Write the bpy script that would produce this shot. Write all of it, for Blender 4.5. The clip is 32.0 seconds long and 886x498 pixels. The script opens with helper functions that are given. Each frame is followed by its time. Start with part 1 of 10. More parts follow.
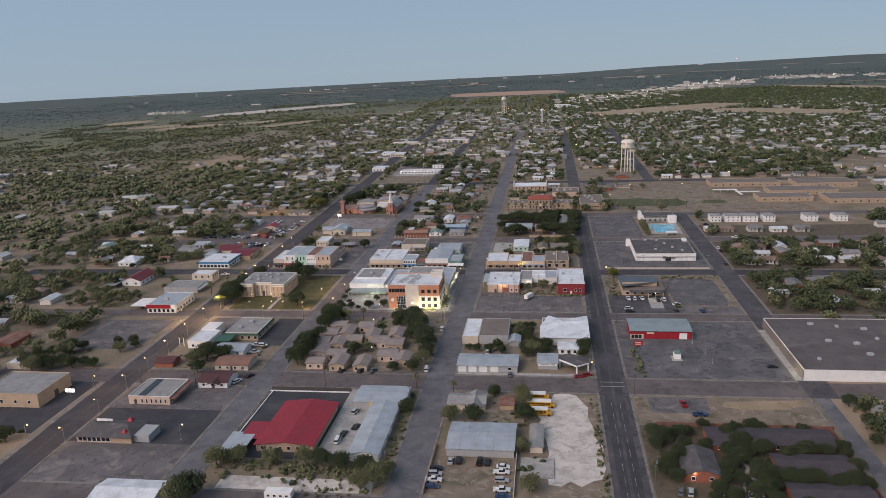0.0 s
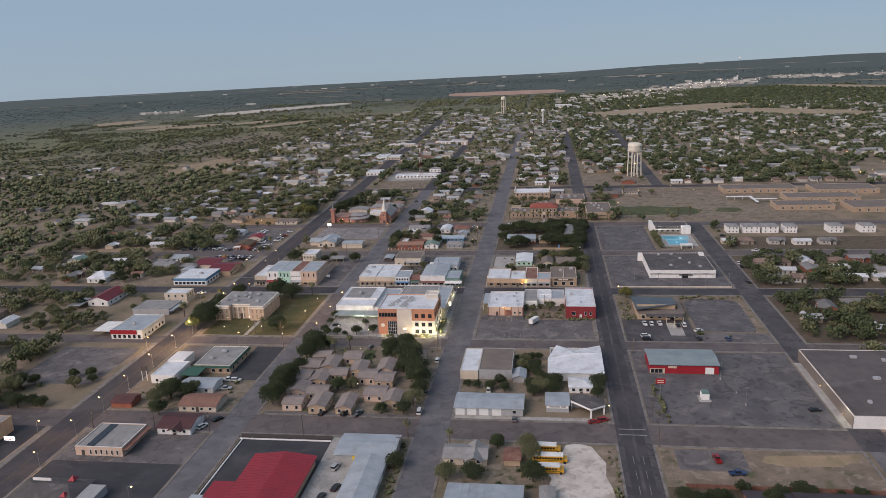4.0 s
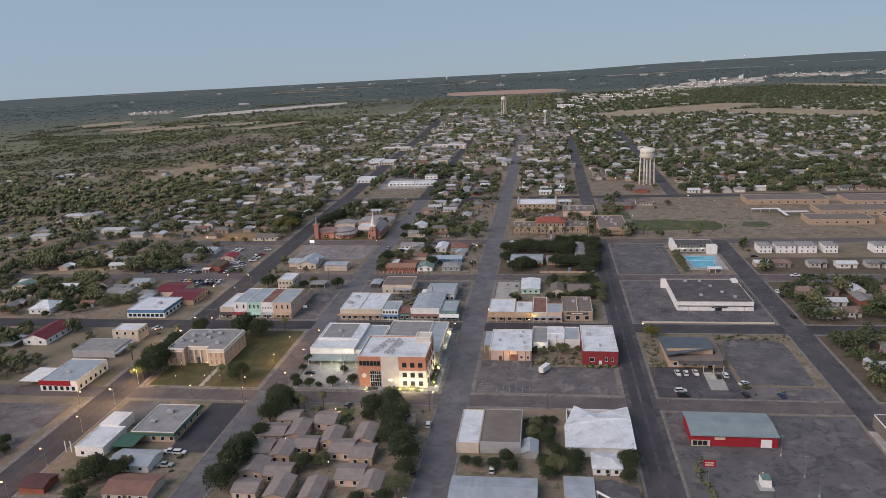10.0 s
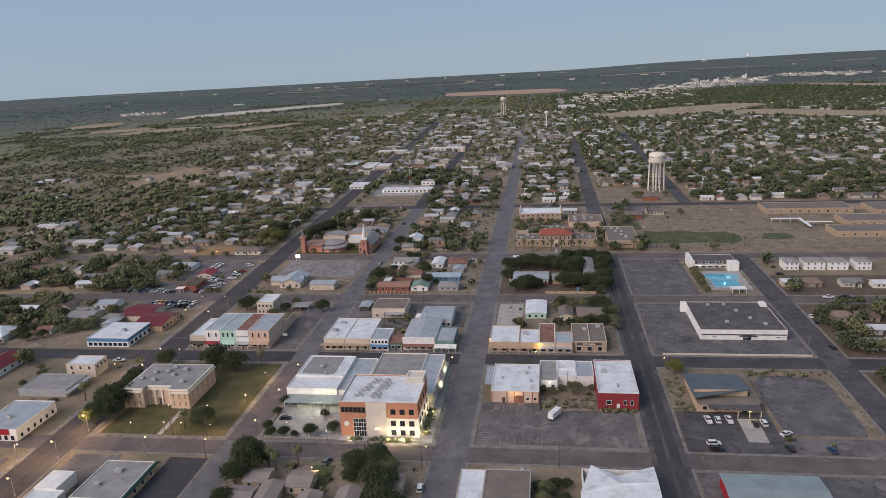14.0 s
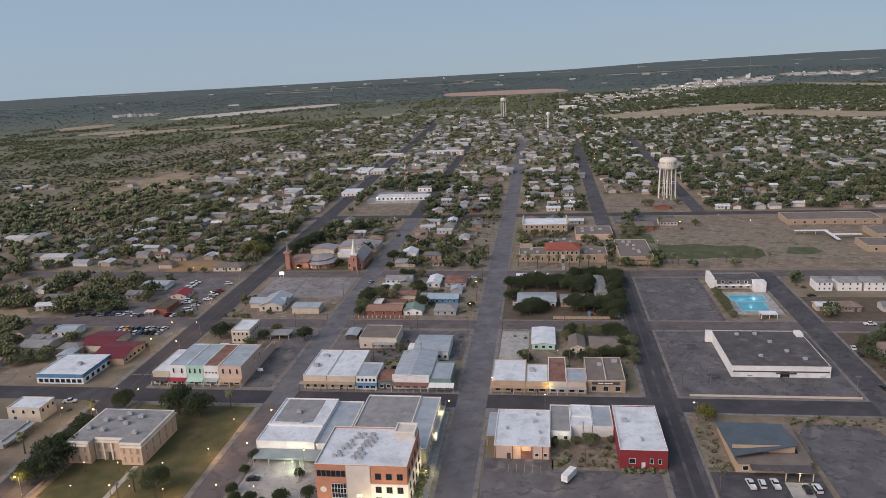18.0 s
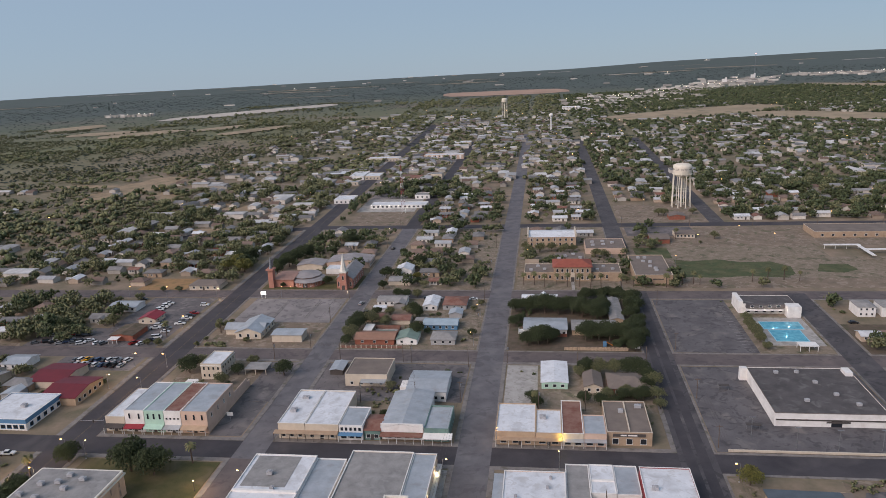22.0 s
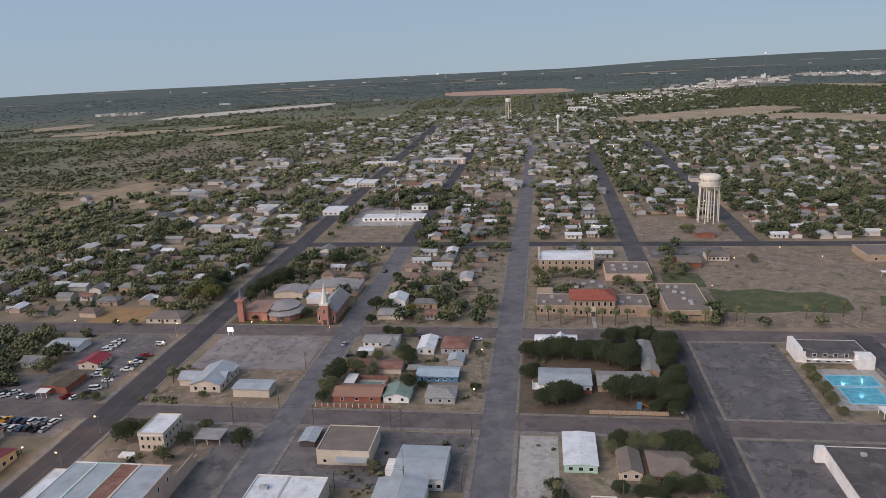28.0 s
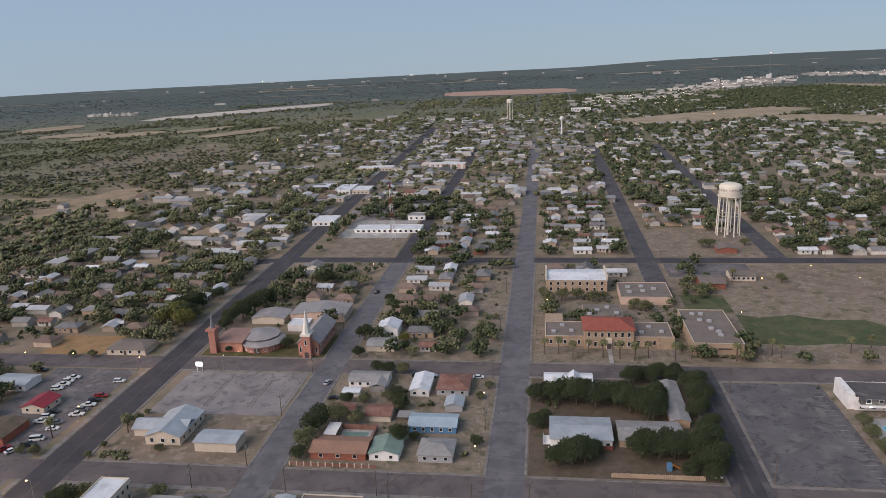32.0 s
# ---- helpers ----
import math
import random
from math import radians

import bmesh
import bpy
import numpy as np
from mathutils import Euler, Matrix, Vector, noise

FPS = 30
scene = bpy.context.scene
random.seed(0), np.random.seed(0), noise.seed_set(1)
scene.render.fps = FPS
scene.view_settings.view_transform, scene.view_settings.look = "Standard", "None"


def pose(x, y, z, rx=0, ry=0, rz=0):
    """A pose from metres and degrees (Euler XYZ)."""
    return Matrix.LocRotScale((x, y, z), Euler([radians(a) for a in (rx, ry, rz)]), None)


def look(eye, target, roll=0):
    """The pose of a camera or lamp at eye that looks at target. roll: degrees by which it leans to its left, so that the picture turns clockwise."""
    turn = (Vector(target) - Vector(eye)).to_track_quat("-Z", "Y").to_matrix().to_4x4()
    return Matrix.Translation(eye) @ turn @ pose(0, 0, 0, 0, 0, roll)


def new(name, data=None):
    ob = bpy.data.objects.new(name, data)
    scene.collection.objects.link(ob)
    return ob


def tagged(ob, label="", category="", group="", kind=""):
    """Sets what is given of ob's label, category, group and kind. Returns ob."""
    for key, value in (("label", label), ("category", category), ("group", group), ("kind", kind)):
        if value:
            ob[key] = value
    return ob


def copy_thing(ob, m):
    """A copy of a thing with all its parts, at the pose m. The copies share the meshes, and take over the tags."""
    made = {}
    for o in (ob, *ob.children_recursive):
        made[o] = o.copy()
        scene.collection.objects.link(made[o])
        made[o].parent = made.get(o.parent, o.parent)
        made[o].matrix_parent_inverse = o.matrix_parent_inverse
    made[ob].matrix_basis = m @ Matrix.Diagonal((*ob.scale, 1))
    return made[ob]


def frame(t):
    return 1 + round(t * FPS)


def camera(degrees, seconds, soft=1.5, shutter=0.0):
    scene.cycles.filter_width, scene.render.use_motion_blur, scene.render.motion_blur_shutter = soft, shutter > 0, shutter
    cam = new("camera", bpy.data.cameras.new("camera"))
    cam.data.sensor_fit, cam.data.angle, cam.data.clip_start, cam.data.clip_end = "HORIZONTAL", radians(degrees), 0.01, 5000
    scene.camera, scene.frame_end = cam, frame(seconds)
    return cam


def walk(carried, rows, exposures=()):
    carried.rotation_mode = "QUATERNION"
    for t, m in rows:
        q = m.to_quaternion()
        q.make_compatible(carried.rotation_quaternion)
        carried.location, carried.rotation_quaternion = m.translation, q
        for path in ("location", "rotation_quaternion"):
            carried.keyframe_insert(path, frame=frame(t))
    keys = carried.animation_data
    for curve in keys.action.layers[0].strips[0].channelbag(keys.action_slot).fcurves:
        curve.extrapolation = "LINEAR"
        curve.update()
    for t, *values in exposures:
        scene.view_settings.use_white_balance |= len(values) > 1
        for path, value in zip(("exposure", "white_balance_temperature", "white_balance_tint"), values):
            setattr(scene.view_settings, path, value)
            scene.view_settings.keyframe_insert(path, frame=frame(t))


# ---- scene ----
# ---------------------------------------------------------------- camera
cam = camera(62.0, 32.0, 0.8)
PATH = [
    (0, (-1.71, -419.31, 139.36), (-7.16, -322.83, 113.62), -2.26),
    (1, (-1.84, -408.60, 139.32), (-7.23, -312.13, 113.54), -2.26),
    (2, (-1.98, -397.90, 139.21), (-7.32, -301.44, 113.39), -2.26),
    (3, (-2.11, -387.22, 139.04), (-7.42, -290.77, 113.19), -2.25),
    (4, (-2.24, -376.53, 138.85), (-7.52, -280.08, 112.96), -2.25),
    (5, (-2.35, -365.84, 138.64), (-7.61, -269.40, 112.72), -2.24),
    (6, (-2.44, -355.14, 138.42), (-7.67, -258.71, 112.46), -2.24),
    (7, (-2.52, -344.42, 138.19), (-7.73, -248.00, 112.21), -2.25),
    (8, (-2.58, -333.70, 137.97), (-7.77, -237.28, 111.97), -2.25),
    (9, (-2.63, -322.96, 137.76), (-7.79, -226.54, 111.73), -2.27),
    (10, (-2.67, -312.21, 137.56), (-7.80, -215.80, 111.51), -2.28),
    (11, (-2.69, -301.42, 137.36), (-7.80, -205.01, 111.30), -2.31),
    (12, (-2.72, -290.63, 137.17), (-7.80, -194.23, 111.10), -2.32),
    (13, (-2.72, -279.84, 136.99), (-7.78, -183.44, 110.90), -2.35),
    (14, (-2.77, -269.01, 136.80), (-7.79, -172.61, 110.70), -2.37),
    (15, (-2.81, -258.17, 136.60), (-7.80, -161.76, 110.49), -2.39),
    (16, (-2.88, -247.31, 136.40), (-7.84, -150.91, 110.28), -2.40),
    (17, (-2.96, -236.44, 136.18), (-7.90, -140.04, 110.05), -2.41),
    (18, (-3.06, -225.58, 135.95), (-7.97, -129.18, 109.81), -2.42),
    (19, (-3.19, -214.70, 135.70), (-8.09, -118.30, 109.55), -2.42),
    (20, (-3.34, -203.82, 135.42), (-8.24, -107.42, 109.26), -2.42),
    (21, (-3.52, -192.95, 135.13), (-8.41, -96.56, 108.95), -2.40),
    (22, (-3.73, -182.09, 134.81), (-8.62, -85.70, 108.62), -2.38),
    (23, (-3.96, -171.22, 134.47), (-8.87, -74.84, 108.26), -2.36),
    (24, (-4.21, -160.36, 134.12), (-9.13, -63.99, 107.88), -2.33),
    (25, (-4.46, -149.51, 133.75), (-9.41, -53.15, 107.49), -2.28),
    (26, (-4.72, -138.67, 133.39), (-9.71, -42.32, 107.10), -2.25),
    (27, (-4.99, -127.85, 133.02), (-9.99, -31.50, 106.71), -2.21),
    (28, (-5.22, -117.02, 132.69), (-10.25, -20.69, 106.35), -2.17),
    (29, (-5.42, -106.22, 132.40), (-10.48, -9.89, 106.03), -2.14),
    (30, (-5.57, -95.43, 132.16), (-10.64, 0.89, 105.78), -2.12),
    (31, (-5.63, -84.65, 132.03), (-10.71, 11.67, 105.62), -2.12),
    (32, (-5.61, -73.88, 132.01), (-10.65, 22.44, 105.59), -2.13),
]
EXPOSURE = [(0, 0.56), (32, 0.66)]
walk(cam, [(t, look(eye, target, roll)) for t, eye, target, roll in PATH], EXPOSURE)

# ---------------------------------------------------------------- sky and daylight
SUN_UP, SUN_AZ = 22.0, 230.0
world = bpy.data.worlds.new("dusk_sky")
scene.world = world
world.use_nodes = True
wn = world.node_tree.nodes
wl = world.node_tree.links.new
sky = wn.new("ShaderNodeTexSky")
sky.sky_type, sky.sun_disc = "NISHITA", False
sky.sun_elevation, sky.sun_rotation = radians(SUN_UP), radians(SUN_AZ)
sky.air_density, sky.dust_density, sky.ozone_density = 1.0, 0.6, 2.5
# the land falls away from the town, so the sky's horizon lies a little below eye level
co, sh = wn.new("ShaderNodeTexCoord"), wn.new("ShaderNodeVectorMath")
sh.operation, sh.inputs[1].default_value = "ADD", (0, 0, 0.06)
wl(co.outputs["Generated"], sh.inputs[0])
wl(sh.outputs["Vector"], sky.inputs["Vector"])
veil = wn.new("ShaderNodeMix")
veil.data_type = "RGBA"
veil.inputs["Factor"].default_value, veil.inputs["B"].default_value = 0.9, (1, 1, 1, 1)
# high thin haze, paler towards the west where the sun has gone
west, tone = wn.new("ShaderNodeVectorMath"), wn.new("ShaderNodeMapRange")
west.operation, west.inputs[1].default_value = "DOT_PRODUCT", (-0.85, -0.1, 0.5)
tone.inputs["From Min"].default_value, tone.inputs["From Max"].default_value = -0.6, 0.75
haze = wn.new("ShaderNodeMix")
haze.data_type = "RGBA"
haze.inputs["A"].default_value, haze.inputs["B"].default_value = (1.04, 1.34, 1.82, 1), (1.34, 1.73, 2.25, 1)
wl(co.outputs["Generated"], west.inputs[0])
wl(west.outputs["Value"], tone.inputs["Value"])
wl(tone.outputs["Result"], haze.inputs["Factor"])
wl(haze.outputs["Result"], veil.inputs["B"])
wl(sky.outputs["Color"], veil.inputs["A"])
wl(veil.outputs["Result"], wn["Background"].inputs["Color"])
wn["Background"].inputs["Strength"].default_value = 0.15
sun = new("sun", bpy.data.lights.new("sun", "SUN"))
sun.data.energy, sun.data.angle, sun.data.color = 2.0, radians(50), (1.0, 0.83, 0.78)
# the veiled sun stands low in the west
sun.matrix_world = look((-190, -160, 160), (0, 0, 0))

# ---------------------------------------------------------------- the town grid
# u runs along the cross streets, v along the long streets, both in metres
def Q(u, v, z=0.0):
    return Vector((0.9965 * u + 0.1177 * v, -0.0839 * u + 1.2999 * v, RISE * z))


RISE = 0.95
TURN_U, TURN_V = math.atan2(-0.0839, 0.9965), math.atan2(1.2999, 0.1177) - math.pi / 2


def S(u, v):
    """The same place in the older map of the open land."""
    return 0.9994 * u + 0.118 * v, -0.035 * u + 0.993 * v


def P(x, y):
    """A place of the open land's map in the world."""
    return 0.9971 * x, 1.3135 * y - 0.0379 * x


def swing(r, a):
    """The grid steps of a true circle of radius r, at the angle a."""
    x, y = r * math.cos(a), r * math.sin(a)
    return (1.2999 * x - 0.1177 * y) / 1.3052, (0.0839 * x + 0.9965 * y) / 1.3052


ORIGIN = {}


# ---------------------------------------------------------------- materials
def shader(name, c1, c2=None, size=4.0, fine=0.35, rough=0.85, metal=0.0, bump=0.25, rand=0.0, stain=None, island=0.0, spec=0.3, worn=None):
    """Two tones mixed by coarse and fine noise in metres; rand varies the tone from object to object."""
    m = bpy.data.materials.new(name)
    m.use_nodes = True
    nt = m.node_tree
    n, ln = nt.nodes, nt.links.new
    b = n["Principled BSDF"]
    b.inputs["Roughness"].default_value, b.inputs["Metallic"].default_value = rough, metal
    b.inputs["Specular IOR Level"].default_value = spec
    c2 = c2 or tuple(min(1.0, k * 0.72) for k in c1)
    geo = n.new("ShaderNodeNewGeometry")
    coarse, grain = n.new("ShaderNodeTexNoise"), n.new("ShaderNodeTexNoise")
    coarse.inputs["Scale"].default_value, coarse.inputs["Detail"].default_value, coarse.inputs["Roughness"].default_value = 1 / size, 5, 0.62
    grain.inputs["Scale"].default_value, grain.inputs["Detail"].default_value = 1 / fine, 4
    for t in (coarse, grain):
        ln(geo.outputs["Position"], t.inputs["Vector"])
    ramp = n.new("ShaderNodeMapRange")
    ramp.inputs["From Min"].default_value, ramp.inputs["From Max"].default_value = 0.34, 0.66
    ln(coarse.outputs["Fac"], ramp.inputs["Value"])
    add = n.new("ShaderNodeMath")
    add.operation, add.use_clamp = "MULTIPLY_ADD", True
    ln(grain.outputs["Fac"], add.inputs[0])
    add.inputs[1].default_value = 0.7
    shift = n.new("ShaderNodeMath")
    shift.operation = "SUBTRACT"
    ln(ramp.outputs["Result"], shift.inputs[0])
    shift.inputs[1].default_value = 0.35
    ln(shift.outputs[0], add.inputs[2])
    mix = n.new("ShaderNodeMix")
    mix.data_type = "RGBA"
    mix.inputs["A"].default_value, mix.inputs["B"].default_value = (*c1, 1), (*c2, 1)
    ln(add.outputs[0], mix.inputs["Factor"])
    out = mix.outputs["Result"]
    for i, (tone_, wide_, most) in enumerate(s_ for s_ in (stain, worn) if s_):
        st, off = n.new("ShaderNodeTexNoise"), n.new("ShaderNodeVectorMath")
        st.inputs["Scale"].default_value, st.inputs["Detail"].default_value, st.inputs["Distortion"].default_value = 1 / wide_, 6, 0.6 + 0.9 * i
        off.operation, off.inputs[1].default_value = "ADD", (170.0 * i, 90.0 * i, 0)
        ln(geo.outputs["Position"], off.inputs[0])
        ln(off.outputs["Vector"], st.inputs["Vector"])
        sr = n.new("ShaderNodeMapRange")
        sr.inputs["From Min"].default_value, sr.inputs["From Max"].default_value, sr.inputs["To Max"].default_value = 0.55, 0.7 - 0.08 * i, most
        ln(st.outputs["Fac"], sr.inputs["Value"])
        m2 = n.new("ShaderNodeMix")
        m2.data_type = "RGBA"
        ln(out, m2.inputs["A"])
        m2.inputs["B"].default_value = (*tone_, 1)
        ln(sr.outputs["Result"], m2.inputs["Factor"])
        out = m2.outputs["Result"]
    if rand or island:
        hsv = n.new("ShaderNodeHueSaturation")
        info = n.new("ShaderNodeObjectInfo")
        src = info.outputs["Random"] if rand else geo.outputs["Random Per Island"]
        r = n.new("ShaderNodeMapRange")
        k = rand or island
        r.inputs["To Min"].default_value, r.inputs["To Max"].default_value = 1 - k, 1 + k
        ln(src, r.inputs["Value"])
        ln(r.outputs["Result"], hsv.inputs["Value"])
        ln(out, hsv.inputs["Color"])
        out = hsv.outputs["Color"]
    ln(out, b.inputs["Base Color"])
    if bump:
        bp = n.new("ShaderNodeBump")
        bp.inputs["Strength"].default_value, bp.inputs["Distance"].default_value = bump, 0.05
        ln(grain.outputs["Fac"], bp.inputs["Height"])
        ln(bp.outputs["Normal"], b.inputs["Normal"])
    return m


def glow(name, color, power):
    m = bpy.data.materials.new(name)
    m.use_nodes = True
    b = m.node_tree.nodes["Principled BSDF"]
    b.inputs["Base Color"].default_value = (*color, 1)
    b.inputs["Emission Color"].default_value, b.inputs["Emission Strength"].default_value = (*color, 1), power
    return m


# ---------------------------------------------------------------- mesh helpers
class Geo:
    """Collects faces in grid metres (u, v, z)."""

    def __init__(self):
        self.v, self.f = [], []

    def poly(self, *pts):
        k = len(self.v)
        self.v += [tuple(p) for p in pts]
        self.f.append(tuple(range(k, k + len(pts))))
        return self

    def box(self, u0, u1, v0, v1, z0, z1):
        k = len(self.v)
        self.v += [(u, v, z) for z in (z0, z1) for u, v in ((u0, v0), (u1, v0), (u1, v1), (u0, v1))]
        self.f += [tuple(k + i for i in q) for q in ((3, 2, 1, 0), (4, 5, 6, 7), (0, 1, 5, 4), (1, 2, 6, 5), (2, 3, 7, 6), (3, 0, 4, 7))]
        return self

    def prism(self, outline, z0, z1):
        """A flat outline (u, v), counter-clockwise, between two heights."""
        k, n = len(self.v), len(outline)
        self.v += [(u, v, z) for z in (z0, z1) for u, v in outline]
        self.f += [tuple(range(k + n - 1, k - 1, -1)), tuple(range(k + n, k + 2 * n))]
        self.f += [(k + i, k + (i + 1) % n, k + n + (i + 1) % n, k + n + i) for i in range(n)]
        return self

    def ring(self, u0, u1, v0, v1, z0, z1, t):
        """Four walls of thickness t round a rectangle, open above and below."""
        k = len(self.v)
        for z in (z0, z1):
            for s in (0, t):
                self.v += [(u0 + s, v0 + s, z), (u1 - s, v0 + s, z), (u1 - s, v1 - s, z), (u0 + s, v1 - s, z)]
        for i in range(4):
            j = (i + 1) % 4
            self.f += [(k + i, k + j, k + 8 + j, k + 8 + i), (k + 4 + j, k + 4 + i, k + 12 + i, k + 12 + j), (k + 8 + i, k + 8 + j, k + 12 + j, k + 12 + i), (k + j, k + i, k + 4 + i, k + 4 + j)]
        return self

    def gable(self, u0, u1, v0, v1, z0, z1, along="u", t=0.18):
        """Two sloping roof slabs with the ridge along u or v."""
        sw = (lambda a, b, z: (a, b, z)) if along == "u" else (lambda a, b, z: (b, a, z))
        a0, a1, b0, b1 = (u0, u1, v0, v1) if along == "u" else (v0, v1, u0, u1)
        bm = (b0 + b1) / 2
        sec = [(b0, z0), (bm, z1), (b1, z0), (b1, z0 - t), (bm, z1 - t), (b0, z0 - t)]
        k = len(self.v)
        self.v += [sw(a, b, z) for a in (a0, a1) for b, z in sec]
        self.f += [(k + 0, k + 1, k + 4, k + 5), (k + 1, k + 2, k + 3, k + 4), (k + 11, k + 10, k + 7, k + 6), (k + 10, k + 9, k + 8, k + 7)]
        self.f += [(k + i, k + 6 + i, k + 6 + (i + 1) % 6, k + (i + 1) % 6) for i in range(6)]
        return self

    def hip(self, u0, u1, v0, v1, z0, z1, t=0.18):
        w, d = u1 - u0, v1 - v0
        i = min(w, d) / 2
        ra, rb = ((u0 + i, (v0 + v1) / 2, z1), (u1 - i, (v0 + v1) / 2, z1)) if w >= d else (((u0 + u1) / 2, v0 + i, z1), ((u0 + u1) / 2, v1 - i, z1))
        k = len(self.v)
        self.v += [(u0, v0, z0), (u1, v0, z0), (u1, v1, z0), (u0, v1, z0), ra, rb, (u0, v0, z0 - t), (u1, v0, z0 - t), (u1, v1, z0 - t), (u0, v1, z0 - t)]
        quads = [(0, 1, 5, 4), (1, 2, 5), (2, 3, 4, 5), (3, 0, 4)] if w >= d else [(0, 1, 4), (1, 2, 5, 4), (2, 3, 5), (3, 0, 4, 5)]
        self.f += [tuple(k + q for q in f) for f in quads] + [(k + 9, k + 8, k + 7, k + 6)]
        self.f += [(k + j, k + 6 + j, k + 6 + (j + 1) % 4, k + (j + 1) % 4) for j in range(4)]
        return self

    def tube(self, p, q, r0, r1=None, n=8, caps=True):
        """A round bar between two points of the grid."""
        r1 = r0 if r1 is None else r1
        p, q = Vector(p), Vector(q)
        d = (q - p).normalized()
        a = d.orthogonal().normalized()
        b = d.cross(a)
        k = len(self.v)
        for c, r in ((p, r0), (q, r1)):
            self.v += [tuple(c + r * (math.cos(i * math.tau / n) * a + math.sin(i * math.tau / n) * b)) for i in range(n)]
        self.f += [(k + i, k + (i + 1) % n, k + n + (i + 1) % n, k + n + i) for i in range(n)]
        if caps:
            self.f += [tuple(range(k + n - 1, k - 1, -1)), tuple(range(k + n, k + 2 * n))]
        return self

    def lathe(self, c, rings, n=24):
        """A turned body: rings of (radius, z) round the place c."""
        k = len(self.v)
        for r, z in rings:
            for i in range(n):
                du, dv = swing(r, i * math.tau / n)
                self.v.append((c[0] + du, c[1] + dv, z))
        for j in range(len(rings) - 1):
            self.f += [(k + j * n + i, k + j * n + (i + 1) % n, k + (j + 1) * n + (i + 1) % n, k + (j + 1) * n + i) for i in range(n)]
        self.f += [tuple(range(k + n - 1, k - 1, -1)), tuple(range(k + (len(rings) - 1) * n, k + len(rings) * n))]
        return self

    def data(self, name, mat, org=None, grid=True, smooth=False):
        me = bpy.data.meshes.new(name)
        org = org or Vector((0, 0, 0))
        me.from_pydata([tuple((Q(*p) if grid else Vector(p)) - org) for p in self.v], [], self.f)
        me.materials.append(mat)
        if smooth:
            me.polygons.foreach_set("use_smooth", [True] * len(me.polygons))
        me.update()
        return me


def thing(name, u, v, z=0.0, label="", category="", group="", kind=""):
    """An Empty at the base of a thing, to carry its parts."""
    ob = new(name)
    ob.empty_display_size = 0.5
    ob.location = Q(u, v, z)
    ORIGIN[ob] = Q(u, v, z)
    return tagged(ob, label, category, group, kind)


def part(name, geo, mat, parent, label="", smooth=False):
    ob = new(name, geo.data(name, mat, ORIGIN[parent], smooth=smooth))
    ob.parent = parent
    ORIGIN[ob] = ORIGIN[parent]
    return tagged(ob, label)


def solid(name, geo, mat, label="", category="", group="", kind="", smooth=False):
    """A thing or piece of the setting that is one mesh."""
    org = Q(*geo.v[0])
    org.z = 0
    ob = new(name, geo.data(name, mat, org, smooth=smooth))
    ob.location = org
    ORIGIN[ob] = org
    return tagged(ob, label, category, group, kind)


MESHES = {}


def piece(name, key, make, parent, u, v, z, turn=0.0, label=""):
    """A part on a shared mesh: make() gives its mesh the first time; placed in grid metres under its parent."""
    if key not in MESHES:
        MESHES[key] = make()
    ob = new(name, MESHES[key])
    ob.parent = parent
    ob.matrix_basis = Matrix.Translation(Q(u, v, z) - ORIGIN[parent]) @ Matrix.Rotation(turn, 4, "Z")
    ORIGIN[ob] = Q(u, v, z)
    return tagged(ob, label)

# ---------------------------------------------------------------- surfaces
M_GROUND = shader("dry_scrub_ground", (0.135, 0.12, 0.078), (0.25, 0.19, 0.14), size=22, fine=1.6, rough=0.95, bump=0.5, stain=((0.36, 0.265, 0.19), 60, 0.8))


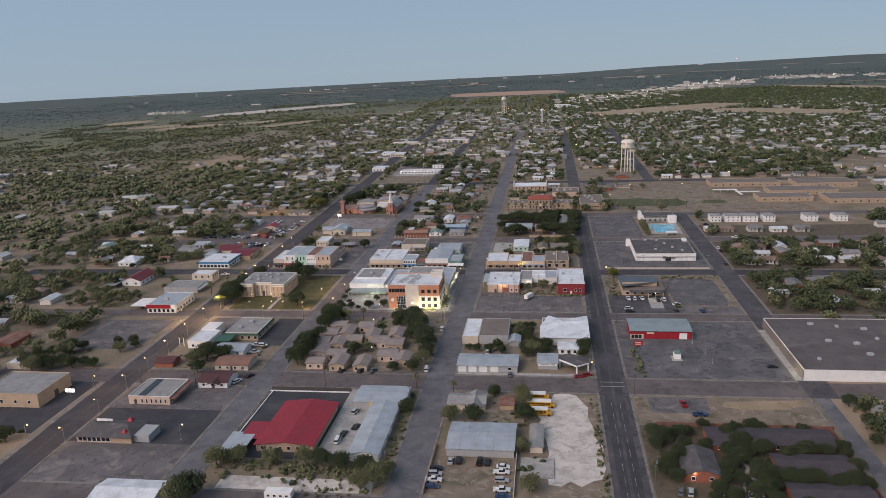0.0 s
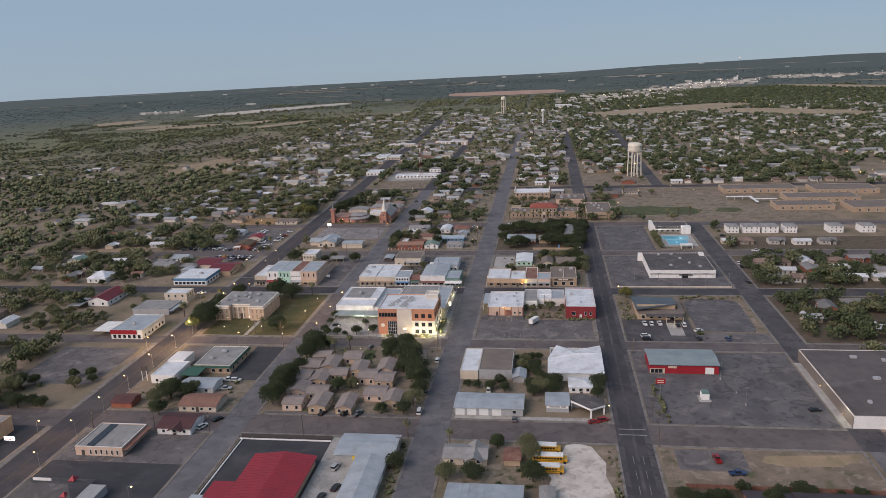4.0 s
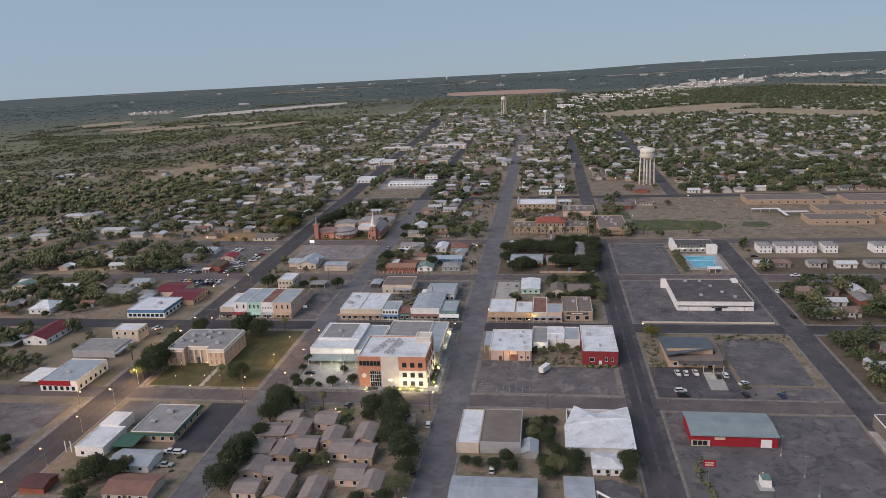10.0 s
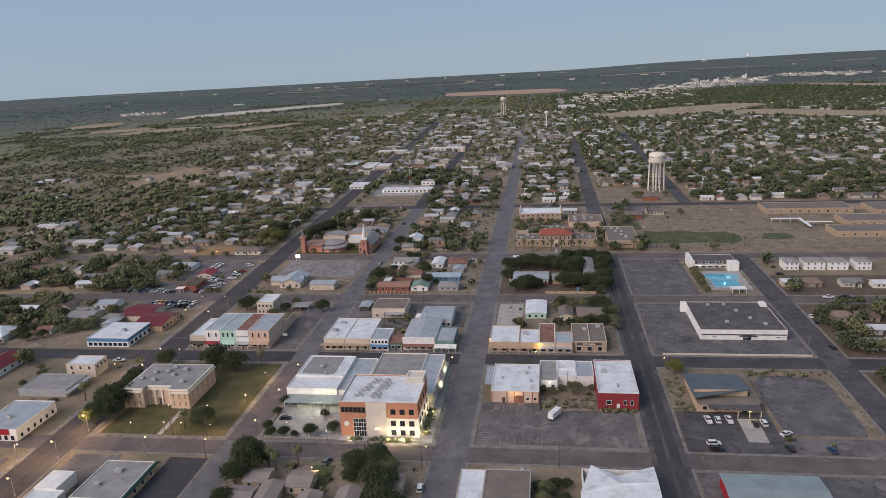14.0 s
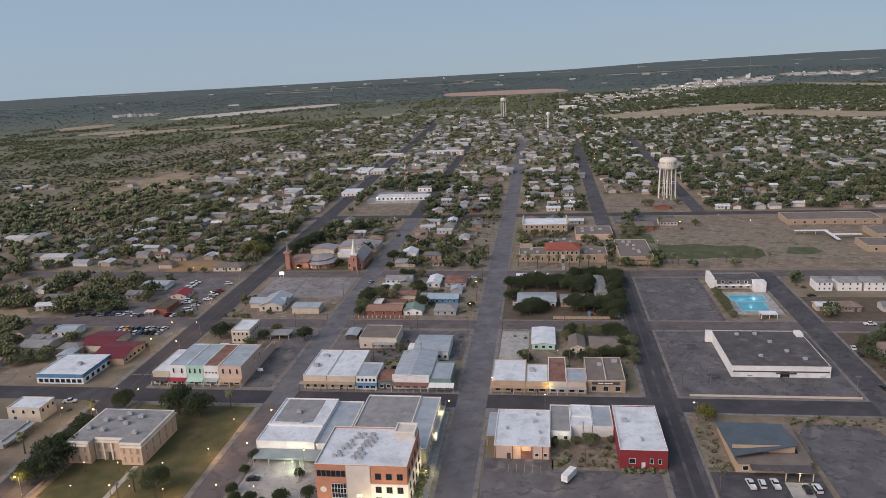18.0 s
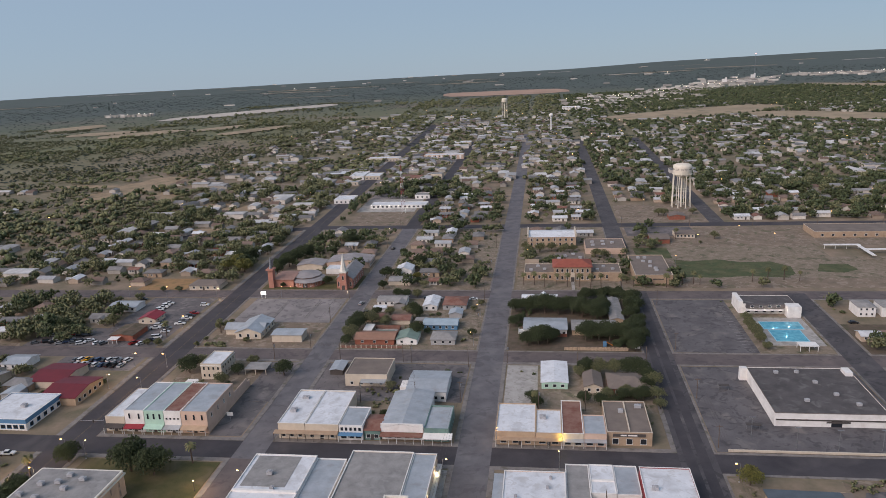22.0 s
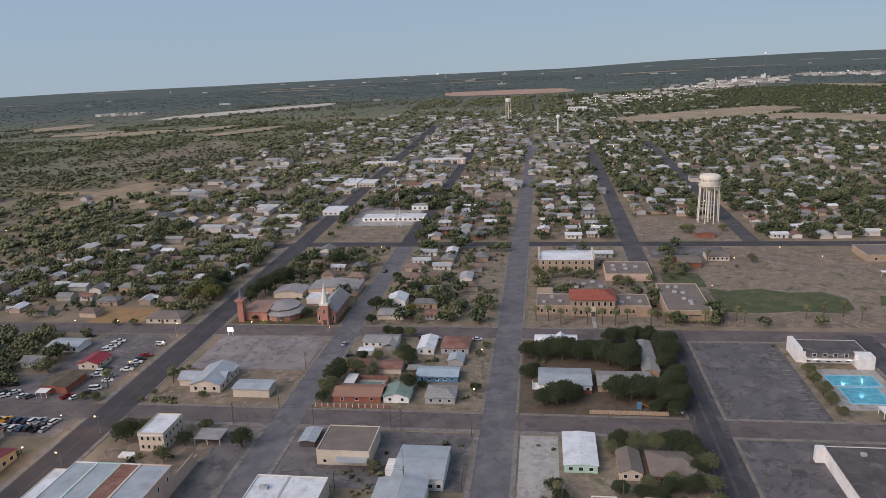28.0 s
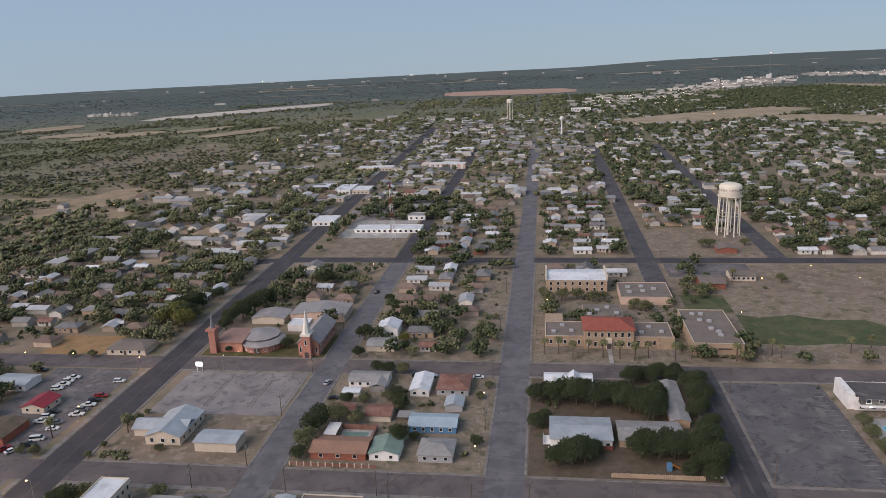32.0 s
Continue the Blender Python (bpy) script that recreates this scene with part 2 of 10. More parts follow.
def add_pasture(m):
    """Green pasture takes over from the sandy soil outside the town."""
    n, ln = m.node_tree.nodes, m.node_tree.links.new
    b = n["Principled BSDF"]
    soil = b.inputs["Base Color"].links[0].from_socket
    geo = n.new("ShaderNodeNewGeometry")
    far, big = n.new("ShaderNodeVectorMath"), n.new("ShaderNodeTexNoise")
    far.operation, far.inputs[1].default_value = "DISTANCE", (60, 197, 0)
    big.inputs["Scale"].default_value, big.inputs["Detail"].default_value = 1 / 260, 8
    ln(geo.outputs["Position"], far.inputs[0]), ln(geo.outputs["Position"], big.inputs["Vector"])
    edge = n.new("ShaderNodeMapRange")
    edge.inputs["From Min"].default_value, edge.inputs["From Max"].default_value = 420, 1120
    ln(far.outputs["Value"], edge.inputs["Value"])
    wave = n.new("ShaderNodeMapRange")
    wave.inputs["From Min"].default_value, wave.inputs["From Max"].default_value = 0.66, 0.5
    ln(big.outputs["Fac"], wave.inputs["Value"])
    both = n.new("ShaderNodeMath")
    both.operation = "MULTIPLY"
    ln(edge.outputs["Result"], both.inputs[0]), ln(wave.outputs["Result"], both.inputs[1])
    green, mix = n.new("ShaderNodeMix"), n.new("ShaderNodeMix")
    green.data_type = mix.data_type = "RGBA"
    green.inputs["A"].default_value, green.inputs["B"].default_value = (0.095, 0.118, 0.06, 1), (0.2, 0.18, 0.105, 1)
    patch = n.new("ShaderNodeTexNoise")
    patch.inputs["Scale"].default_value, patch.inputs["Detail"].default_value, patch.inputs["Roughness"].default_value = 1 / 120, 12, 0.68
    ln(geo.outputs["Position"], patch.inputs["Vector"]), ln(patch.outputs["Fac"], green.inputs["Factor"])
    ln(both.outputs[0], mix.inputs["Factor"]), ln(soil, mix.inputs["A"]), ln(green.outputs["Result"], mix.inputs["B"])
    # close brush beyond the pasture, its colour carrying a bluish haze tint
    rim, brush, hazed = n.new("ShaderNodeMapRange"), n.new("ShaderNodeMix"), n.new("ShaderNodeMix")
    brush.data_type = hazed.data_type = "RGBA"
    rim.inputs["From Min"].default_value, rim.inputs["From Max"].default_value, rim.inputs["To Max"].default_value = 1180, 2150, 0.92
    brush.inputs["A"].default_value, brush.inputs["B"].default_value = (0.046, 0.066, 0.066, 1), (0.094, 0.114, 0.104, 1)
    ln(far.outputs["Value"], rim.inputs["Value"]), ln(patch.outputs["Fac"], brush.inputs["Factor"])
    ln(rim.outputs["Result"], hazed.inputs["Factor"]), ln(mix.outputs["Result"], hazed.inputs["A"]), ln(brush.outputs["Result"], hazed.inputs["B"])
    ln(hazed.outputs["Result"], b.inputs["Base Color"])


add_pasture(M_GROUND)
M_ASPHALT = shader("worn_asphalt", (0.158, 0.149, 0.155), (0.108, 0.102, 0.109), size=9, fine=0.25, rough=0.8, bump=0.15, stain=((0.21, 0.195, 0.19), 14, 0.5), worn=((0.088, 0.082, 0.088), 7, 0.55))
M_ROAD_DARK = shader("dark_asphalt", (0.066, 0.06, 0.065), (0.045, 0.041, 0.046), size=11, fine=0.25, rough=0.82, bump=0.12, stain=((0.105, 0.095, 0.094), 16, 0.5))
M_ROAD_RED = shader("brownish_asphalt", (0.145, 0.12, 0.115), (0.1, 0.084, 0.083), size=12, fine=0.25, rough=0.85, bump=0.12, stain=((0.19, 0.156, 0.145), 15, 0.5), worn=((0.07, 0.06, 0.062), 7, 0.5))
M_LOT = shader("cracked_lot_asphalt", (0.165, 0.148, 0.146), (0.098, 0.09, 0.091), size=13, fine=0.5, rough=0.9, bump=0.25, stain=((0.28, 0.245, 0.222), 8, 0.6), worn=((0.07, 0.065, 0.068), 6, 0.6))
M_LOT_DARK = shader("sealed_lot_asphalt", (0.062, 0.06, 0.066), (0.042, 0.041, 0.047), size=12, fine=0.4, rough=0.85, bump=0.15, stain=((0.1, 0.093, 0.092), 9, 0.5))
M_LOT_OLD = shader("old_lot_asphalt", (0.098, 0.091, 0.095), (0.06, 0.056, 0.06), size=14, fine=0.5, rough=0.88, bump=0.2, stain=((0.145, 0.131, 0.126), 10, 0.6), worn=((0.045, 0.042, 0.046), 5, 0.65))
M_LOT_MID = shader("patched_lot_asphalt", (0.142, 0.132, 0.135), (0.09, 0.084, 0.088), size=11, fine=0.5, rough=0.9, bump=0.2, stain=((0.21, 0.188, 0.176), 9, 0.6), worn=((0.055, 0.052, 0.055), 5, 0.6))
M_LOT_PALE = shader("bleached_lot_asphalt", (0.265, 0.238, 0.23), (0.19, 0.172, 0.167), size=12, fine=0.5, rough=0.9, bump=0.2, stain=((0.3, 0.268, 0.25), 8, 0.6), worn=((0.11, 0.1, 0.1), 6, 0.6))
M_CONCRETE = shader("pale_concrete", (0.4, 0.38, 0.355), (0.3, 0.283, 0.263), size=6, fine=0.3, rough=0.85, bump=0.15, stain=((0.17, 0.16, 0.15), 5, 0.5), worn=((0.2, 0.185, 0.165), 3, 0.5))
M_PAVE = shader("worn_kerb_concrete", (0.235, 0.213, 0.197), (0.15, 0.137, 0.127), size=3, fine=0.3, rough=0.88, bump=0.2, stain=((0.11, 0.1, 0.075), 3, 0.8))
M_GRAVEL = shader("white_caliche_gravel", (0.62, 0.56, 0.51), (0.44, 0.39, 0.345), size=7, fine=0.4, rough=0.95, bump=0.5, stain=((0.22, 0.19, 0.155), 8, 0.6), worn=((0.33, 0.29, 0.245), 4, 0.6))
M_DIRT = shader("sandy_dirt", (0.235, 0.18, 0.137), (0.15, 0.12, 0.088), size=8, fine=0.5, rough=0.95, bump=0.5, stain=((0.095, 0.098, 0.05), 7, 0.85), worn=((0.3, 0.245, 0.195), 5, 0.6))
# lawn green, yellowed slightly in its colour for the warm lamplight on it
M_LAWN = shader("town_lawn", (0.062, 0.064, 0.024), (0.112, 0.094, 0.042), size=7, fine=0.35, rough=0.95, bump=0.6, stain=((0.15, 0.115, 0.07), 9, 0.6))
M_PLAY = shader("watered_playing_field", (0.05, 0.073, 0.032), (0.1, 0.102, 0.05), size=9, fine=0.5, rough=0.95, bump=0.4, stain=((0.15, 0.125, 0.075), 8, 0.7), worn=((0.06, 0.06, 0.03), 5, 0.6))
M_YARD = shader("bare_yard", (0.25, 0.195, 0.152), (0.15, 0.13, 0.088), size=5, fine=0.5, rough=0.95, bump=0.5, stain=((0.055, 0.066, 0.03), 8, 0.85), worn=((0.29, 0.235, 0.185), 4, 0.6))
# dark brown with tree shade put into the colour; also covers the bar roof
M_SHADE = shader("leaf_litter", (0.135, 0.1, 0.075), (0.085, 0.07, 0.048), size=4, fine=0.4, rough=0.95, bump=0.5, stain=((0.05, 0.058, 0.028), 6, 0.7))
M_TANFIELD = shader("dry_tan_grass", (0.34, 0.25, 0.165), (0.24, 0.185, 0.12), size=14, fine=1.0, rough=0.95, bump=0.4, stain=((0.13, 0.125, 0.06), 9, 0.6))
M_LINE_W = shader("white_road_paint", (0.34, 0.33, 0.32), (0.2, 0.195, 0.19), size=2, rough=0.7, bump=0)
M_LINE_Y = shader("yellow_road_paint", (0.15, 0.115, 0.062), (0.1, 0.08, 0.055), size=2, rough=0.7, bump=0)


# ---------------------------------------------------------------- ground, one sheet to the horizon
def far_rise(az):
    """Height of the land at the horizon, by bearing in degrees."""
    return float(np.interp(az, (-60, -43, -25, -14, 9, 17.5, 35, 60), (-74, -74, -77, -69, -44, -10, 21, 40)))


def land(x, y):
    r = math.hypot(x, y + 100)
    k = min(1.0, max(0.0, (r - 900) / 3750))
    return far_rise(math.degrees(math.atan2(x, y + 100))) * (0.5 * k + 0.5 * k * k)


def build_ground():
    radii, seg = [60, 150, 300, 500, 800, 1300, 1700, 2100, 2500, 2900, 3300, 3700, 4100, 4400, 4650], 180
    vs, fs = [(*P(0, -100), 0)], []
    for r in radii:
        for i in range(seg):
            a = i * math.tau / seg
            x, y = r * math.sin(a), r * math.cos(a) - 100
            vs.append((*P(x, y), land(x, y) if y > 0 else 0))
    fs += [(0, 1 + (i + 1) % seg, 1 + i) for i in range(seg)]
    for j in range(len(radii) - 1):
        for i in range(seg):
            a, b = 1 + j * seg, 1 + (j + 1) * seg
            fs.append((a + i, a + (i + 1) % seg, b + (i + 1) % seg, b + i))
    me = bpy.data.meshes.new("ground")
    me.from_pydata(vs, [], fs)
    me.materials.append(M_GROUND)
    me.polygons.foreach_set("use_smooth", [True] * len(me.polygons))
    me.flip_normals() if me.polygons[0].normal.z < 0 else None
    tagged(new("ground", me), "dry scrubby green and tan ground running to a flat horizon", "ground", kind="structure")


build_ground()


# ---------------------------------------------------------------- streets
def s1(v):
    """Centre of the highway, which leans a little against the grid."""
    return -156.5 - (v + 109) * 0.028


LONG = {"road_second": (-96, -85, -330, 284), "road_main": (-17.5, -5.5, -330, 760), "road_third": (57, 69, -330, 168), "road_third_north": (57, 69, 232, 700), "road_fourth": (140, 151.5, -101, 165), "road_alley": (141.5, 147.5, -330, -101), "road_tower": (137, 148, 293, 700)}
CROSS = {"road_cross_a": (-101, -90, -330, 330), "road_cross_b": (-34.5, -27, -330, 330), "road_cross_c": (27.5, 36.5, -330, 330), "road_cross_d": (92, 101, -330, 330), "road_cross_e": (158, 168, -330, 330), "road_cross_f": (284, 293, -168, 420), "road_cross_g": (-170, -162, -330, 330)}
for name, (a, b, v0, v1) in LONG.items():
    solid(name, Geo().box(a, b, v0, v1, -0.2, 0.05), M_LOT_OLD if name in ("road_third", "road_third_north", "road_fourth", "road_tower") else M_ASPHALT, "grey worn asphalt street with pale patches", "road", kind="structure")
for name, (a, b, u0, u1) in CROSS.items():
    solid(name, Geo().box(u0, u1, a, b, -0.2, 0.04), M_ROAD_DARK if name in ("road_cross_f", "road_cross_c") else M_ROAD_RED, "dull grey-brown asphalt cross street", "road", kind="structure")
solid("road_patch", Geo().box(-95.9, -85.1, -26.9, 27.4, 0, 0.058), M_ROAD_RED, "brownish resurfaced stretch of the street", "road", kind="structure")
for a, b_ in ((58.9, 62.3), (63.4, 66.8)):
    solid("road_lane", Geo().box(a, b_, -330, 158, 0, 0.056), M_ROAD_DARK, "dark resurfaced traffic lane", "road", kind="structure")
solid("road_highway", Geo().prism([(s1(-330) - 7, -330), (s1(-330) + 7, -330), (s1(900) + 6, 900), (s1(900) - 6, 900)], -0.2, 0.06), M_ROAD_DARK, "dark asphalt highway with a worn yellow centre line", "road", kind="structure")
solid("road_second_north", Geo().prism([(-96, 293), (-85, 293), (-83, 700), (-94, 700)], -0.2, 0.05), M_ROAD_DARK, "dark asphalt street between small houses", "road", kind="structure")


def lot(name, u0, u1, v0, v1, mat, label, z=0.025):
    return solid(name, Geo().box(u0, u1, v0, v1, -0.2, z), mat, label, "parking lot" if "lot" in name else "ground", kind="structure")


# ---------------------------------------------------------------- kerbs and pavements round the blocks
ROWS = [(-162, -101), (-90, -34.5), (-27, 27.5), (36.5, 92), (101, 158), (168, 284)]
COLS = [(None, -96), (-85, -17.5), (-5.5, 57), (69, 140)]
for r, (va, vb) in enumerate(ROWS):
    for c, (ua, ub) in enumerate(COLS):
        if (r, c) == (5, 3):
            continue
        wide = 1.7 if r in (2, 3) and c < 3 else 0.9
        if ua is None:
            lo, hi = s1(va) + 7, s1(vb) + 7
            g = Geo().prism([(lo, va), (lo + wide, va), (hi + wide, vb), (hi, vb)], -0.2, 0.15)
            g.box(lo + wide, ub, va, va + wide, -0.2, 0.15).box(hi + wide, ub, vb - wide, vb, -0.2, 0.15).box(ub - wide, ub, va + wide, vb - wide, -0.2, 0.15)
        else:
            g = Geo().ring(ua, ub, va, vb, -0.2, 0.15, wide)
        solid("pavement", g, M_PAVE, "worn pale concrete pavement with a raised kerb", "pavement", kind="structure")
for va, vb in ROWS:
    lo, hi = s1(va) - 7, s1(vb) - 7
    solid("pavement", Geo().prism([(lo - 2.4, va), (lo, va), (hi, vb), (hi - 2.4, vb)], -0.2, 0.15), M_PAVE, "worn pale concrete pavement beside the highway", "pavement", kind="structure")
for v0, v1 in ((-27, 27.5), (36.5, 92), (101, 158)):
    solid("pavement", Geo().box(151.5, 152.7, v0, v1, -0.2, 0.15).box(152.7, 300, v0, v0 + 1.2, -0.2, 0.15).box(152.7, 300, v1 - 1.2, v1, -0.2, 0.15), M_PAVE, "narrow pale concrete pavement with a raised kerb", "pavement", kind="structure")

# ---------------------------------------------------------------- lots, yards and lawns inside the blocks
lot("plaza", -82.6, -54, -24.8, -3, M_CONCRETE, "pale concrete plaza with tree planters", 0.16)
lot("plaza", -53.9, -19.3, -25.2, -22.4, M_CONCRETE, "pale concrete walk before city hall", 0.155)
lot("plaza", -24.4, -19.3, -22.3, 25, M_CONCRETE, "pale concrete walk beside city hall", 0.155)
lot("lawn", -148, -98.3, -24.8, 25.2, M_LAWN, "green and tan courthouse lawn", 0.1)
lot("footpath", -125, -123, -24.8, -9.5, M_CONCRETE, "narrow concrete footpath across the lawn", 0.13)
lot("lot_workshop", -3.3, 20, -24.8, 0.2, M_LOT, "cracked grey parking lot with faded lines")
lot("lot_store", 20.1, 54.8, -24.8, -4.5, M_LOT, "cracked grey parking lot with weedy edges", 0.03)
lot("dirt_patch", 19.5, 42, -4.4, 9.1, M_DIRT, "bare sandy patch with weeds")
lot("lot_supermarket", 70.3, 138.7, 37.8, 90.7, M_LOT_MID, "cracked grey parking lot with pale stains")
lot("lot_clinic", 70.3, 104, -25.8, -3.2, M_LOT_OLD, "dark grey parking lot")
lot("dirt_lot", 104.1, 138.7, -17, 26.3, M_DIRT, "dry tan ground round a paved lot", 0.02)
solid("lot_fenced", Geo().prism([(106, -15.5), (133, -16), (134.6, -13), (135, 14), (134, 19), (131, 21.2), (118, 22.4), (109, 21.4), (106.4, 17), (105.6, 4)], -0.2, 0.045), M_LOT_MID, "worn grey lot with rounded dirt edges", "parking lot", kind="structure")
lot("footpath", 92, 99, -20, -7, M_CONCRETE, "pale concrete pad before the clinic porch", 0.05)
lot("lot_row", 104.1, 138.7, -25.8, -17.1, M_LOT, "grey parking lane")
lot("dirt_verge", 70.3, 77.9, -3, 26.3, M_YARD, "scrubby verge beside the clinic")
lot("lot_red_store", 70.3, 138.7, -88.7, -35.8, M_LOT_MID, "wide grey asphalt lot with dark stains")
lot("lot_pool", 70.3, 107, 102.3, 156.7, M_LOT_MID, "grey asphalt parking lot")
lot("lawn", 107.1, 138.7, 102.3, 156.7, M_YARD, "scrubby lawn round the pool", 0.02)
lot("lot_church", -151, -98.3, 128, 156.7, M_LOT_PALE, "wide pale grey church parking lot")
lot("dirt_verge", -151, -98.3, 102.3, 127.9, M_DIRT, "bare sandy yard")
lot("lawn", -155, -96, 169.5, 190, M_LAWN, "green church lawn")
lot("dirt_yard", -148, -111, 60, 90.7, M_DIRT, "bare grey-brown yard")
lot("lot_back", -110.9, -62, 60, 89.7, M_LOT, "grey paved yard behind the stores")
lot("lot_west", -110.9, -98.3, 38.8, 59.9, M_LOT, "paved strip beside the stores")
lot("lot_corner", -62, -19.8, 62, 89.7, M_LOT, "pale paved yard")
lot("lot_corner", -3.2, 9.9, 57.8, 89.7, M_CONCRETE, "pale concrete corner lot")
lot("bare_yard", 10, 54.7, 57.8, 89.7, M_YARD, "shaded bare yard")
lot("forecourt", -4.3, 55.7, -88.7, -86.8, M_CONCRETE, "concrete forecourt of the garages")
lot("bare_yard", -4.3, 55.7, -77, -62.2, M_YARD, "bare yard with bushes")
lot("dry_verge", 30, 53, -161, -103, M_DIRT, "dry tan grass beside a gravel yard", 0.02)
solid("gravel_yard", Geo().prism([(30.6, -114.9), (33.2, -119.4), (31.7, -124.6), (35.2, -131), (36.4, -138.6), (35, -145.2), (36.2, -153.6), (40.2, -154.2), (43.4, -151.8), (47, -154.1), (50.6, -151.4), (54, -150.2), (55.6, -145), (54.9, -139.6), (55.8, -134.2), (53.4, -129.8), (52.9, -123), (51.2, -117.5), (51.8, -111), (49.2, -106.4), (47.6, -103), (43, -101.6), (38.4, -102.4), (37, -106.2), (34.4, -108.4), (33.2, -112)], -0.2, 0.05), M_GRAVEL, "white caliche gravel yard with ragged edges", "ground", kind="structure")
lot("dry_verge", 53.1, 55.7, -161, -103, M_DIRT, "dry tan verge")
lot("dirt_lot", -4.3, 24.5, -161, -141.8, M_DIRT, "sandy dirt parking lot")
lot("bare_yard", -4.3, 27, -126, -102.3, M_YARD, "scrubby back yard")
lot("lot_sealed", -83.5, -48, -146, -102.3, M_LOT_DARK, "dark sealed lot behind a fence")
lot("lot_yard", -47.9, -33.8, -146, -102.3, M_CONCRETE, "pale concrete yard")
lot("lot_restaurant", -147.5, -97.3, -140.5, -119.3, M_LOT_DARK, "dark sealed restaurant parking lot")
lot("lot_office", -148, -97.3, -119.2, -102.3, M_LOT, "grey office parking lot")
lot("lot_pale", -147.2, -97.3, -161, -140.6, M_LOT, "pale worn parking lot")
lot("lot_motel", -215, -166.8, -137, -100, M_LOT_DARK, "dark parking lot")
lot("lot_cleared", -212, -171, -72, -40, M_LOT, "cleared concrete slabs and dirt")
lot("bare_yard", -150, -130, -100 + 12, -72, M_DIRT, "bare sandy yard with dry grass")
lot("lot_bank", -111.5, -97.3, -66, -36.5, M_LOT_DARK, "dark bank parking lot")
lot("lot_bank", -148, -130, -53, -36.5, M_LOT, "worn concrete lot")
lot("bare_yard", -129.9, -97.3, -88.7, -66.1, M_YARD, "bare yard")
lot("lot_cars", -214, -173.5, 80.6, 91.8, M_LOT, "grey paved car lot")
lot("lot_cars", -246, -214.1, 101.2, 120, M_LOT, "worn car yard packed with old cars")
lot("lot_cars", -214, -175.5, 101.2, 157, M_LOT, "grey paved car lot")
lot("orange_field", -234, -203, 168.5, 186, shader("ochre_soil", (0.33, 0.2, 0.095), (0.25, 0.155, 0.08), size=6, fine=0.5, rough=0.95, bump=0.4, stain=((0.13, 0.12, 0.05), 5, 0.6)), "bare ochre dirt field")
lot("school_yard", -3.2, 56.8, 169.3, 282.7, M_YARD, "dusty school yard with dry grass")
lot("school_yard", 69.2, 92, 172, 282.7, M_DIRT, "dusty school yard", 0.03)
lot("school_court", 56.9, 69.1, 169.3, 231.8, M_YARD, "narrow planted court between school wings", 0.03)
solid("playing_field", Geo().prism([(93, 188), (112, 186.5), (130, 189), (150, 187), (158, 192), (160, 204), (151, 212), (134, 211), (120, 216), (104, 213), (94, 216)], -0.2, 0.03), M_PLAY, "ragged green playing field", "field", kind="structure")
lot("dirt_verge", 92.1, 260, 186, 219.9, M_YARD, "dry ground round the playing field", 0.015)
solid("playing_field", Geo().prism([(172, 196), (186, 194), (196, 199), (194, 207), (178, 208)], -0.2, 0.03), M_PLAY, "small patch of watered grass", "field", kind="structure")
lot("dirt_field", 92.1, 260, 240.1, 281, M_DIRT, "bare tan field")
lot("lot_school", 92.1, 190, 220, 240, M_YARD, "worn grey track across the school field")
lot("dirt_verge", 92.1, 260, 172, 185.9, M_DIRT, "dry tan verge of the playing field")
lot("dirt_verge", 70.5, 136, 295, 345, M_DIRT, "dry tan ground below the water tower")
lot("dirt_verge", -145, -97.5, 295, 332, M_DIRT, "bare pinkish dirt lot")
lot("lot_highway", -150, -98, 332.1, 375, M_CONCRETE, "pale concrete lot")
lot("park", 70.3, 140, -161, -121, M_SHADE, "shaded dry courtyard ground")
lot("lot_park", 74, 126, -166, -161.1, M_LOT_OLD, "grey parking strip")
lot("bare_yard", 71, 139, -120.9, -102.3, M_DIRT, "dry tan vacant lot")
lot("lot_slab", 76, 99, -113, -102.6, M_LOT, "old concrete slab on a vacant lot", 0.05)
solid("gravel_patch", Geo().prism([(104, -108), (112, -110), (128, -109), (136, -106), (137, -103), (118, -104), (106, -105)], -0.2, 0.04), M_TANFIELD, "pale gravel patch on a vacant lot", "ground", kind="structure")
# dark sheets here carry the shade of the trees in their colour
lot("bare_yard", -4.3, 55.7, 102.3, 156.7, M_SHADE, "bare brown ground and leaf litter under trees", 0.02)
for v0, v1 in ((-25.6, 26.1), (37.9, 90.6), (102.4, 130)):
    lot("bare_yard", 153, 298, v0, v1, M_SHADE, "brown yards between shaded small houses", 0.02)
lot("bare_yard", -84, -19, -89, -35.5, M_YARD, "dry ground between the bungalows")
for u0, u1, v0, v1 in ((-84, -18.7, 102.2, 156.8), (-84, -18.7, 169.2, 282.8)):
    lot("bare_yard", u0, u1, v0, v1, M_YARD, "sandy yards between small houses", 0.02)

# ---------------------------------------------------------------- road paint
paint_w = Geo()
for u in (61.2, 64.6):
    for v in np.arange(-160, -105, 7.0):
        paint_w.box(u, u + 0.14, v, v + 4.0, 0.03, 0.062)
for v in (-96, -92.8):
    paint_w.box(58, 68, v, v + 0.35, 0.03, 0.062)
for u in np.arange(5, 20, 2.7):
    paint_w.box(u, u + 0.14, -24.5, -20.5, 0.01, 0.035).box(u, u + 0.14, -6.5, -2.5, 0.01, 0.035)
for i in range(5):
    paint_w.box(-2.6, 1.6, -24 + i * 1.3, -23.86 + i * 1.3, 0.01, 0.035)
for i in range(18):
    paint_w.box(101.5, 105, 104 + i * 2.8, 104.14 + i * 2.8, 0.01, 0.035)
solid("road_marking", paint_w, M_LINE_W, "faded white road and parking lines", "road marking", kind="structure")
paint_y = Geo()
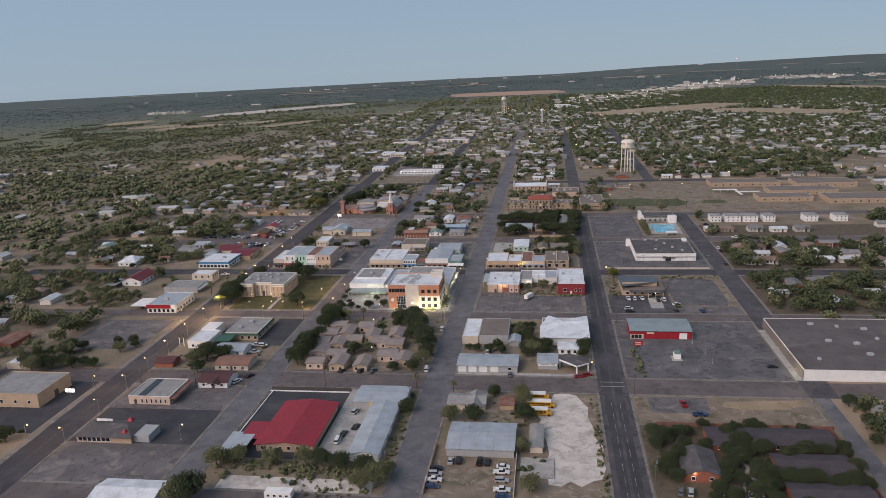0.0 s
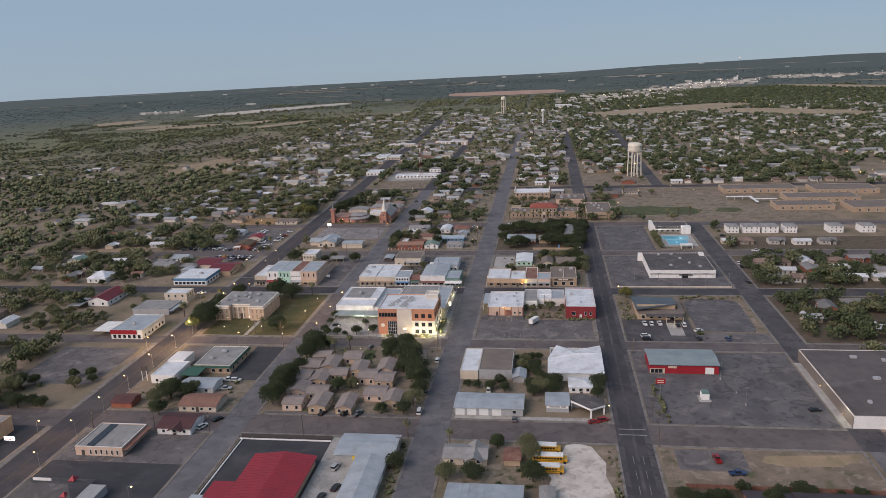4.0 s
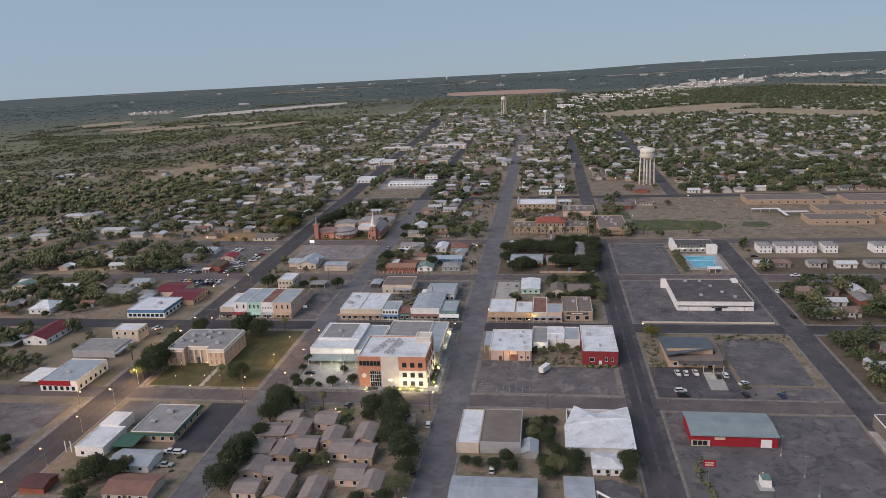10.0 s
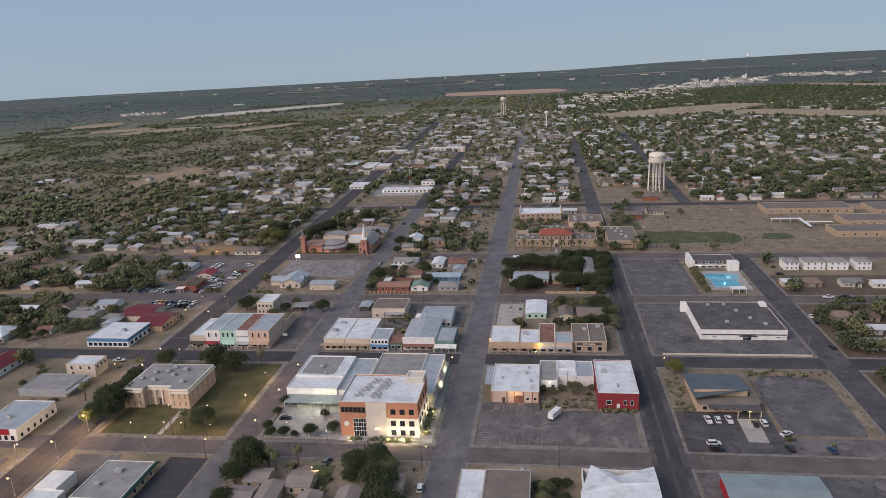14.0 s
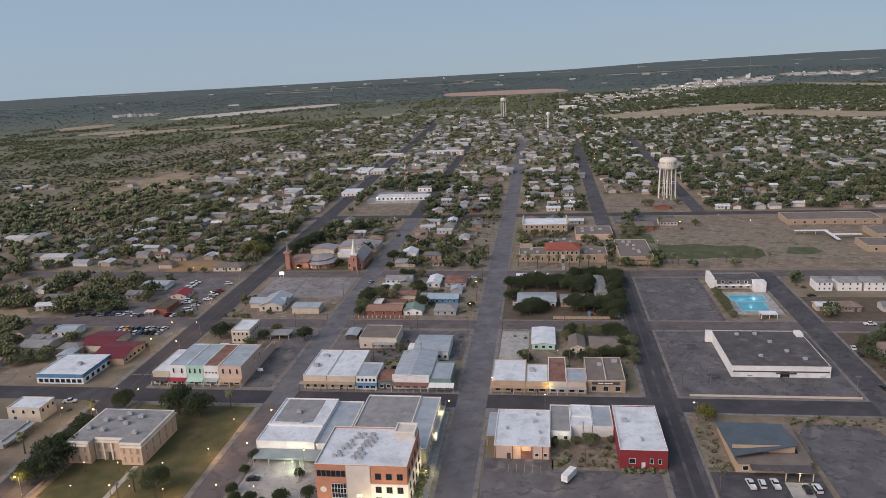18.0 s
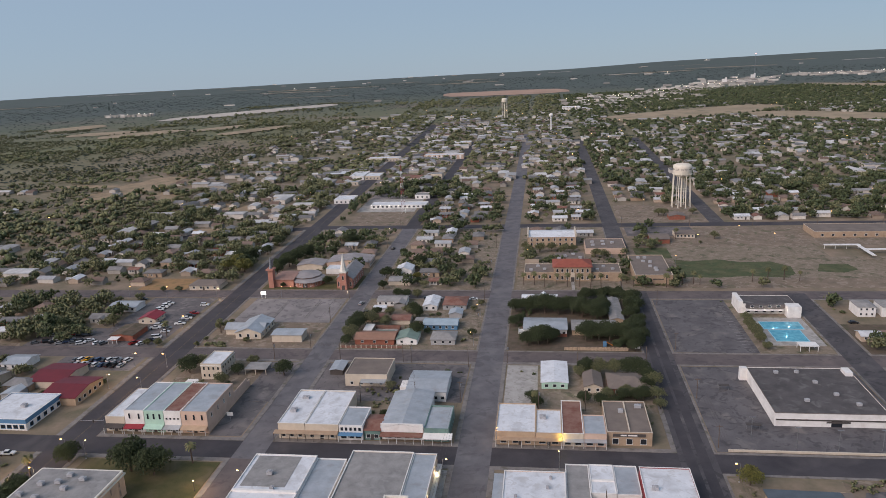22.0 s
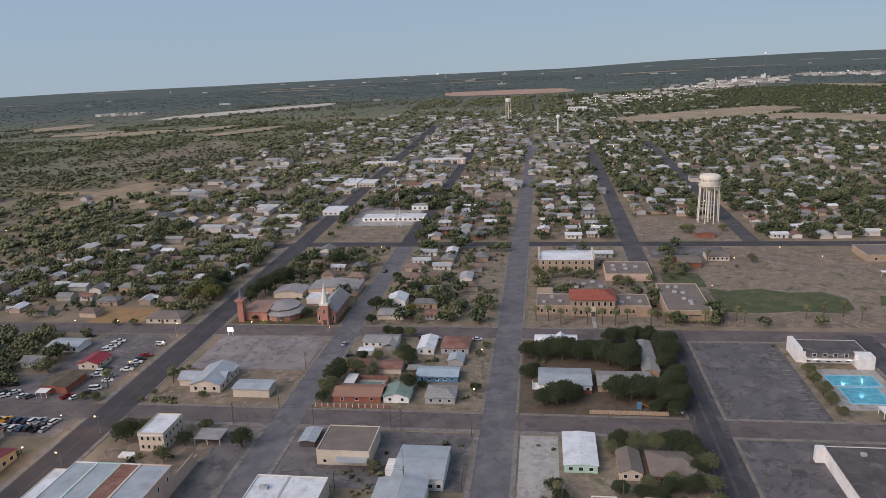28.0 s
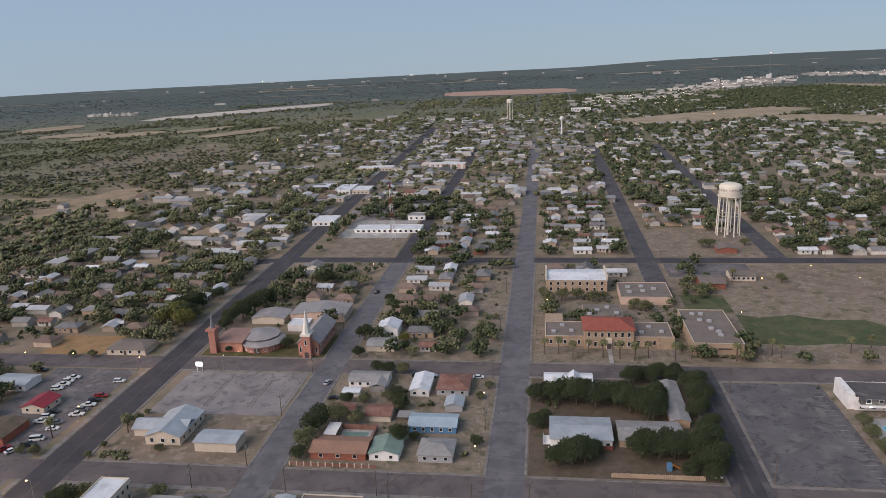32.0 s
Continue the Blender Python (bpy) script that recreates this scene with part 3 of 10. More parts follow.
for v in np.arange(-160, 700, 12.0):
    for o in (-0.25, 0.15):
        paint_y.prism([(s1(v) + o, v), (s1(v) + o + 0.12, v), (s1(v + 11) + o + 0.12, v + 11), (s1(v + 11) + o, v + 11)], 0.03, 0.066)
solid("road_marking", paint_y, M_LINE_Y, "worn double yellow centre line", "road marking", kind="structure")


for u0 in (-131.6, -113.4, -99.6):
    for side in (0.0, 1.3):
        row = Geo()
        for i in range(9):
            row.box(u0 + side, u0 + side + 0.35, 133 + i * 2.35, 134.7 + i * 2.35, 0.0, 0.16)
        solid("wheel_stops", row, M_PAVE, "row of worn concrete wheel stops on the church lot", "wheel stops", kind="structure")


# ---------------------------------------------------------------- bare fields far outside the town
FIELDS = []


def on_field(x, y):
    for fx, fy, a, b_, c, s_ in FIELDS:
        dx, dy = x - fx, y - fy
        if ((dx * c + dy * s_) / a) ** 2 + ((dy * c - dx * s_) / b_) ** 2 < 1.0:
            return True
    return False


def far_field(x, y, length, width, turn, mat, label):
    FIELDS.append((x, y, length / 2, width / 2 + 4, math.cos(radians(turn)), math.sin(radians(turn))))
    c, s_ = math.cos(radians(turn)), math.sin(radians(turn))
    vs, n = [], 24
    for i in range(n):
        a = i * math.tau / n
        k = 1 + 0.16 * noise.noise(Vector((x / 50 + 2 * math.cos(a), y / 50 + 2 * math.sin(a), 0)))
        px, py = length / 2 * k * math.copysign(abs(math.cos(a)) ** 0.6, math.cos(a)), width / 2 * k * math.copysign(abs(math.sin(a)) ** 0.6, math.sin(a))
        wx, wy = x + px * c - py * s_, y + px * s_ + py * c
        vs.append((*P(wx, wy), land(wx, wy) + 0.9))
    me = bpy.data.meshes.new("field")
    me.from_pydata([(*P(x, y), land(x, y) + 1.2)] + vs, [], [(0, 1 + i, 1 + (i + 1) % n) for i in range(n)])
    me.materials.append(mat)
    tagged(new("field", me), label, "field", kind="structure")


M_FIELD_P = shader("pink_bare_soil", (0.42, 0.28, 0.21), (0.34, 0.23, 0.17), size=60, fine=6, rough=0.95, bump=0.2)
M_FIELD_T = shader("tan_dry_field", (0.36, 0.28, 0.19), (0.26, 0.21, 0.14), size=50, fine=6, rough=0.95, bump=0.2, stain=((0.12, 0.12, 0.07), 30, 0.6))
M_FIELD_W = shader("pale_caliche_field", (0.52, 0.47, 0.42), (0.4, 0.35, 0.3), size=50, fine=6, rough=0.95, bump=0.2)
far_field(95, 1680, 400, 200, 0, M_FIELD_P, "bare pinkish field far beyond the town")
far_field(-590, 1340, 470, 105, 38, M_FIELD_W, "long pale caliche strip far beyond the town")
far_field(-910, 1090, 120, 90, 40, M_FIELD_T, "bare tan patch in the scrub")
far_field(-425, 925, 150, 50, 46, M_FIELD_T, "dry tan field in the scrub")
far_field(410, 955, 400, 110, 20, M_FIELD_T, "wide dry tan field behind the town")
far_field(600, 850, 260, 110, -30, M_FIELD_T, "dry tan field with scrub")
far_field(1010, 1390, 330, 90, -45, M_FIELD_T, "long pale field in the scrub")
far_field(-660, 930, 150, 70, 30, M_FIELD_T, "dry tan clearing in the scrub")
far_field(-760, 960, 130, 60, 10, M_FIELD_T, "dry tan clearing in the scrub")
far_field(-520, 980, 120, 50, 40, M_FIELD_T, "dry tan clearing in the scrub")
strip = random.Random(3)
for _ in range(26):
    a, r = radians(strip.uniform(-42, 40)), strip.uniform(1900, 4300)
    far_field(r * math.sin(a), r * math.cos(a) - 100, strip.uniform(120, 420), strip.uniform(14, 46), strip.uniform(-14, 14), strip.choice((M_FIELD_T, M_FIELD_T, M_FIELD_W)), "thin pale field strip in the far scrub")


def clearing(u, v, length, width, turn, mat, label):
    """A bare patch with a ragged edge on the town's ground."""
    c, s_ = math.cos(radians(turn)), math.sin(radians(turn))
    pts, n = [], 28
    for i in range(n):
        a = i * math.tau / n
        k = 1 + 0.3 * noise.noise(Vector((u / 20 + 2.2 * math.cos(a), v / 20 + 2.2 * math.sin(a), 0)))
        x, y = length / 2 * k * math.cos(a), width / 2 * k * math.sin(a)
        pts.append((u + x * c - y * s_, v + x * s_ + y * c))
    solid("clearing", Geo().prism(pts, -0.2, 0.03), mat, label, "field", kind="structure")
    wx, wy = S(u, v)
    FIELDS.append((wx, wy, length * 0.47, width * 0.44, math.cos(radians(turn) - 0.04), math.sin(radians(turn) - 0.04)))


clearing(-432, 437, 128, 58, 78, M_TANFIELD, "dry tan field between the last houses")
clearing(-505, 449, 96, 15, 0, M_TANFIELD, "dry tan strip beside the scrub")
clearing(-372, 398, 60, 22, -40, M_TANFIELD, "dry tan clearing among trees")
clearing(-290, 353, 104, 26, -10, M_TANFIELD, "bare tan clearing among trees")
clearing(-280, 278, 66, 15, 14, M_TANFIELD, "dry tan strip along a street")
clearing(-305, 243, 40, 18, 0, M_YARD, "dusty yard among trees")
clearing(-255, 430, 60, 24, -35, M_DIRT, "bare pinkish clearing")
clearing(-300, 104, 60, 13, 10, M_TANFIELD, "dry tan strip in the brush")
clearing(-262, 96, 30, 12, 20, M_DIRT, "bare tan clearing in the brush")
clearing(-240, 40, 40, 20, 10, M_DIRT, "bare sandy yard in the brush")
clearing(-262, -10, 50, 22, 30, M_YARD, "dusty clearing in the brush")
clearing(-236, -60, 36, 26, 0, M_DIRT, "bare sandy lot by the highway")
solid("road_west", Geo().prism([(-330, 259), (-236, 267), (-168, 284), (-168, 293), (-240, 276), (-330, 268)], -0.2, 0.045), M_ROAD_DARK, "dark asphalt street bending through the houses", "road", kind="structure")

# ---------------------------------------------------------------- building materials
def paint(name, c, **k):
    k.setdefault("size", 3.0), k.setdefault("fine", 0.4), k.setdefault("bump", 0.08), k.setdefault("rough", 0.75)
    return shader(name, c, tuple(x * 0.86 for x in c), **k)


M_WHITE = paint("white_plaster", (0.76, 0.74, 0.71), stain=((0.5, 0.47, 0.42), 3, 0.35))
M_CREAM = paint("cream_plaster", (0.58, 0.5, 0.4), stain=((0.42, 0.35, 0.27), 3, 0.35))
M_TAN = paint("tan_stucco", (0.46, 0.34, 0.235), stain=((0.33, 0.24, 0.17), 3, 0.4))
M_PEACH = paint("peach_stucco", (0.58, 0.43, 0.34), stain=((0.46, 0.33, 0.26), 3, 0.35))
M_BRICK = shader("red_brick", (0.3, 0.11, 0.07), (0.22, 0.085, 0.06), size=2, fine=0.15, rough=0.9, bump=0.3)
M_BRICK_T = shader("buff_brick", (0.4, 0.3, 0.21), (0.32, 0.23, 0.16), size=2, fine=0.15, rough=0.9, bump=0.3)
M_BRICK_O = shader("orange_brick", (0.5, 0.235, 0.145), (0.42, 0.195, 0.12), size=2, fine=0.15, rough=0.9, bump=0.25)
M_RED = paint("red_painted_metal", (0.3, 0.018, 0.028))
M_RED_WALL = paint("red_painted_brick", (0.24, 0.035, 0.04))
M_TEAL = paint("teal_paint", (0.24, 0.46, 0.42))
M_MINT = paint("mint_plaster", (0.42, 0.6, 0.5))
M_BLUE = paint("blue_paint", (0.1, 0.22, 0.36))
M_GREY = paint("grey_siding", (0.36, 0.36, 0.36))
M_ROOF_W = shader("white_membrane_roof", (0.68, 0.695, 0.72), (0.55, 0.565, 0.585), size=5, fine=0.5, rough=0.6, bump=0.08, stain=((0.36, 0.35, 0.35), 5, 0.5), worn=((0.47, 0.46, 0.45), 2.5, 0.5))
M_ROOF_G = shader("grey_gravel_roof", (0.3, 0.29, 0.28), (0.2, 0.195, 0.19), size=5, fine=0.4, rough=0.9, bump=0.2, stain=((0.4, 0.39, 0.38), 5, 0.4))
M_ROOF_D = shader("dark_tar_roof", (0.11, 0.1, 0.1), (0.07, 0.065, 0.065), size=6, fine=0.4, rough=0.9, bump=0.2, stain=((0.2, 0.19, 0.185), 5, 0.5))
M_ROOF_V = shader("dusty_violet_roof", (0.13, 0.112, 0.108), (0.092, 0.08, 0.078), size=9, fine=0.4, rough=0.9, bump=0.2, stain=((0.19, 0.17, 0.16), 12, 0.5))
M_ROOF_B = shader("brown_tar_roof", (0.2, 0.165, 0.14), (0.15, 0.125, 0.11), size=6, fine=0.4, rough=0.9, bump=0.2)
M_METAL = shader("galvanised_roof_sheet", (0.47, 0.49, 0.51), (0.36, 0.38, 0.4), size=5, fine=0.5, rough=0.45, metal=0.35, bump=0.1, stain=((0.3, 0.24, 0.2), 4, 0.3))
M_METAL_D = shader("slate_blue_roof_sheet", (0.105, 0.128, 0.145), (0.08, 0.098, 0.112), size=5, fine=0.5, rough=0.6, metal=0.1, bump=0.1)
M_METAL_R = shader("crimson_roof_sheet", (0.3, 0.03, 0.045), (0.24, 0.03, 0.04), size=5, fine=0.5, rough=0.5, metal=0.1, bump=0.1)
M_MAROON = shader("maroon_roof_sheet", (0.17, 0.022, 0.03), (0.13, 0.02, 0.026), size=5, fine=0.5, rough=0.5, metal=0.1, bump=0.1)
M_TEAL = shader("faded_teal_sheet", (0.16, 0.25, 0.22), (0.12, 0.19, 0.17), size=4, fine=0.4, rough=0.6, bump=0.1)
M_OLD_RED = shader("old_maroon_shingles", (0.1, 0.045, 0.046), (0.07, 0.036, 0.038), size=4, fine=0.3, rough=0.9, bump=0.3)
M_TERRA = shader("faded_terracotta_roof", (0.25, 0.135, 0.1), (0.19, 0.105, 0.082), size=4, fine=0.3, rough=0.9, bump=0.3)
M_RUST = shader("rusted_roof_sheet", (0.17, 0.07, 0.05), (0.24, 0.14, 0.11), size=3, fine=0.4, rough=0.8, bump=0.15)
M_GLASS = bpy.data.materials.new("dark_window_glass")
M_GLASS.use_nodes = True
M_GLASS.node_tree.nodes["Principled BSDF"].inputs["Base Color"].default_value = (0.02, 0.024, 0.03, 1)
M_GLASS.node_tree.nodes["Principled BSDF"].inputs["Roughness"].default_value = 0.08
M_LIT = glow("lit_window", (1.0, 0.78, 0.42), 2.2)
M_FRAME_W = paint("white_window_frame", (0.7, 0.7, 0.68))
M_FRAME_D = paint("dark_window_frame", (0.08, 0.07, 0.065))
M_UNIT = shader("pale_unit_housing", (0.42, 0.42, 0.43), (0.3, 0.3, 0.31), size=0.8, fine=0.2, rough=0.7, bump=0.05)
M_STEEL = shader("weathered_steel", (0.3, 0.31, 0.32), (0.22, 0.22, 0.23), size=1, fine=0.2, rough=0.5, metal=0.6, bump=0.05)


def raw_box(vs, fs, x0, x1, y0, y1, z0, z1):
    k = len(vs)
    vs += [(x, y, z) for z in (z0, z1) for x, y in ((x0, y0), (x1, y0), (x1, y1), (x0, y1))]
    fs += [tuple(k + i for i in q) for q in ((3, 2, 1, 0), (4, 5, 6, 7), (0, 1, 5, 4), (1, 2, 6, 5), (2, 3, 7, 6), (3, 0, 4, 7))]


def raw_mesh(name, vs, fs, mat, smooth=False):
    me = bpy.data.meshes.new(name)
    me.from_pydata(vs, [], fs)
    me.materials.append(mat)
    if smooth:
        me.polygons.foreach_set("use_smooth", [True] * len(me.polygons))
    me.update()
    return me


SIDES = {"S": 0.0, "E": math.pi / 2, "N": math.pi, "W": -math.pi / 2}


def frame_mesh(w, h, mat, mull=0):
    vs, fs = [], []
    b, d = 0.09, 0.1
    raw_box(vs, fs, -w / 2 - b, w / 2 + b, -d, 0.02, h, h + b)
    raw_box(vs, fs, -w / 2 - b - 0.06, w / 2 + b + 0.06, -d - 0.08, 0.02, -b, 0)
    raw_box(vs, fs, -w / 2 - b, -w / 2, -d, 0.02, 0, h)
    raw_box(vs, fs, w / 2, w / 2 + b, -d, 0.02, 0, h)
    for i in range(mull):
        x = -w / 2 + w * (i + 1) / (mull + 1)
        raw_box(vs, fs, x - 0.035, x + 0.035, -d + 0.02, 0.02, 0, h)
    return raw_mesh("window_frame", vs, fs, mat)


def pane_mesh(w, h, mat):
    vs, fs = [], []
    raw_box(vs, fs, -w / 2, w / 2, -0.035, 0.01, 0, h)
    return raw_mesh("pane", vs, fs, mat)


def wall_place(box, side, s):
    """A place on a wall of the rectangle box: s metres from its left end, seen from outside."""
    u0, u1, v0, v1 = box
    return {"S": (u0 + s, v0), "E": (u1, v0 + s), "N": (u1 - s, v1), "W": (u0, v1 - s)}[side]


def window(parent, box, side, s, z, w, h, frame_mat=None, pane=None, mull=0):
    frame_mat, pane = frame_mat or M_FRAME_W, pane or M_GLASS
    u, v = wall_place(box, side, s)
    turn = SIDES[side] + (TURN_U if side in "SN" else TURN_V)
    win = piece("window", ("frame", w, h, frame_mat.name, mull), lambda: frame_mesh(w, h, frame_mat, mull), parent, u, v, z, turn)
    key = ("pane", w, h, pane.name)
    if key not in MESHES:
        MESHES[key] = pane_mesh(w, h, pane)
    p = new("pane", MESHES[key])
    p.parent = win
    return win


def windows(parent, box, side, n, z, w, h, s0=None, s1_=None, **k):
    length = (box[1] - box[0]) if side in "SN" else (box[3] - box[2])
    a, b = s0 if s0 is not None else length / (n + 1) / 1.3, s1_ if s1_ is not None else length - length / (n + 1) / 1.3
    for i in range(n):
        window(parent, box, side, a + (b - a) * (i / (n - 1) if n > 1 else 0.5), z, w, h, **k)


def door_mesh(w, h, mat):
    vs, fs = [], []
    raw_box(vs, fs, -w / 2 - 0.1, w / 2 + 0.1, -0.08, 0.02, h, h + 0.1)
    raw_box(vs, fs, -w / 2 - 0.1, -w / 2, -0.08, 0.02, 0, h)
    raw_box(vs, fs, w / 2, w / 2 + 0.1, -0.08, 0.02, 0, h)
    raw_box(vs, fs, -w / 2, w / 2, -0.03, 0.02, 0, h)
    raw_box(vs, fs, w / 2 - 0.14, w / 2 - 0.08, -0.09, -0.03, h * 0.46, h * 0.52)
    return raw_mesh("door", vs, fs, mat)


def door(parent, box, side, s, w=1.0, h=2.1, mat=None, z=0.0, name="door"):
    mat = mat or M_FRAME_D
    u, v = wall_place(box, side, s)
    return piece(name, ("door", w, h, mat.name), lambda: door_mesh(w, h, mat), parent, u, v, z, SIDES[side] + (TURN_U if side in "SN" else TURN_V))


def hall(name, u0, u1, v0, v1, h, wall, roof, label, category="building", parapet=0.5, coping=None, group=""):
    """A flat-roofed building: walls with a parapet, a sunk roof deck and a coping."""
    b = thing(name, (u0 + u1) / 2, (v0 + v1) / 2, 0, label, category, group)
    part("wall", Geo().ring(u0, u1, v0, v1, -0.3, h, 0.24), wall, b)
    part("roof", Geo().box(u0 + 0.23, u1 - 0.23, v0 + 0.23, v1 - 0.23, h - parapet * 0.6 - 0.3, h - parapet * 0.6), roof, b)
    part("coping", Geo().ring(u0 - 0.05, u1 + 0.05, v0 - 0.05, v1 + 0.05, h, h + 0.08, 0.3), coping or wall, b)
    return b, (u0, u1, v0, v1)


def shed(name, u0, u1, v0, v1, h, rise, along, wall, roof, label, category="building", over=0.4, group="", hipped=False):
    """A building with a pitched roof."""
    b = thing(name, (u0 + u1) / 2, (v0 + v1) / 2, 0, label, category, group)
    g = Geo().ring(u0, u1, v0, v1, -0.3, h, 0.25)
    if not hipped:
        um, vm = (u0 + u1) / 2, (v0 + v1) / 2
        if along == "u":
            for u in (u0, u1 - 0.25):
                k = len(g.v)
                g.v += [(u + s, v, z) for s in (0, 0.25) for v, z in ((v0, h), (v1, h), (vm, h + rise - 0.2))]
                g.f += [(k, k + 2, k + 1), (k + 3, k + 4, k + 5), (k, k + 3, k + 5, k + 2), (k + 1, k + 2, k + 5, k + 4)]
        else:
            for v in (v0, v1 - 0.25):
                k = len(g.v)
                g.v += [(u, v + s, z) for s in (0, 0.25) for u, z in ((u0, h), (u1, h), (um, h + rise - 0.2))]
                g.f += [(k, k + 1, k + 2), (k + 3, k + 5, k + 4), (k, k + 2, k + 5, k + 3), (k + 1, k + 4, k + 5, k + 2)]
    part("wall", g, wall, b)
    r = Geo()
    (r.hip if hipped else lambda *a: r.gable(*a, along))(u0 - over, u1 + over, v0 - over, v1 + over, h, h + rise)
    part("roof", r, roof, b)
    return b, (u0, u1, v0, v1)

# ---------------------------------------------------------------- the buildings, street by street
OCC = []


def keep(box, m=1.0):
    OCC.append((box[0] - m, box[1] + m, box[2] - m, box[3] + m))


_hall, _shed = hall, shed


def hall(*a, **k):
    r = _hall(*a, **k)
    keep(r[1])
    return r


def shed(*a, **k):
    r = _shed(*a, **k)
    keep(r[1])
    return r


def unit_mesh(w, d, h):
    vs, fs = [], []
    raw_box(vs, fs, -w / 2, w / 2, -d / 2, d / 2, 0.15, h)
    raw_box(vs, fs, -w / 2 + 0.1, w / 2 - 0.1, -d / 2 + 0.1, d / 2 - 0.1, 0, 0.15)
    raw_box(vs, fs, -w / 2 - 0.05, w / 2 + 0.05, -d / 2 - 0.05, d / 2 + 0.05, h, h + 0.08)
    k, n = len(vs), 10
    vs += [(0.36 * min(w, d) * math.cos(i * math.tau / n), 0.36 * min(w, d) * math.sin(i * math.tau / n), z) for z in (h + 0.08, h + 0.3) for i in range(n)]
    fs += [(k + i, k + (i + 1) % n, k + n + (i + 1) % n, k + n + i) for i in range(n)] + [tuple(range(k + n, k + 2 * n))]
    return raw_mesh("air_conditioner", vs, fs, M_UNIT)


def unit(u, v, z, w=1.8, d=1.4, h=1.1):
    """A roof-top cooling unit."""
    key = ("unit", w, d, h)
    if key not in MESHES:
        MESHES[key] = unit_mesh(w, d, h)
    ob = new("air_conditioner", MESHES[key])
    ob.matrix_basis = Matrix.Translation(Q(u, v, z + 0.16)) @ Matrix.Rotation(TURN_U, 4, "Z")
    tagged(ob, "grey metal cooling unit on a flat roof", "air conditioner", "roof-top cooling units")


def canopy(parent, u0, u1, v0, v1, z, mat, posts=0, slope=0.3, post_mat=None):
    """A shop canopy on thin posts along its front edge v0."""
    k = Geo()
    k.v += [(u0, v0, z - slope), (u1, v0, z - slope), (u1, v1, z), (u0, v1, z), (u0, v0, z - slope - 0.14), (u1, v0, z - slope - 0.14), (u1, v1, z - 0.14), (u0, v1, z - 0.14)]
    k.f += [(0, 1, 2, 3), (7, 6, 5, 4), (4, 5, 1, 0), (5, 6, 2, 1), (6, 7, 3, 2), (7, 4, 0, 3)]
    part("canopy", k, mat, parent)
    for i in range(posts):
        u = u0 + 0.2 + (u1 - u0 - 0.4) * i / max(1, posts - 1)
        part("post", Geo().box(u - 0.07, u + 0.07, v0 + 0.12, v0 + 0.26, 0, z - slope - 0.1), post_mat or M_FRAME_W, parent)


def ridges(parent, u0, u1, v0, v1, z0, z1, along, mat, step=1.2):
    """Standing seams down both slopes of a pitched sheet roof."""
    g = Geo()
    if along == "u":
        vm = (v0 + v1) / 2
        for u in np.arange(u0 + 0.3, u1, step):
            for a, b in ((v0, vm), (v1, vm)):
                k = len(g.v)
                g.v += [(u - 0.04, a, z0), (u + 0.04, a, z0), (u + 0.04, b, z1), (u - 0.04, b, z1), (u - 0.04, a, z0 + 0.07), (u + 0.04, a, z0 + 0.07), (u + 0.04, b, z1 + 0.07), (u - 0.04, b, z1 + 0.07)]
                g.f += [tuple(k + i for i in q) for q in ((4, 5, 6, 7), (0, 1, 5, 4), (1, 2, 6, 5), (2, 3, 7, 6), (3, 0, 4, 7))]
    else:
        um = (u0 + u1) / 2
        for v in np.arange(v0 + 0.3, v1, step):
            for a, b in ((u0, um), (u1, um)):
                k = len(g.v)
                g.v += [(a, v - 0.04, z0), (a, v + 0.04, z0), (b, v + 0.04, z1), (b, v - 0.04, z1), (a, v - 0.04, z0 + 0.07), (a, v + 0.04, z0 + 0.07), (b, v + 0.04, z1 + 0.07), (b, v - 0.04, z1 + 0.07)]
                g.f += [tuple(k + i for i in q) for q in ((4, 5, 6, 7), (0, 1, 5, 4), (1, 2, 6, 5), (2, 3, 7, 6), (3, 0, 4, 7))]
    part("roof_seam", g, mat, parent)


# city hall and its plaza
M_AWNING = shader("weathered_teal_sheet", (0.3, 0.35, 0.34), (0.23, 0.27, 0.265), size=4, fine=0.4, rough=0.6, metal=0.2, bump=0.1)
M_COURT = paint("pinkish_tan_stone", (0.55, 0.42, 0.315), stain=((0.42, 0.31, 0.23), 3, 0.4))
M_BLIND = paint("tan_window_blind", (0.3, 0.24, 0.19))
M_STONE = paint("pale_limestone", (0.62, 0.55, 0.48))
M_CEILITE = paint("off_white_stone", (0.72, 0.68, 0.6))
b, q = hall("city_hall", -53.5, -24.5, -22.5, -4.5, 14.6, M_BRICK_O, M_ROOF_W, "three-storey orange brick and white stone city hall, floodlit", "city hall", 0.7, M_CEILITE)
part("stone_pier", Geo().box(-43.6, -36, -22.72, -22.5, 0, 14.4), M_STONE, b)
part("stone_base", Geo().box(-36, -24.28, -22.7, -22.5, 0, 8).box(-24.5, -24.28, -22.5, -4.6, 0, 8), M_CEILITE, b)
part("stair_tower", Geo().box(-31.4, -24.9, -9.3, -4.8, 13.9, 16.4), M_STONE, b)
part("tower_cap", Geo().ring(-31.6, -24.7, -9.5, -4.6, 16.4, 16.9, 0.4), M_CEILITE, b)
part("entrance_glazing", Geo().box(-48.6, -43.8, -22.66, -22.5, 0.1, 7.8), M_GLASS, b, "tall dark glazed entrance screen")
g = Geo()
for i in range(6):
    g.box(-48.6 + i * 0.94, -48.5 + i * 0.94, -22.76, -22.66, 0.1, 7.8)
for z in (0.1, 2.5, 4.2, 6, 7.7):
    g.box(-48.6, -43.8, -22.76, -22.66, z, z + 0.1)
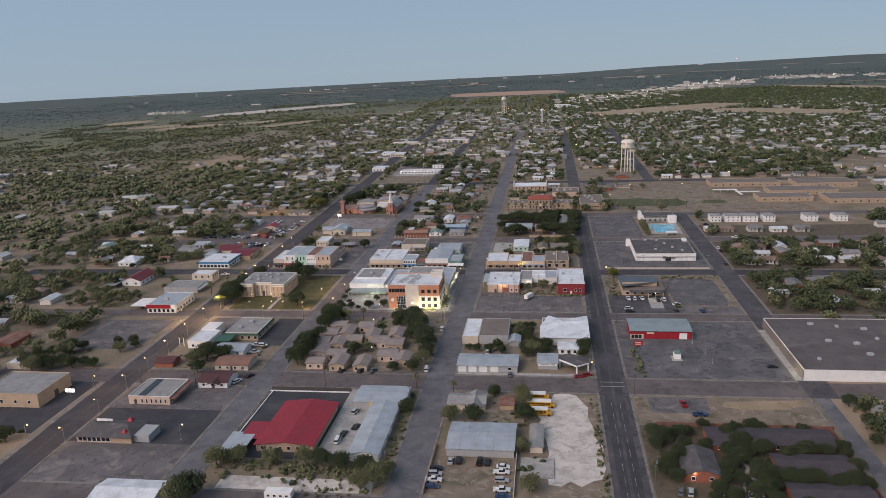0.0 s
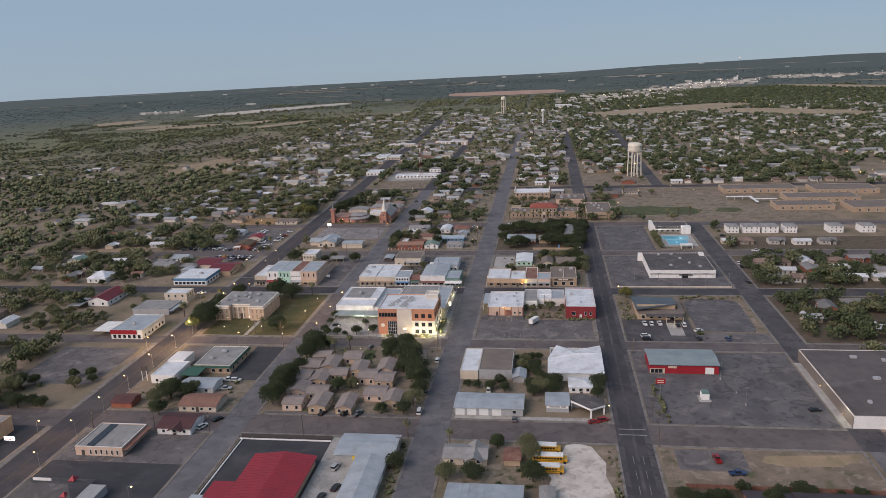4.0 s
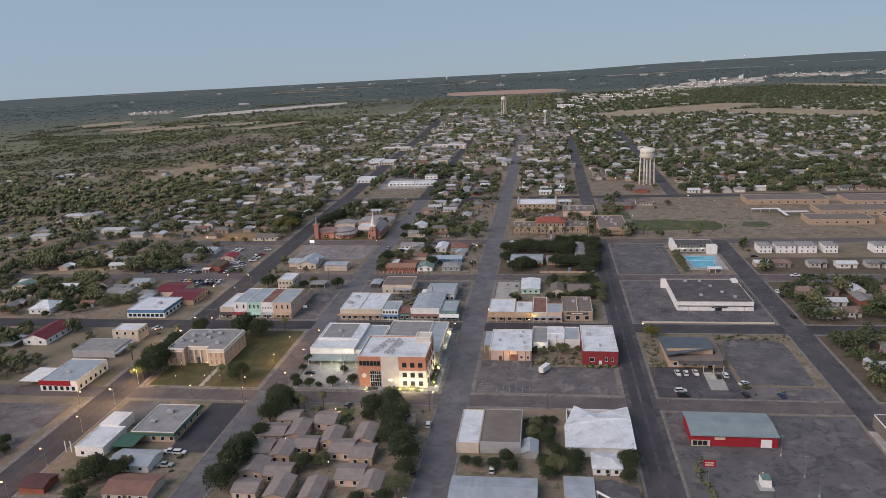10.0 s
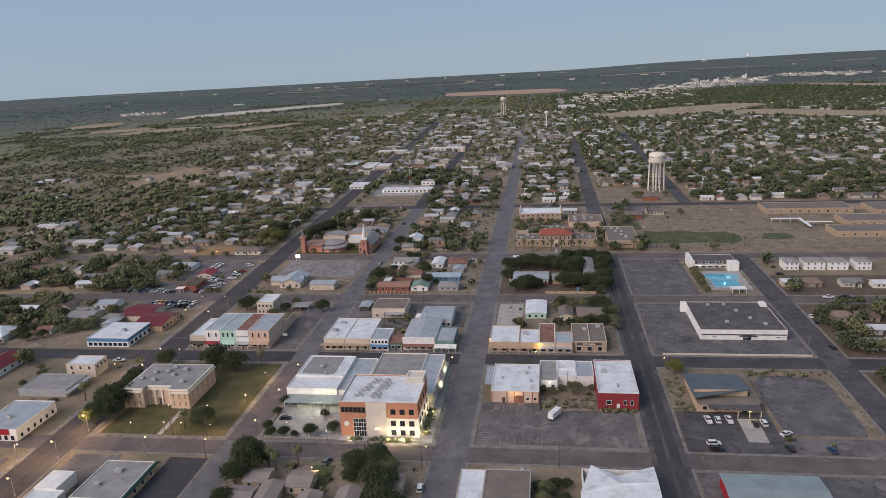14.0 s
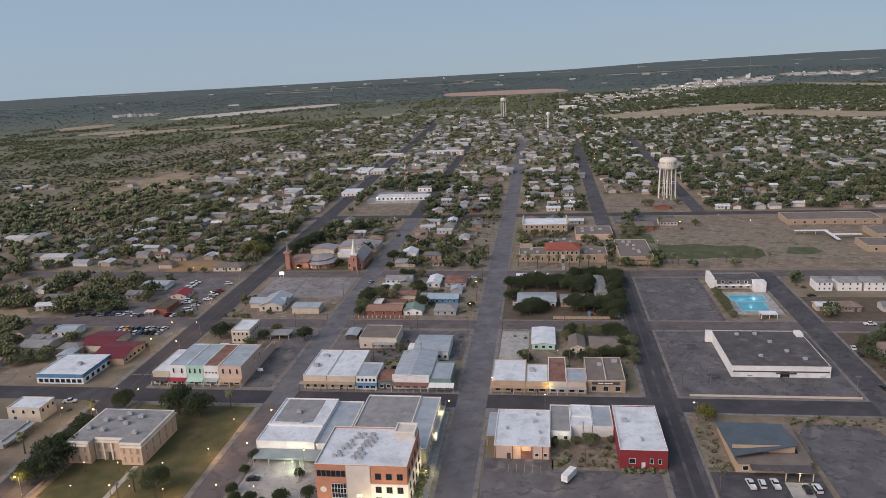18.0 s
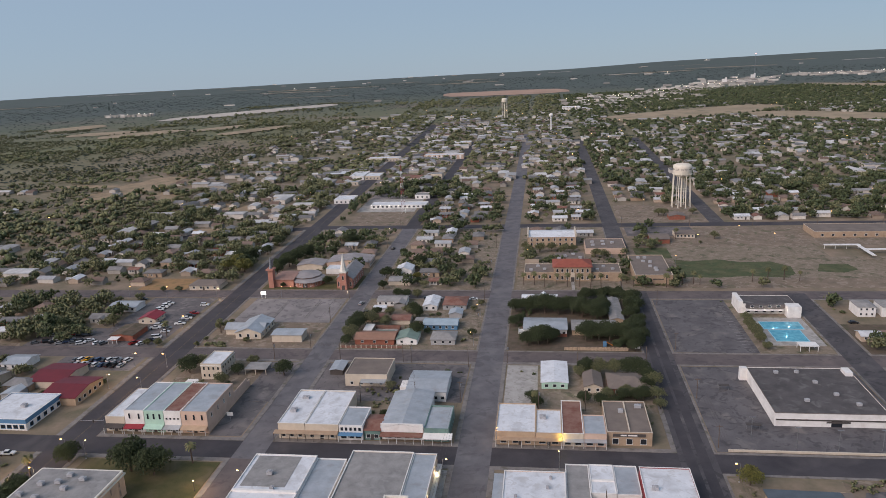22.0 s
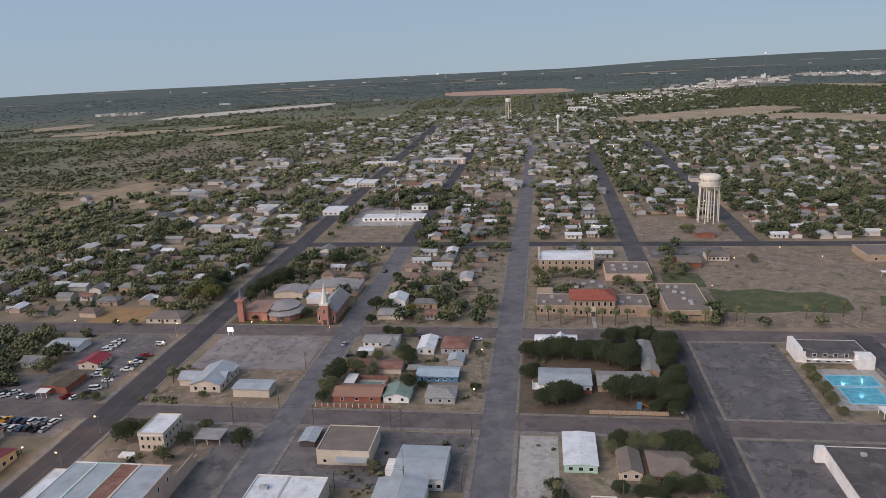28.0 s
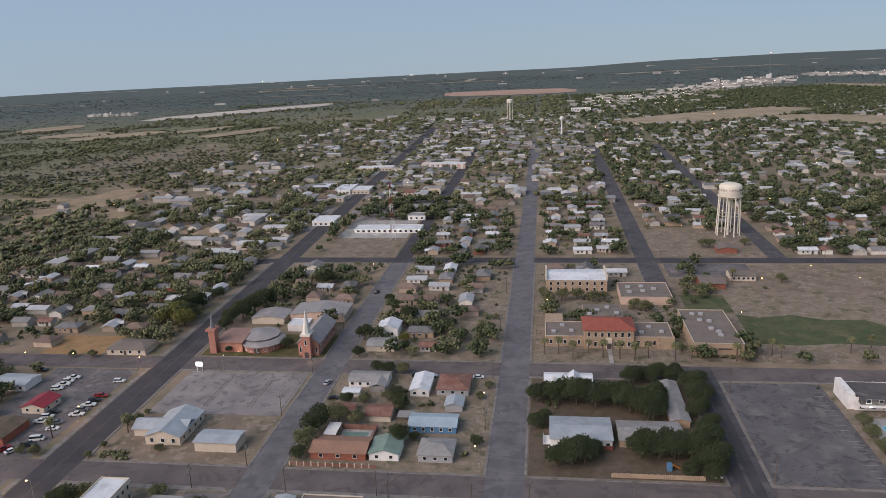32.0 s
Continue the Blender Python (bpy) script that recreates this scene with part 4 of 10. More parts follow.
part("glazing_bar", g, M_FRAME_W, b)
part("seal", Geo().tube((-51.2, -22.5, 5.4), (-51.2, -22.68, 5.4), 1.0, n=20), M_CEILITE, b, "round pale wall seal")
part("lit_plaque", Geo().box(-40.6, -39, -22.8, -22.72, 3.2, 3.9), M_LIT, b, "small lit wall plaque")
for z, pm_ in ((1.1, M_LIT), (5.0, M_LIT), (9.7, M_GLASS)):
    windows(b, (-36, -24.28, -22.7, -5) if z < 8 else (-36, -24.5, -22.5, -5), "S", 3, z, 1.7, 1.9, 2.4, 9.2, frame_mat=M_FRAME_D, pane=M_GLASS if z != 5.0 else M_GLASS, mull=1)
    windows(b, (-36, -24.28, -22.5, -5) if z < 8 else (-36, -24.5, -22.5, -5), "E", 4, z, 1.7, 1.9, 2.5, 14.5, frame_mat=M_FRAME_D, mull=1)
windows(b, (-53.5, -43.6, -22.5, -5), "S", 6, 10.3, 1.2, 1.9, 1.2, 8.9, frame_mat=M_FRAME_D)
for i in range(7):
    unit(-48.4 + i * 0.75, -18.6 + i * 1.75, 13.9, 1.0, 0.8, 0.8)
    if i % 3 != 1:
        unit(-46.6 + i * 0.75, -18.2 + i * 1.7, 13.9, 1.3, 0.9, 0.7)
    unit(-42.2 + i * 0.5, -19.2 + i * 1.85, 13.9, 1.5, 1.0, 0.9)
    if i % 4 != 2:
        unit(-40 + i * 0.45, -19 + i * 1.8, 13.9, 1.1, 0.9, 0.8)
b, q = hall("annex", -83, -62, -3, 22, 6.8, M_WHITE, M_ROOF_W, "white plastered hall with a stepped white and grey roof", "hall", 0.5)
part("roof_membrane", Geo().box(-81.5, -67, 8, 21.4, 6.49, 6.6), M_ROOF_G, b, "dark grey roof membrane")
part("roof_step", Geo().box(-82.7, -62.3, 5.4, 6.1, 6.49, 7.3), M_WHITE, b)
canopy(b, -82.6, -54.5, -7.4, -3.1, 3.9, M_AWNING, 6, 0.9)
unit(-74, 13, 6.6), unit(-70.5, 6.9, 6.5, 1.2, 1, 0.9)
b, q = hall("annex", -61.9, -52, -2.5, 22, 5.8, M_WHITE, M_METAL, "low white hall with a pale metal roof", "hall", 0.35)
windows(b, q, "S", 3, 1, 1.6, 1.5)
b, q = hall("annex", -50.8, -30.2, -4.3, 25, 6.8, M_CEILITE, M_ROOF_G, "pale hall with a broad grey flat roof", "hall", 0.6, M_WHITE)
b, q = hall("annex", -30, -22.5, -4.3, 25, 6.4, M_CREAM, M_METAL, "narrow cream wing with a banded metal roof", "hall", 0.4, M_WHITE)
windows(b, q, "E", 7, 1.2, 1.6, 1.8)
canopy(b, -22.4, -20.6, 4, 24, 3.4, M_METAL, 0, 0)
g = thing("flagpole", -63.5, -14, 0.16, "tall thin silver flagpole on a concrete plaza", "flagpole")
part("pole", Geo().tube((-63.5, -14, 0.16), (-63.5, -14, 10), 0.09, 0.05), M_STEEL, g)
part("base", Geo().box(-64.1, -62.9, -14.6, -13.4, 0.14, 0.5), M_CONCRETE, g)
part("finial", Geo().lathe((-63.5, -14), [(0.02, 10), (0.12, 10.1), (0.02, 10.25)], 8), M_STEEL, g)
for i, (u0, u1) in enumerate(((-50, -45.5), (-42.5, -25.5))):
    solid("planter", Geo().ring(u0, u1, -25.8, -23.6, 0, 0.45, 0.2).box(u0 + 0.2, u1 - 0.2, -25.6, -23.8, 0, 0.38), M_CONCRETE, "long low concrete planter at the city hall wall", "planter", "planters")
solid("planter", Geo().ring(-23.6, -21.2, -22, -6, 0, 0.45, 0.2).box(-23.4, -21.4, -21.8, -6.2, 0, 0.38), M_CONCRETE, "long low concrete planter at the city hall wall", "planter", "planters")

# courthouse
b = thing("courthouse", -136, 0, 0, "tan stone two-storey courthouse with a white cornice", "courthouse")
out = [(-149.5, -9), (-141, -9), (-141, -6.6), (-129.5, -6.6), (-129.5, -9), (-121.5, -9), (-121.5, 10), (-149.5, 10)]
keep((-149.5, -121.5, -9, 10))
part("wall", Geo().prism(out, -0.2, 8.3), M_COURT, b)
part("cornice", Geo().prism([(u + (0.4 if u > -136 else -0.4), v + (0.4 if v > 0 else -0.4)) for u, v in out], 7.3, 7.8).prism([(u, v) for u, v in out], 8.3, 8.9), M_CEILITE, b)
part("roof", Geo().prism([(u - (0.5 if u > -136 else -0.5), v - (0.5 if v > 0 else -0.5)) for u, v in out], 8.6, 8.94), M_ROOF_G, b)
for box in ((-149.5, -141, -9, 10), (-141, -129.5, -6.6, 10), (-129.5, -121.5, -9, 10)):
    for z in (1.2, 4.6):
        windows(b, box, "S", 3 if box[0] != -141 else 4, z, 0.75, 2.1, frame_mat=M_COURT, pane=M_BLIND)
for z in (1.2, 4.6):
    windows(b, (-149.5, -121.5, -9, 10), "E", 5, z, 0.75, 2.1, frame_mat=M_COURT, pane=M_BLIND)
    windows(b, (-149.5, -121.5, -9, 10), "W", 5, z, 0.75, 2.1, frame_mat=M_COURT, pane=M_BLIND)
for u in (-140.4, -137.5, -134.5, -131.2):
    part("pilaster", Geo().box(u - 0.3, u + 0.3, -6.85, -6.6, 0, 7.3), M_CEILITE, b)
door(b, (-141, -129.5, -6.6, 10), "S", 5.75, 2.2, 3)
for u, v in ((-146, -2), (-143, 2.5), (-140, -3), (-138, 3.5), (-134, 1), (-131, 5), (-127, -4), (-136.5, 6.5)):
    unit(u, v, 8.95, 1.9, 1.5, 1.0)

# south side of the first cross street, right of main street
b, q = hall("workshop", 0, 19, 0, 20, 5.2, M_PEACH, M_ROOF_W, "peach plastered workshop with a white roof and a lit door", "workshop", 0.35, M_WHITE)
for u in (0.3, 6.3, 9.2, 12.8, 16.4, 18.7):
    part("pilaster", Geo().box(u - 0.15, u + 0.15, -0.15, 0, 0, 5), M_BRICK, b)
door(b, q, "S", 11, 3.2, 3, M_RUST, name="garage_door")
door(b, q, "S", 5)
windows(b, q, "S", 2, 1.2, 1.1, 1.1, 14.5, 17.4)
b2 = Geo().box(-3.2, 0, 6, 19.5, 4.1, 4.3)
part("side_canopy", b2, M_METAL, b)
for v in (6.3, 19.2):
    part("post", Geo().box(-3.1, -2.95, v - 0.07, v + 0.07, 0, 4.1), M_FRAME_W, b)
for u, v in ((4, 9), (13.5, 13), (14.5, 17), (15.5, 7)):
    unit(u, v, 4.85, 0.9, 0.8, 0.8)
b, q = hall("store", 19.2, 26.4, 9.2, 24.5, 4.4, M_WHITE, M_ROOF_G, "small white store with a grey roof", "store", 0.3)
windows(b, q, "S", 2, 1.2, 1.2, 1.2)
b, q = hall("store", 26.6, 34, 12.3, 24.5, 4.6, M_WHITE, M_ROOF_W, "low white store with a white roof", "store", 0.3)
part("roof_step", Geo().box(27, 33.8, 17.3, 17.9, 4.2, 4.9), M_WHITE, b)
b, q = hall("store", 34.2, 41.4, 12.3, 24.5, 4.4, M_WHITE, M_METAL, "low store with a stained metal roof", "store", 0.3)
b, q = hall("store", 41.7, 57, -3, 21, 7.2, M_RED_WALL, M_ROOF_W, "red-painted brick store with a white roof", "store", 0.5, M_WHITE)
windows(b, q, "S", 1, 2.2, 1.9, 1.7, 4, 4), windows(b, q, "S", 2, 2.2, 1.0, 1.7, 10.2, 12.8)
door(b, q, "S", 7.6, 1.0, 2.3, M_FRAME_W)
windows(b, q, "E", 4, 3, 1.1, 1.5)
unit(49.5, 2.5, 6.7, 0.5, 2.6, 0.5), unit(45, 12, 6.7)

# north side of the second cross street, right of main street
b, q = hall("store", -4.4, 9.5, 38.6, 55, 5.2, M_TAN, M_ROOF_W, "tan corner store with a long canopy", "store", 0.4)
canopy(b, -4.6, 18.6, 36.9, 38.6, 3.2, M_BRICK_T, 6, 0.2)
windows(b, q, "S", 3, 0.8, 1.9, 1.6), door(b, q, "S", 8.6)
b, q = hall("store", 9.6, 18.6, 38.6, 52, 5.0, M_TAN, M_ROOF_W, "tan store with a white roof", "store", 0.4)
windows(b, q, "S", 2, 0.8, 2.2, 1.6), door(b, q, "S", 4.5)
unit(12, 47, 4.6, 2.2, 1.8)
b, q = hall("store", 18.8, 26, 38.5, 57.5, 5.1, M_CREAM, M_RUST, "cream-fronted store with a rust-red roof", "store", 0.35, M_WHITE)
canopy(b, 18.8, 26, 36.9, 38.5, 3.1, M_METAL, 3, 0.2)
windows(b, q, "S", 2, 0.7, 2.0, 1.7)
b, q = hall("store", 26.2, 33.8, 38.5, 49, 5.2, M_PEACH, M_METAL, "peach store with a blue-grey metal roof", "store", 0.3)
canopy(b, 26.2, 33.8, 36.9, 38.5, 3.1, M_METAL, 3, 0.2)
windows(b, q, "S", 2, 0.7, 2.0, 1.6)
unit(30, 51, 0, 6, 2.6, 2.4)
b, q = hall("store", 34, 49.3, 39.6, 57.4, 5.4, M_BRICK_T, M_ROOF_B, "brown brick store with a dark sign band", "store", 0.4, M_CREAM)
part("sign_band", Geo().box(36, 47, 39.4, 39.6, 3.7, 4.8), M_FRAME_D, b, "dark red sign band with pale lettering bars")
part("lettering", Geo().box(38.6, 40.6, 39.35, 39.4, 4.05, 4.5).box(41.1, 44.2, 39.35, 39.4, 4.05, 4.5), M_WHITE, b)
windows(b, q, "S", 3, 0.7, 2.0, 2.0), unit(40, 51, 5.0), unit(46.5, 54, 5.0, 2.4)
part("roof_step", Geo().box(41.5, 41.9, 40.2, 57, 4.9, 5.7), M_CREAM, b)

# north side of the second cross street, left of main street
b, q = hall("store", -83.5, -73.5, 38.6, 59.3, 6.4, M_CREAM, M_ROOF_W, "long low store with a white roof and wooden canopy", "store", 0.4, M_WHITE)
canopy(b, -84.8, -61, 36.8, 38.6, 3.6, M_BRICK_T, 9, 0.25, M_FRAME_D)
windows(b, q, "S", 3, 0.9, 1.3, 1.5)
unit(-80.5, 46, 6, 2.2, 2.2, 1.0), unit(-79, 54, 6, 2.6, 1.6, 0.9)
b, q = hall("store", -73.3, -61, 38.6, 59.3, 6.3, M_CREAM, M_ROOF_W, "long low store with a bright white roof", "store", 0.4, M_WHITE)
windows(b, q, "S", 3, 0.9, 1.3, 1.5), door(b, q, "S", 6)
b, q = hall("store", -60.8, -52, 38.6, 49.5, 6.1, M_WHITE, M_METAL, "white store with violet window bays", "store", 0.3)
windows(b, q, "S", 5, 3.9, 0.9, 1.3), windows(b, q, "S", 3, 0.8, 2.0, 1.7)
canopy(b, -60.8, -52, 37, 38.6, 3.2, M_BLUE, 3, 0.3)
b, q = shed("store", -51.6, -45.8, 39, 47.5, 4.2, 1.2, "u", M_TEAL, M_RUST, "small teal-fronted store with a rusty roof", "store")
windows(b, q, "S", 2, 0.9, 1.4, 1.4), door(b, q, "S", 2.9)
b, q = shed("store", -45.4, -30.2, 39.6, 61, 5.2, 1.6, "v", M_WHITE, M_METAL, "false-fronted store with a long metal gable roof", "store")
part("false_front", Geo().box(-45.5, -30.1, 39.2, 39.6, 3.4, 6.8), M_WHITE, b)
ridges(b, -45.8, -29.8, 39.6, 61.4, 5.2, 6.8, "v", M_METAL, 2.4)
canopy(b, -45.6, -30.2, 36.9, 39.2, 3.3, M_RUST, 6, 0.2)
windows(b, q, "S", 4, 0.7, 2.2, 1.8)
b, q = hall("store", -29.8, -21, 39, 52.5, 5.3, M_TEAL, M_METAL, "turquoise-trimmed corner store with a white canopy", "store", 0.7)
canopy(b, -30, -19.6, 36.6, 39, 3.6, M_WHITE, 4, 0.8)
windows(b, q, "S", 3, 0.7, 1.8, 1.7)

# the painted two-storey row beside the highway
def row_shop(u0, u1, h, wall, roof, label, wins, awn, v1=58.6):
    b, q = hall("row_store", u0, u1, 40, v1, h, wall, roof, label, "store", 0.25, wall, "row of painted stores")
    if wins:
        windows(b, q, "S", wins, h - 3.6, 0.75, 2.2 if wins < 4 else 0.7, frame_mat=wall, pane=M_GLASS)
    windows(b, q, "S", 2, 0.6, 1.9, 1.8)
    door(b, q, "S", (u1 - u0) / 2, 1.1, 2.3)
    canopy(b, u0 + 0.1, u1 - 0.1, 38.1, 40, 3.3, awn, 3, 0.7)
    return b, q


row_shop(-152, -144.2, 6.2, M_CREAM, M_ROOF_W, "low cream corner store with a pale roof", 0, M_FRAME_D)
row_shop(-144, -136.3, 9.2, M_WHITE, M_METAL, "white two-storey store with a red awning", 2, M_METAL_R)
row_shop(-136.1, -128.5, 9.2, M_MINT, M_METAL, "mint-green two-storey store with dark windows", 3, M_MINT)
row_shop(-128.3, -121.7, 9.2, M_WHITE, M_RUST, "white two-storey store with square vents", 4, M_METAL)
b, q = row_shop(-121.5, -111.3, 9.2, M_PEACH, M_METAL, "peach two-storey corner store", 3, M_TAN)
windows(b, q, "E", 4, 5.4, 0.8, 1.6)
solid("garden_wall", Geo().box(-111.6, -111.3, 58.7, 69, 0, 5).box(-111.6, -111.3, 69, 71, 0, 3.2), M_PEACH, "tall peach yard wall behind the store row", "wall")
g = thing("street_sign", -107, 47.5, 0, "white sign board on a post beside the paved yard", "sign")
part("post", Geo().tube((-107, 47.5, 0), (-107, 47.5, 3.2), 0.08), M_STEEL, g)
part("board", Geo().box(-108.2, -105.8, 47.4, 47.6, 2.4, 3.9), M_WHITE, g)
b, q = hall("lodging_house", -135.4, -126, 75.2, 86.2, 7.5, M_CREAM, M_ROOF_W, "small cream two-storey block with arched windows", "house", 0.4)
for z in (1.2, 4.6):
    windows(b, q, "S", 4, z, 0.8, 1.3, frame_mat=M_CREAM), windows(b, q, "E", 5, z, 0.8, 1.3, frame_mat=M_CREAM)
part("cornice", Geo().ring(-135.55, -125.85, 75.05, 86.35, 6.5, 6.75, 0.3), M_WHITE, b)
g = thing("shelter", -112, 82, 0, "low open shelter with a flat roof on posts", "shelter")
part("roof", Geo().box(-118, -108, 79, 85, 2.6, 2.85), M_ROOF_G, g)
for u in (-117.7, -113, -108.3):
    for v in (79.3, 84.7):
        part("post", Geo().box(u - 0.12, u + 0.12, v - 0.12, v + 0.12, 0, 2.6), M_CREAM, g)

# behind the stores
b, q = hall("warehouse", -70, -52, 72, 85, 5.6, M_CREAM, M_ROOF_B, "cream warehouse with a wide brown roof", "warehouse", 0.3)
part("porch_roof", Geo().box(-63, -52.4, 69.2, 72, 3.3, 3.5), M_METAL, b)
windows(b, q, "S", 4, 1, 1.1, 1.1)
b, q = shed("porch_hut", -79.5, -74, 80, 87, 2.6, 0.6, "v", M_FRAME_D, M_METAL, "small dark carport with a pale roof", "carport")
b, q = shed("office", -41.8, -26, 62.5, 77, 4.6, 1.2, "u", M_WHITE, M_METAL, "white office with a grey metal roof", "office")
windows(b, q, "S", 4, 1.1, 1.2, 1.2, 6.5, 14.5), door(b, q, "S", 3)
part("loading_dock", Geo().box(-45.8, -41.8, 68, 73, 0, 2.6), M_WHITE, b)
b, q = shed("bungalow", 11.5, 22, 72.5, 88, 3.2, 0.5, "v", M_MINT, M_ROOF_W, "pale mint bungalow with a flat pale roof and a lit porch", "house")
windows(b, q, "S", 3, 0.9, 1.3, 1.2)
b, q = shed("bungalow", 38, 54, 69, 80, 3.1, 2.2, "u", M_BRICK, M_ROOF_B, "brown-roofed brick bungalow under trees", "house", hipped=True)
windows(b, q, "S", 3, 1, 1.2, 1.2)
b, q = shed("bungalow", 28.5, 35.5, 70, 80, 3.0, 1.6, "v", M_CREAM, M_ROOF_B, "small brown-roofed bungalow among trees", "house")
windows(b, q, "S", 2, 1, 1.1, 1.2)

# west of the highway
b, q = hall("store", -206, -184, 38.8, 55.7, 4.8, M_BLUE, M_ROOF_W, "blue-banded white store with a white roof", "store", 0.4, M_WHITE)
part("wall_band", Geo().box(-206.1, -183.9, 38.66, 38.8, 0, 2.9).box(-184, -183.86, 38.8, 55.7, 0, 2.9), M_WHITE, b)
windows(b, (-206, -183.86, 38.66, 55.7), "S", 8, 0.8, 1.8, 1.5, frame_mat=M_BLUE), windows(b, (-206, -183.86, 38.8, 55.7), "E", 5, 0.8, 1.8, 1.5, frame_mat=M_BLUE)
unit(-192, 47, 4.4, 2, 2)
b, q = shed("restaurant", -209, -192.5, 66, 80, 3.6, 1.4, "u", M_CREAM, M_MAROON, "cream restaurant with a dark red metal roof", "restaurant")
b, q = shed("restaurant", -193, -177, 54.5, 69.5, 3.8, 1.6, "u", M_TAN, M_MAROON, "tan restaurant with a dark red roof and brick side", "restaurant")
windows(b, q, "E", 5, 0.9, 1.6, 1.5)
b, q = shed("shop_hut", -213, -206.5, 57, 66, 3, 0.8, "v", M_GREY, M_METAL, "plain grey shed with a pale roof", "shed")
b, q = shed("bar", -203, -191, 107, 118, 3.2, 1.0, "v", M_BRICK, M_SHADE, "low brown bar building among parked cars", "bar")
canopy(b, -202, -197, 103.6, 106.6, 2.8, M_WHITE, 3, 0.2)
b, q = shed("cottage", -201, -191.5, 125, 133, 2.9, 1.8, "v", M_CREAM, M_METAL_R, "small cottage with a crimson roof", "house")
windows(b, q, "S", 2, 1, 1.1, 1.1), windows(b, q, "E", 2, 1, 1.1, 1.1)
b, q = shed("cottage", -229, -213, 139, 147, 3, 1, "u", M_WHITE, M_METAL, "long white cottage with a pale metal roof", "house")
windows(b, q, "S", 5, 1, 1.1, 1.2)
b, q = shed("bungalow", -200, -181, 168.5, 178, 3, 1.6, "u", M_CREAM, M_ROOF_B, "cream bungalow with a brown shingled roof", "house", hipped=True)
windows(b, q, "S", 4, 1, 1.3, 1.3), door(b, q, "S", 9)
b, q = hall("store", -194, -176.5, -31, -13, 5.2, M_WHITE, M_METAL, "white store with a broad red sign band", "store", 0.3, M_WHITE)
part("sign_band", Geo().box(-194.2, -179.5, -31.25, -31, 2.9, 5.3), M_RED, b)
windows(b, q, "S", 6, 0.5, 1.5, 1.9), windows(b, q, "E", 6, 0.8, 1.3, 1.6)
unit(-186, -24, 4.9)
g = thing("carport", -201, -26, 0, "flat pale carport roof on thin posts", "carport")
part("roof", Geo().box(-206, -196, -29, -18, 3.2, 3.4), M_WHITE, g)
for u in (-205.7, -196.3):
    for v in (-28.7, -18.3):
        part("post", Geo().tube((u, v, 0), (u, v, 3.2), 0.08), M_STEEL, g)
b, q = shed("house", -239.5, -226.5, 7.5, 24, 3.6, 2.6, "v", M_WHITE, M_MAROON, "white house with a dark red roof", "house")
windows(b, q, "S", 2, 1, 1.2, 1.3), windows(b, q, "E", 4, 1, 1.2, 1.3)
g = thing("lean_to", -243, 8, 0, "low grey metal lean-to on posts", "shelter")
part("roof", Geo().box(-248, -240, 2, 13, 2.7, 2.85), M_METAL, g)
for u in (-247.7, -240.3):
    for v in (2.3, 12.7):
        part("post", Geo().tube((u, v, 0), (u, v, 2.7), 0.08), M_STEEL, g)
b, q = shed("house", -269, -256, 42, 53, 3.2, 3.4, "u", M_WHITE, M_ROOF_W, "white house with a steep white hipped roof", "house", hipped=True)
windows(b, q, "S", 3, 1, 1.1, 1.2)
b, q = shed("house", -312, -300, 75, 85, 3, 1.5, "v", M_CREAM, M_TEAL, "cream house with a faded teal roof", "house")
windows(b, q, "S", 2, 1, 1.1, 1.2)
b, q = shed("house", -240, -225, 64, 74, 3, 1.5, "u", M_CREAM, M_ROOF_G, "cream house with a wide grey roof", "house")
windows(b, q, "S", 3, 1, 1.1, 1.2)
b, q = shed("house", -236, -224, 80, 88, 3, 1.4, "u", M_WHITE, M_METAL, "white house with a pale metal roof", "house")
windows(b, q, "S", 3, 1, 1.1, 1.2)
b, q = hall("store", -194, -180, 12.5, 20, 6.4, M_CREAM, M_ROOF_W, "old cream two-storey brick block", "store", 0.5)
windows(b, q, "S", 3, 3.8, 1.1, 1.5), windows(b, q, "E", 3, 3.8, 1.1, 1.5), door(b, q, "S", 3)
b, q = hall("store", -203, -181, -3, 9, 3.6, M_GREY, M_ROOF_G, "low grey flat-roofed store", "store", 0.3)
canopy(b, -181, -178.6, -4, 9, 2.9, M_METAL, 0, 0)
b, q = hall("assembly_hall", -206, -178, -121, -104, 6.6, M_TAN, M_ROOF_G, "tan assembly hall with a pale flat roof", "hall", 0.4)
door(b, q, "E", 9, 2.4, 3), windows(b, q, "S", 4, 2, 1.2, 1.4)
b, q = hall("motel_wing", -222, -209, -92, -84, 3.2, M_CREAM, M_ROOF_W, "low cream motel wing", "motel", 0.2)
b, q = shed("hut", -249, -238, -74, -62, 3, 1.2, "v", M_BRICK, M_RUST, "low brick hut with a rusty roof", "hut")

# between the highway and the second street
b = thing("pizza_restaurant", -132, -137, 0, "low tan restaurant with a dark hipped roof and red caps", "restaurant")
keep((-144, -119, -142, -131))
part("wall", Geo().ring(-143.5, -121, -141, -132, -0.2, 3.0, 0.3), M_TAN, b)
part("roof", Geo().hip(-144.3, -120.2, -141.8, -131.2, 3.0, 5.4), M_ROOF_D, b, "dark shingled roof")
part("rear_block", Geo().box(-121, -114.5, -140, -133.5, 0, 3.1), M_GREY, b)
part("roof_cap", Geo().hip(-127.2, -125, -134.6, -132.6, 5.0, 6.4).hip(-125.4, -123.4, -140.4, -138.6, 4.0, 5.2), M_METAL_R, b, "red roof cap")
part("roof_sign", Geo().box(-139, -132.4, -135.4, -135.2, 5.5, 6.5), M_WHITE, b, "white roof sign, plain shape")
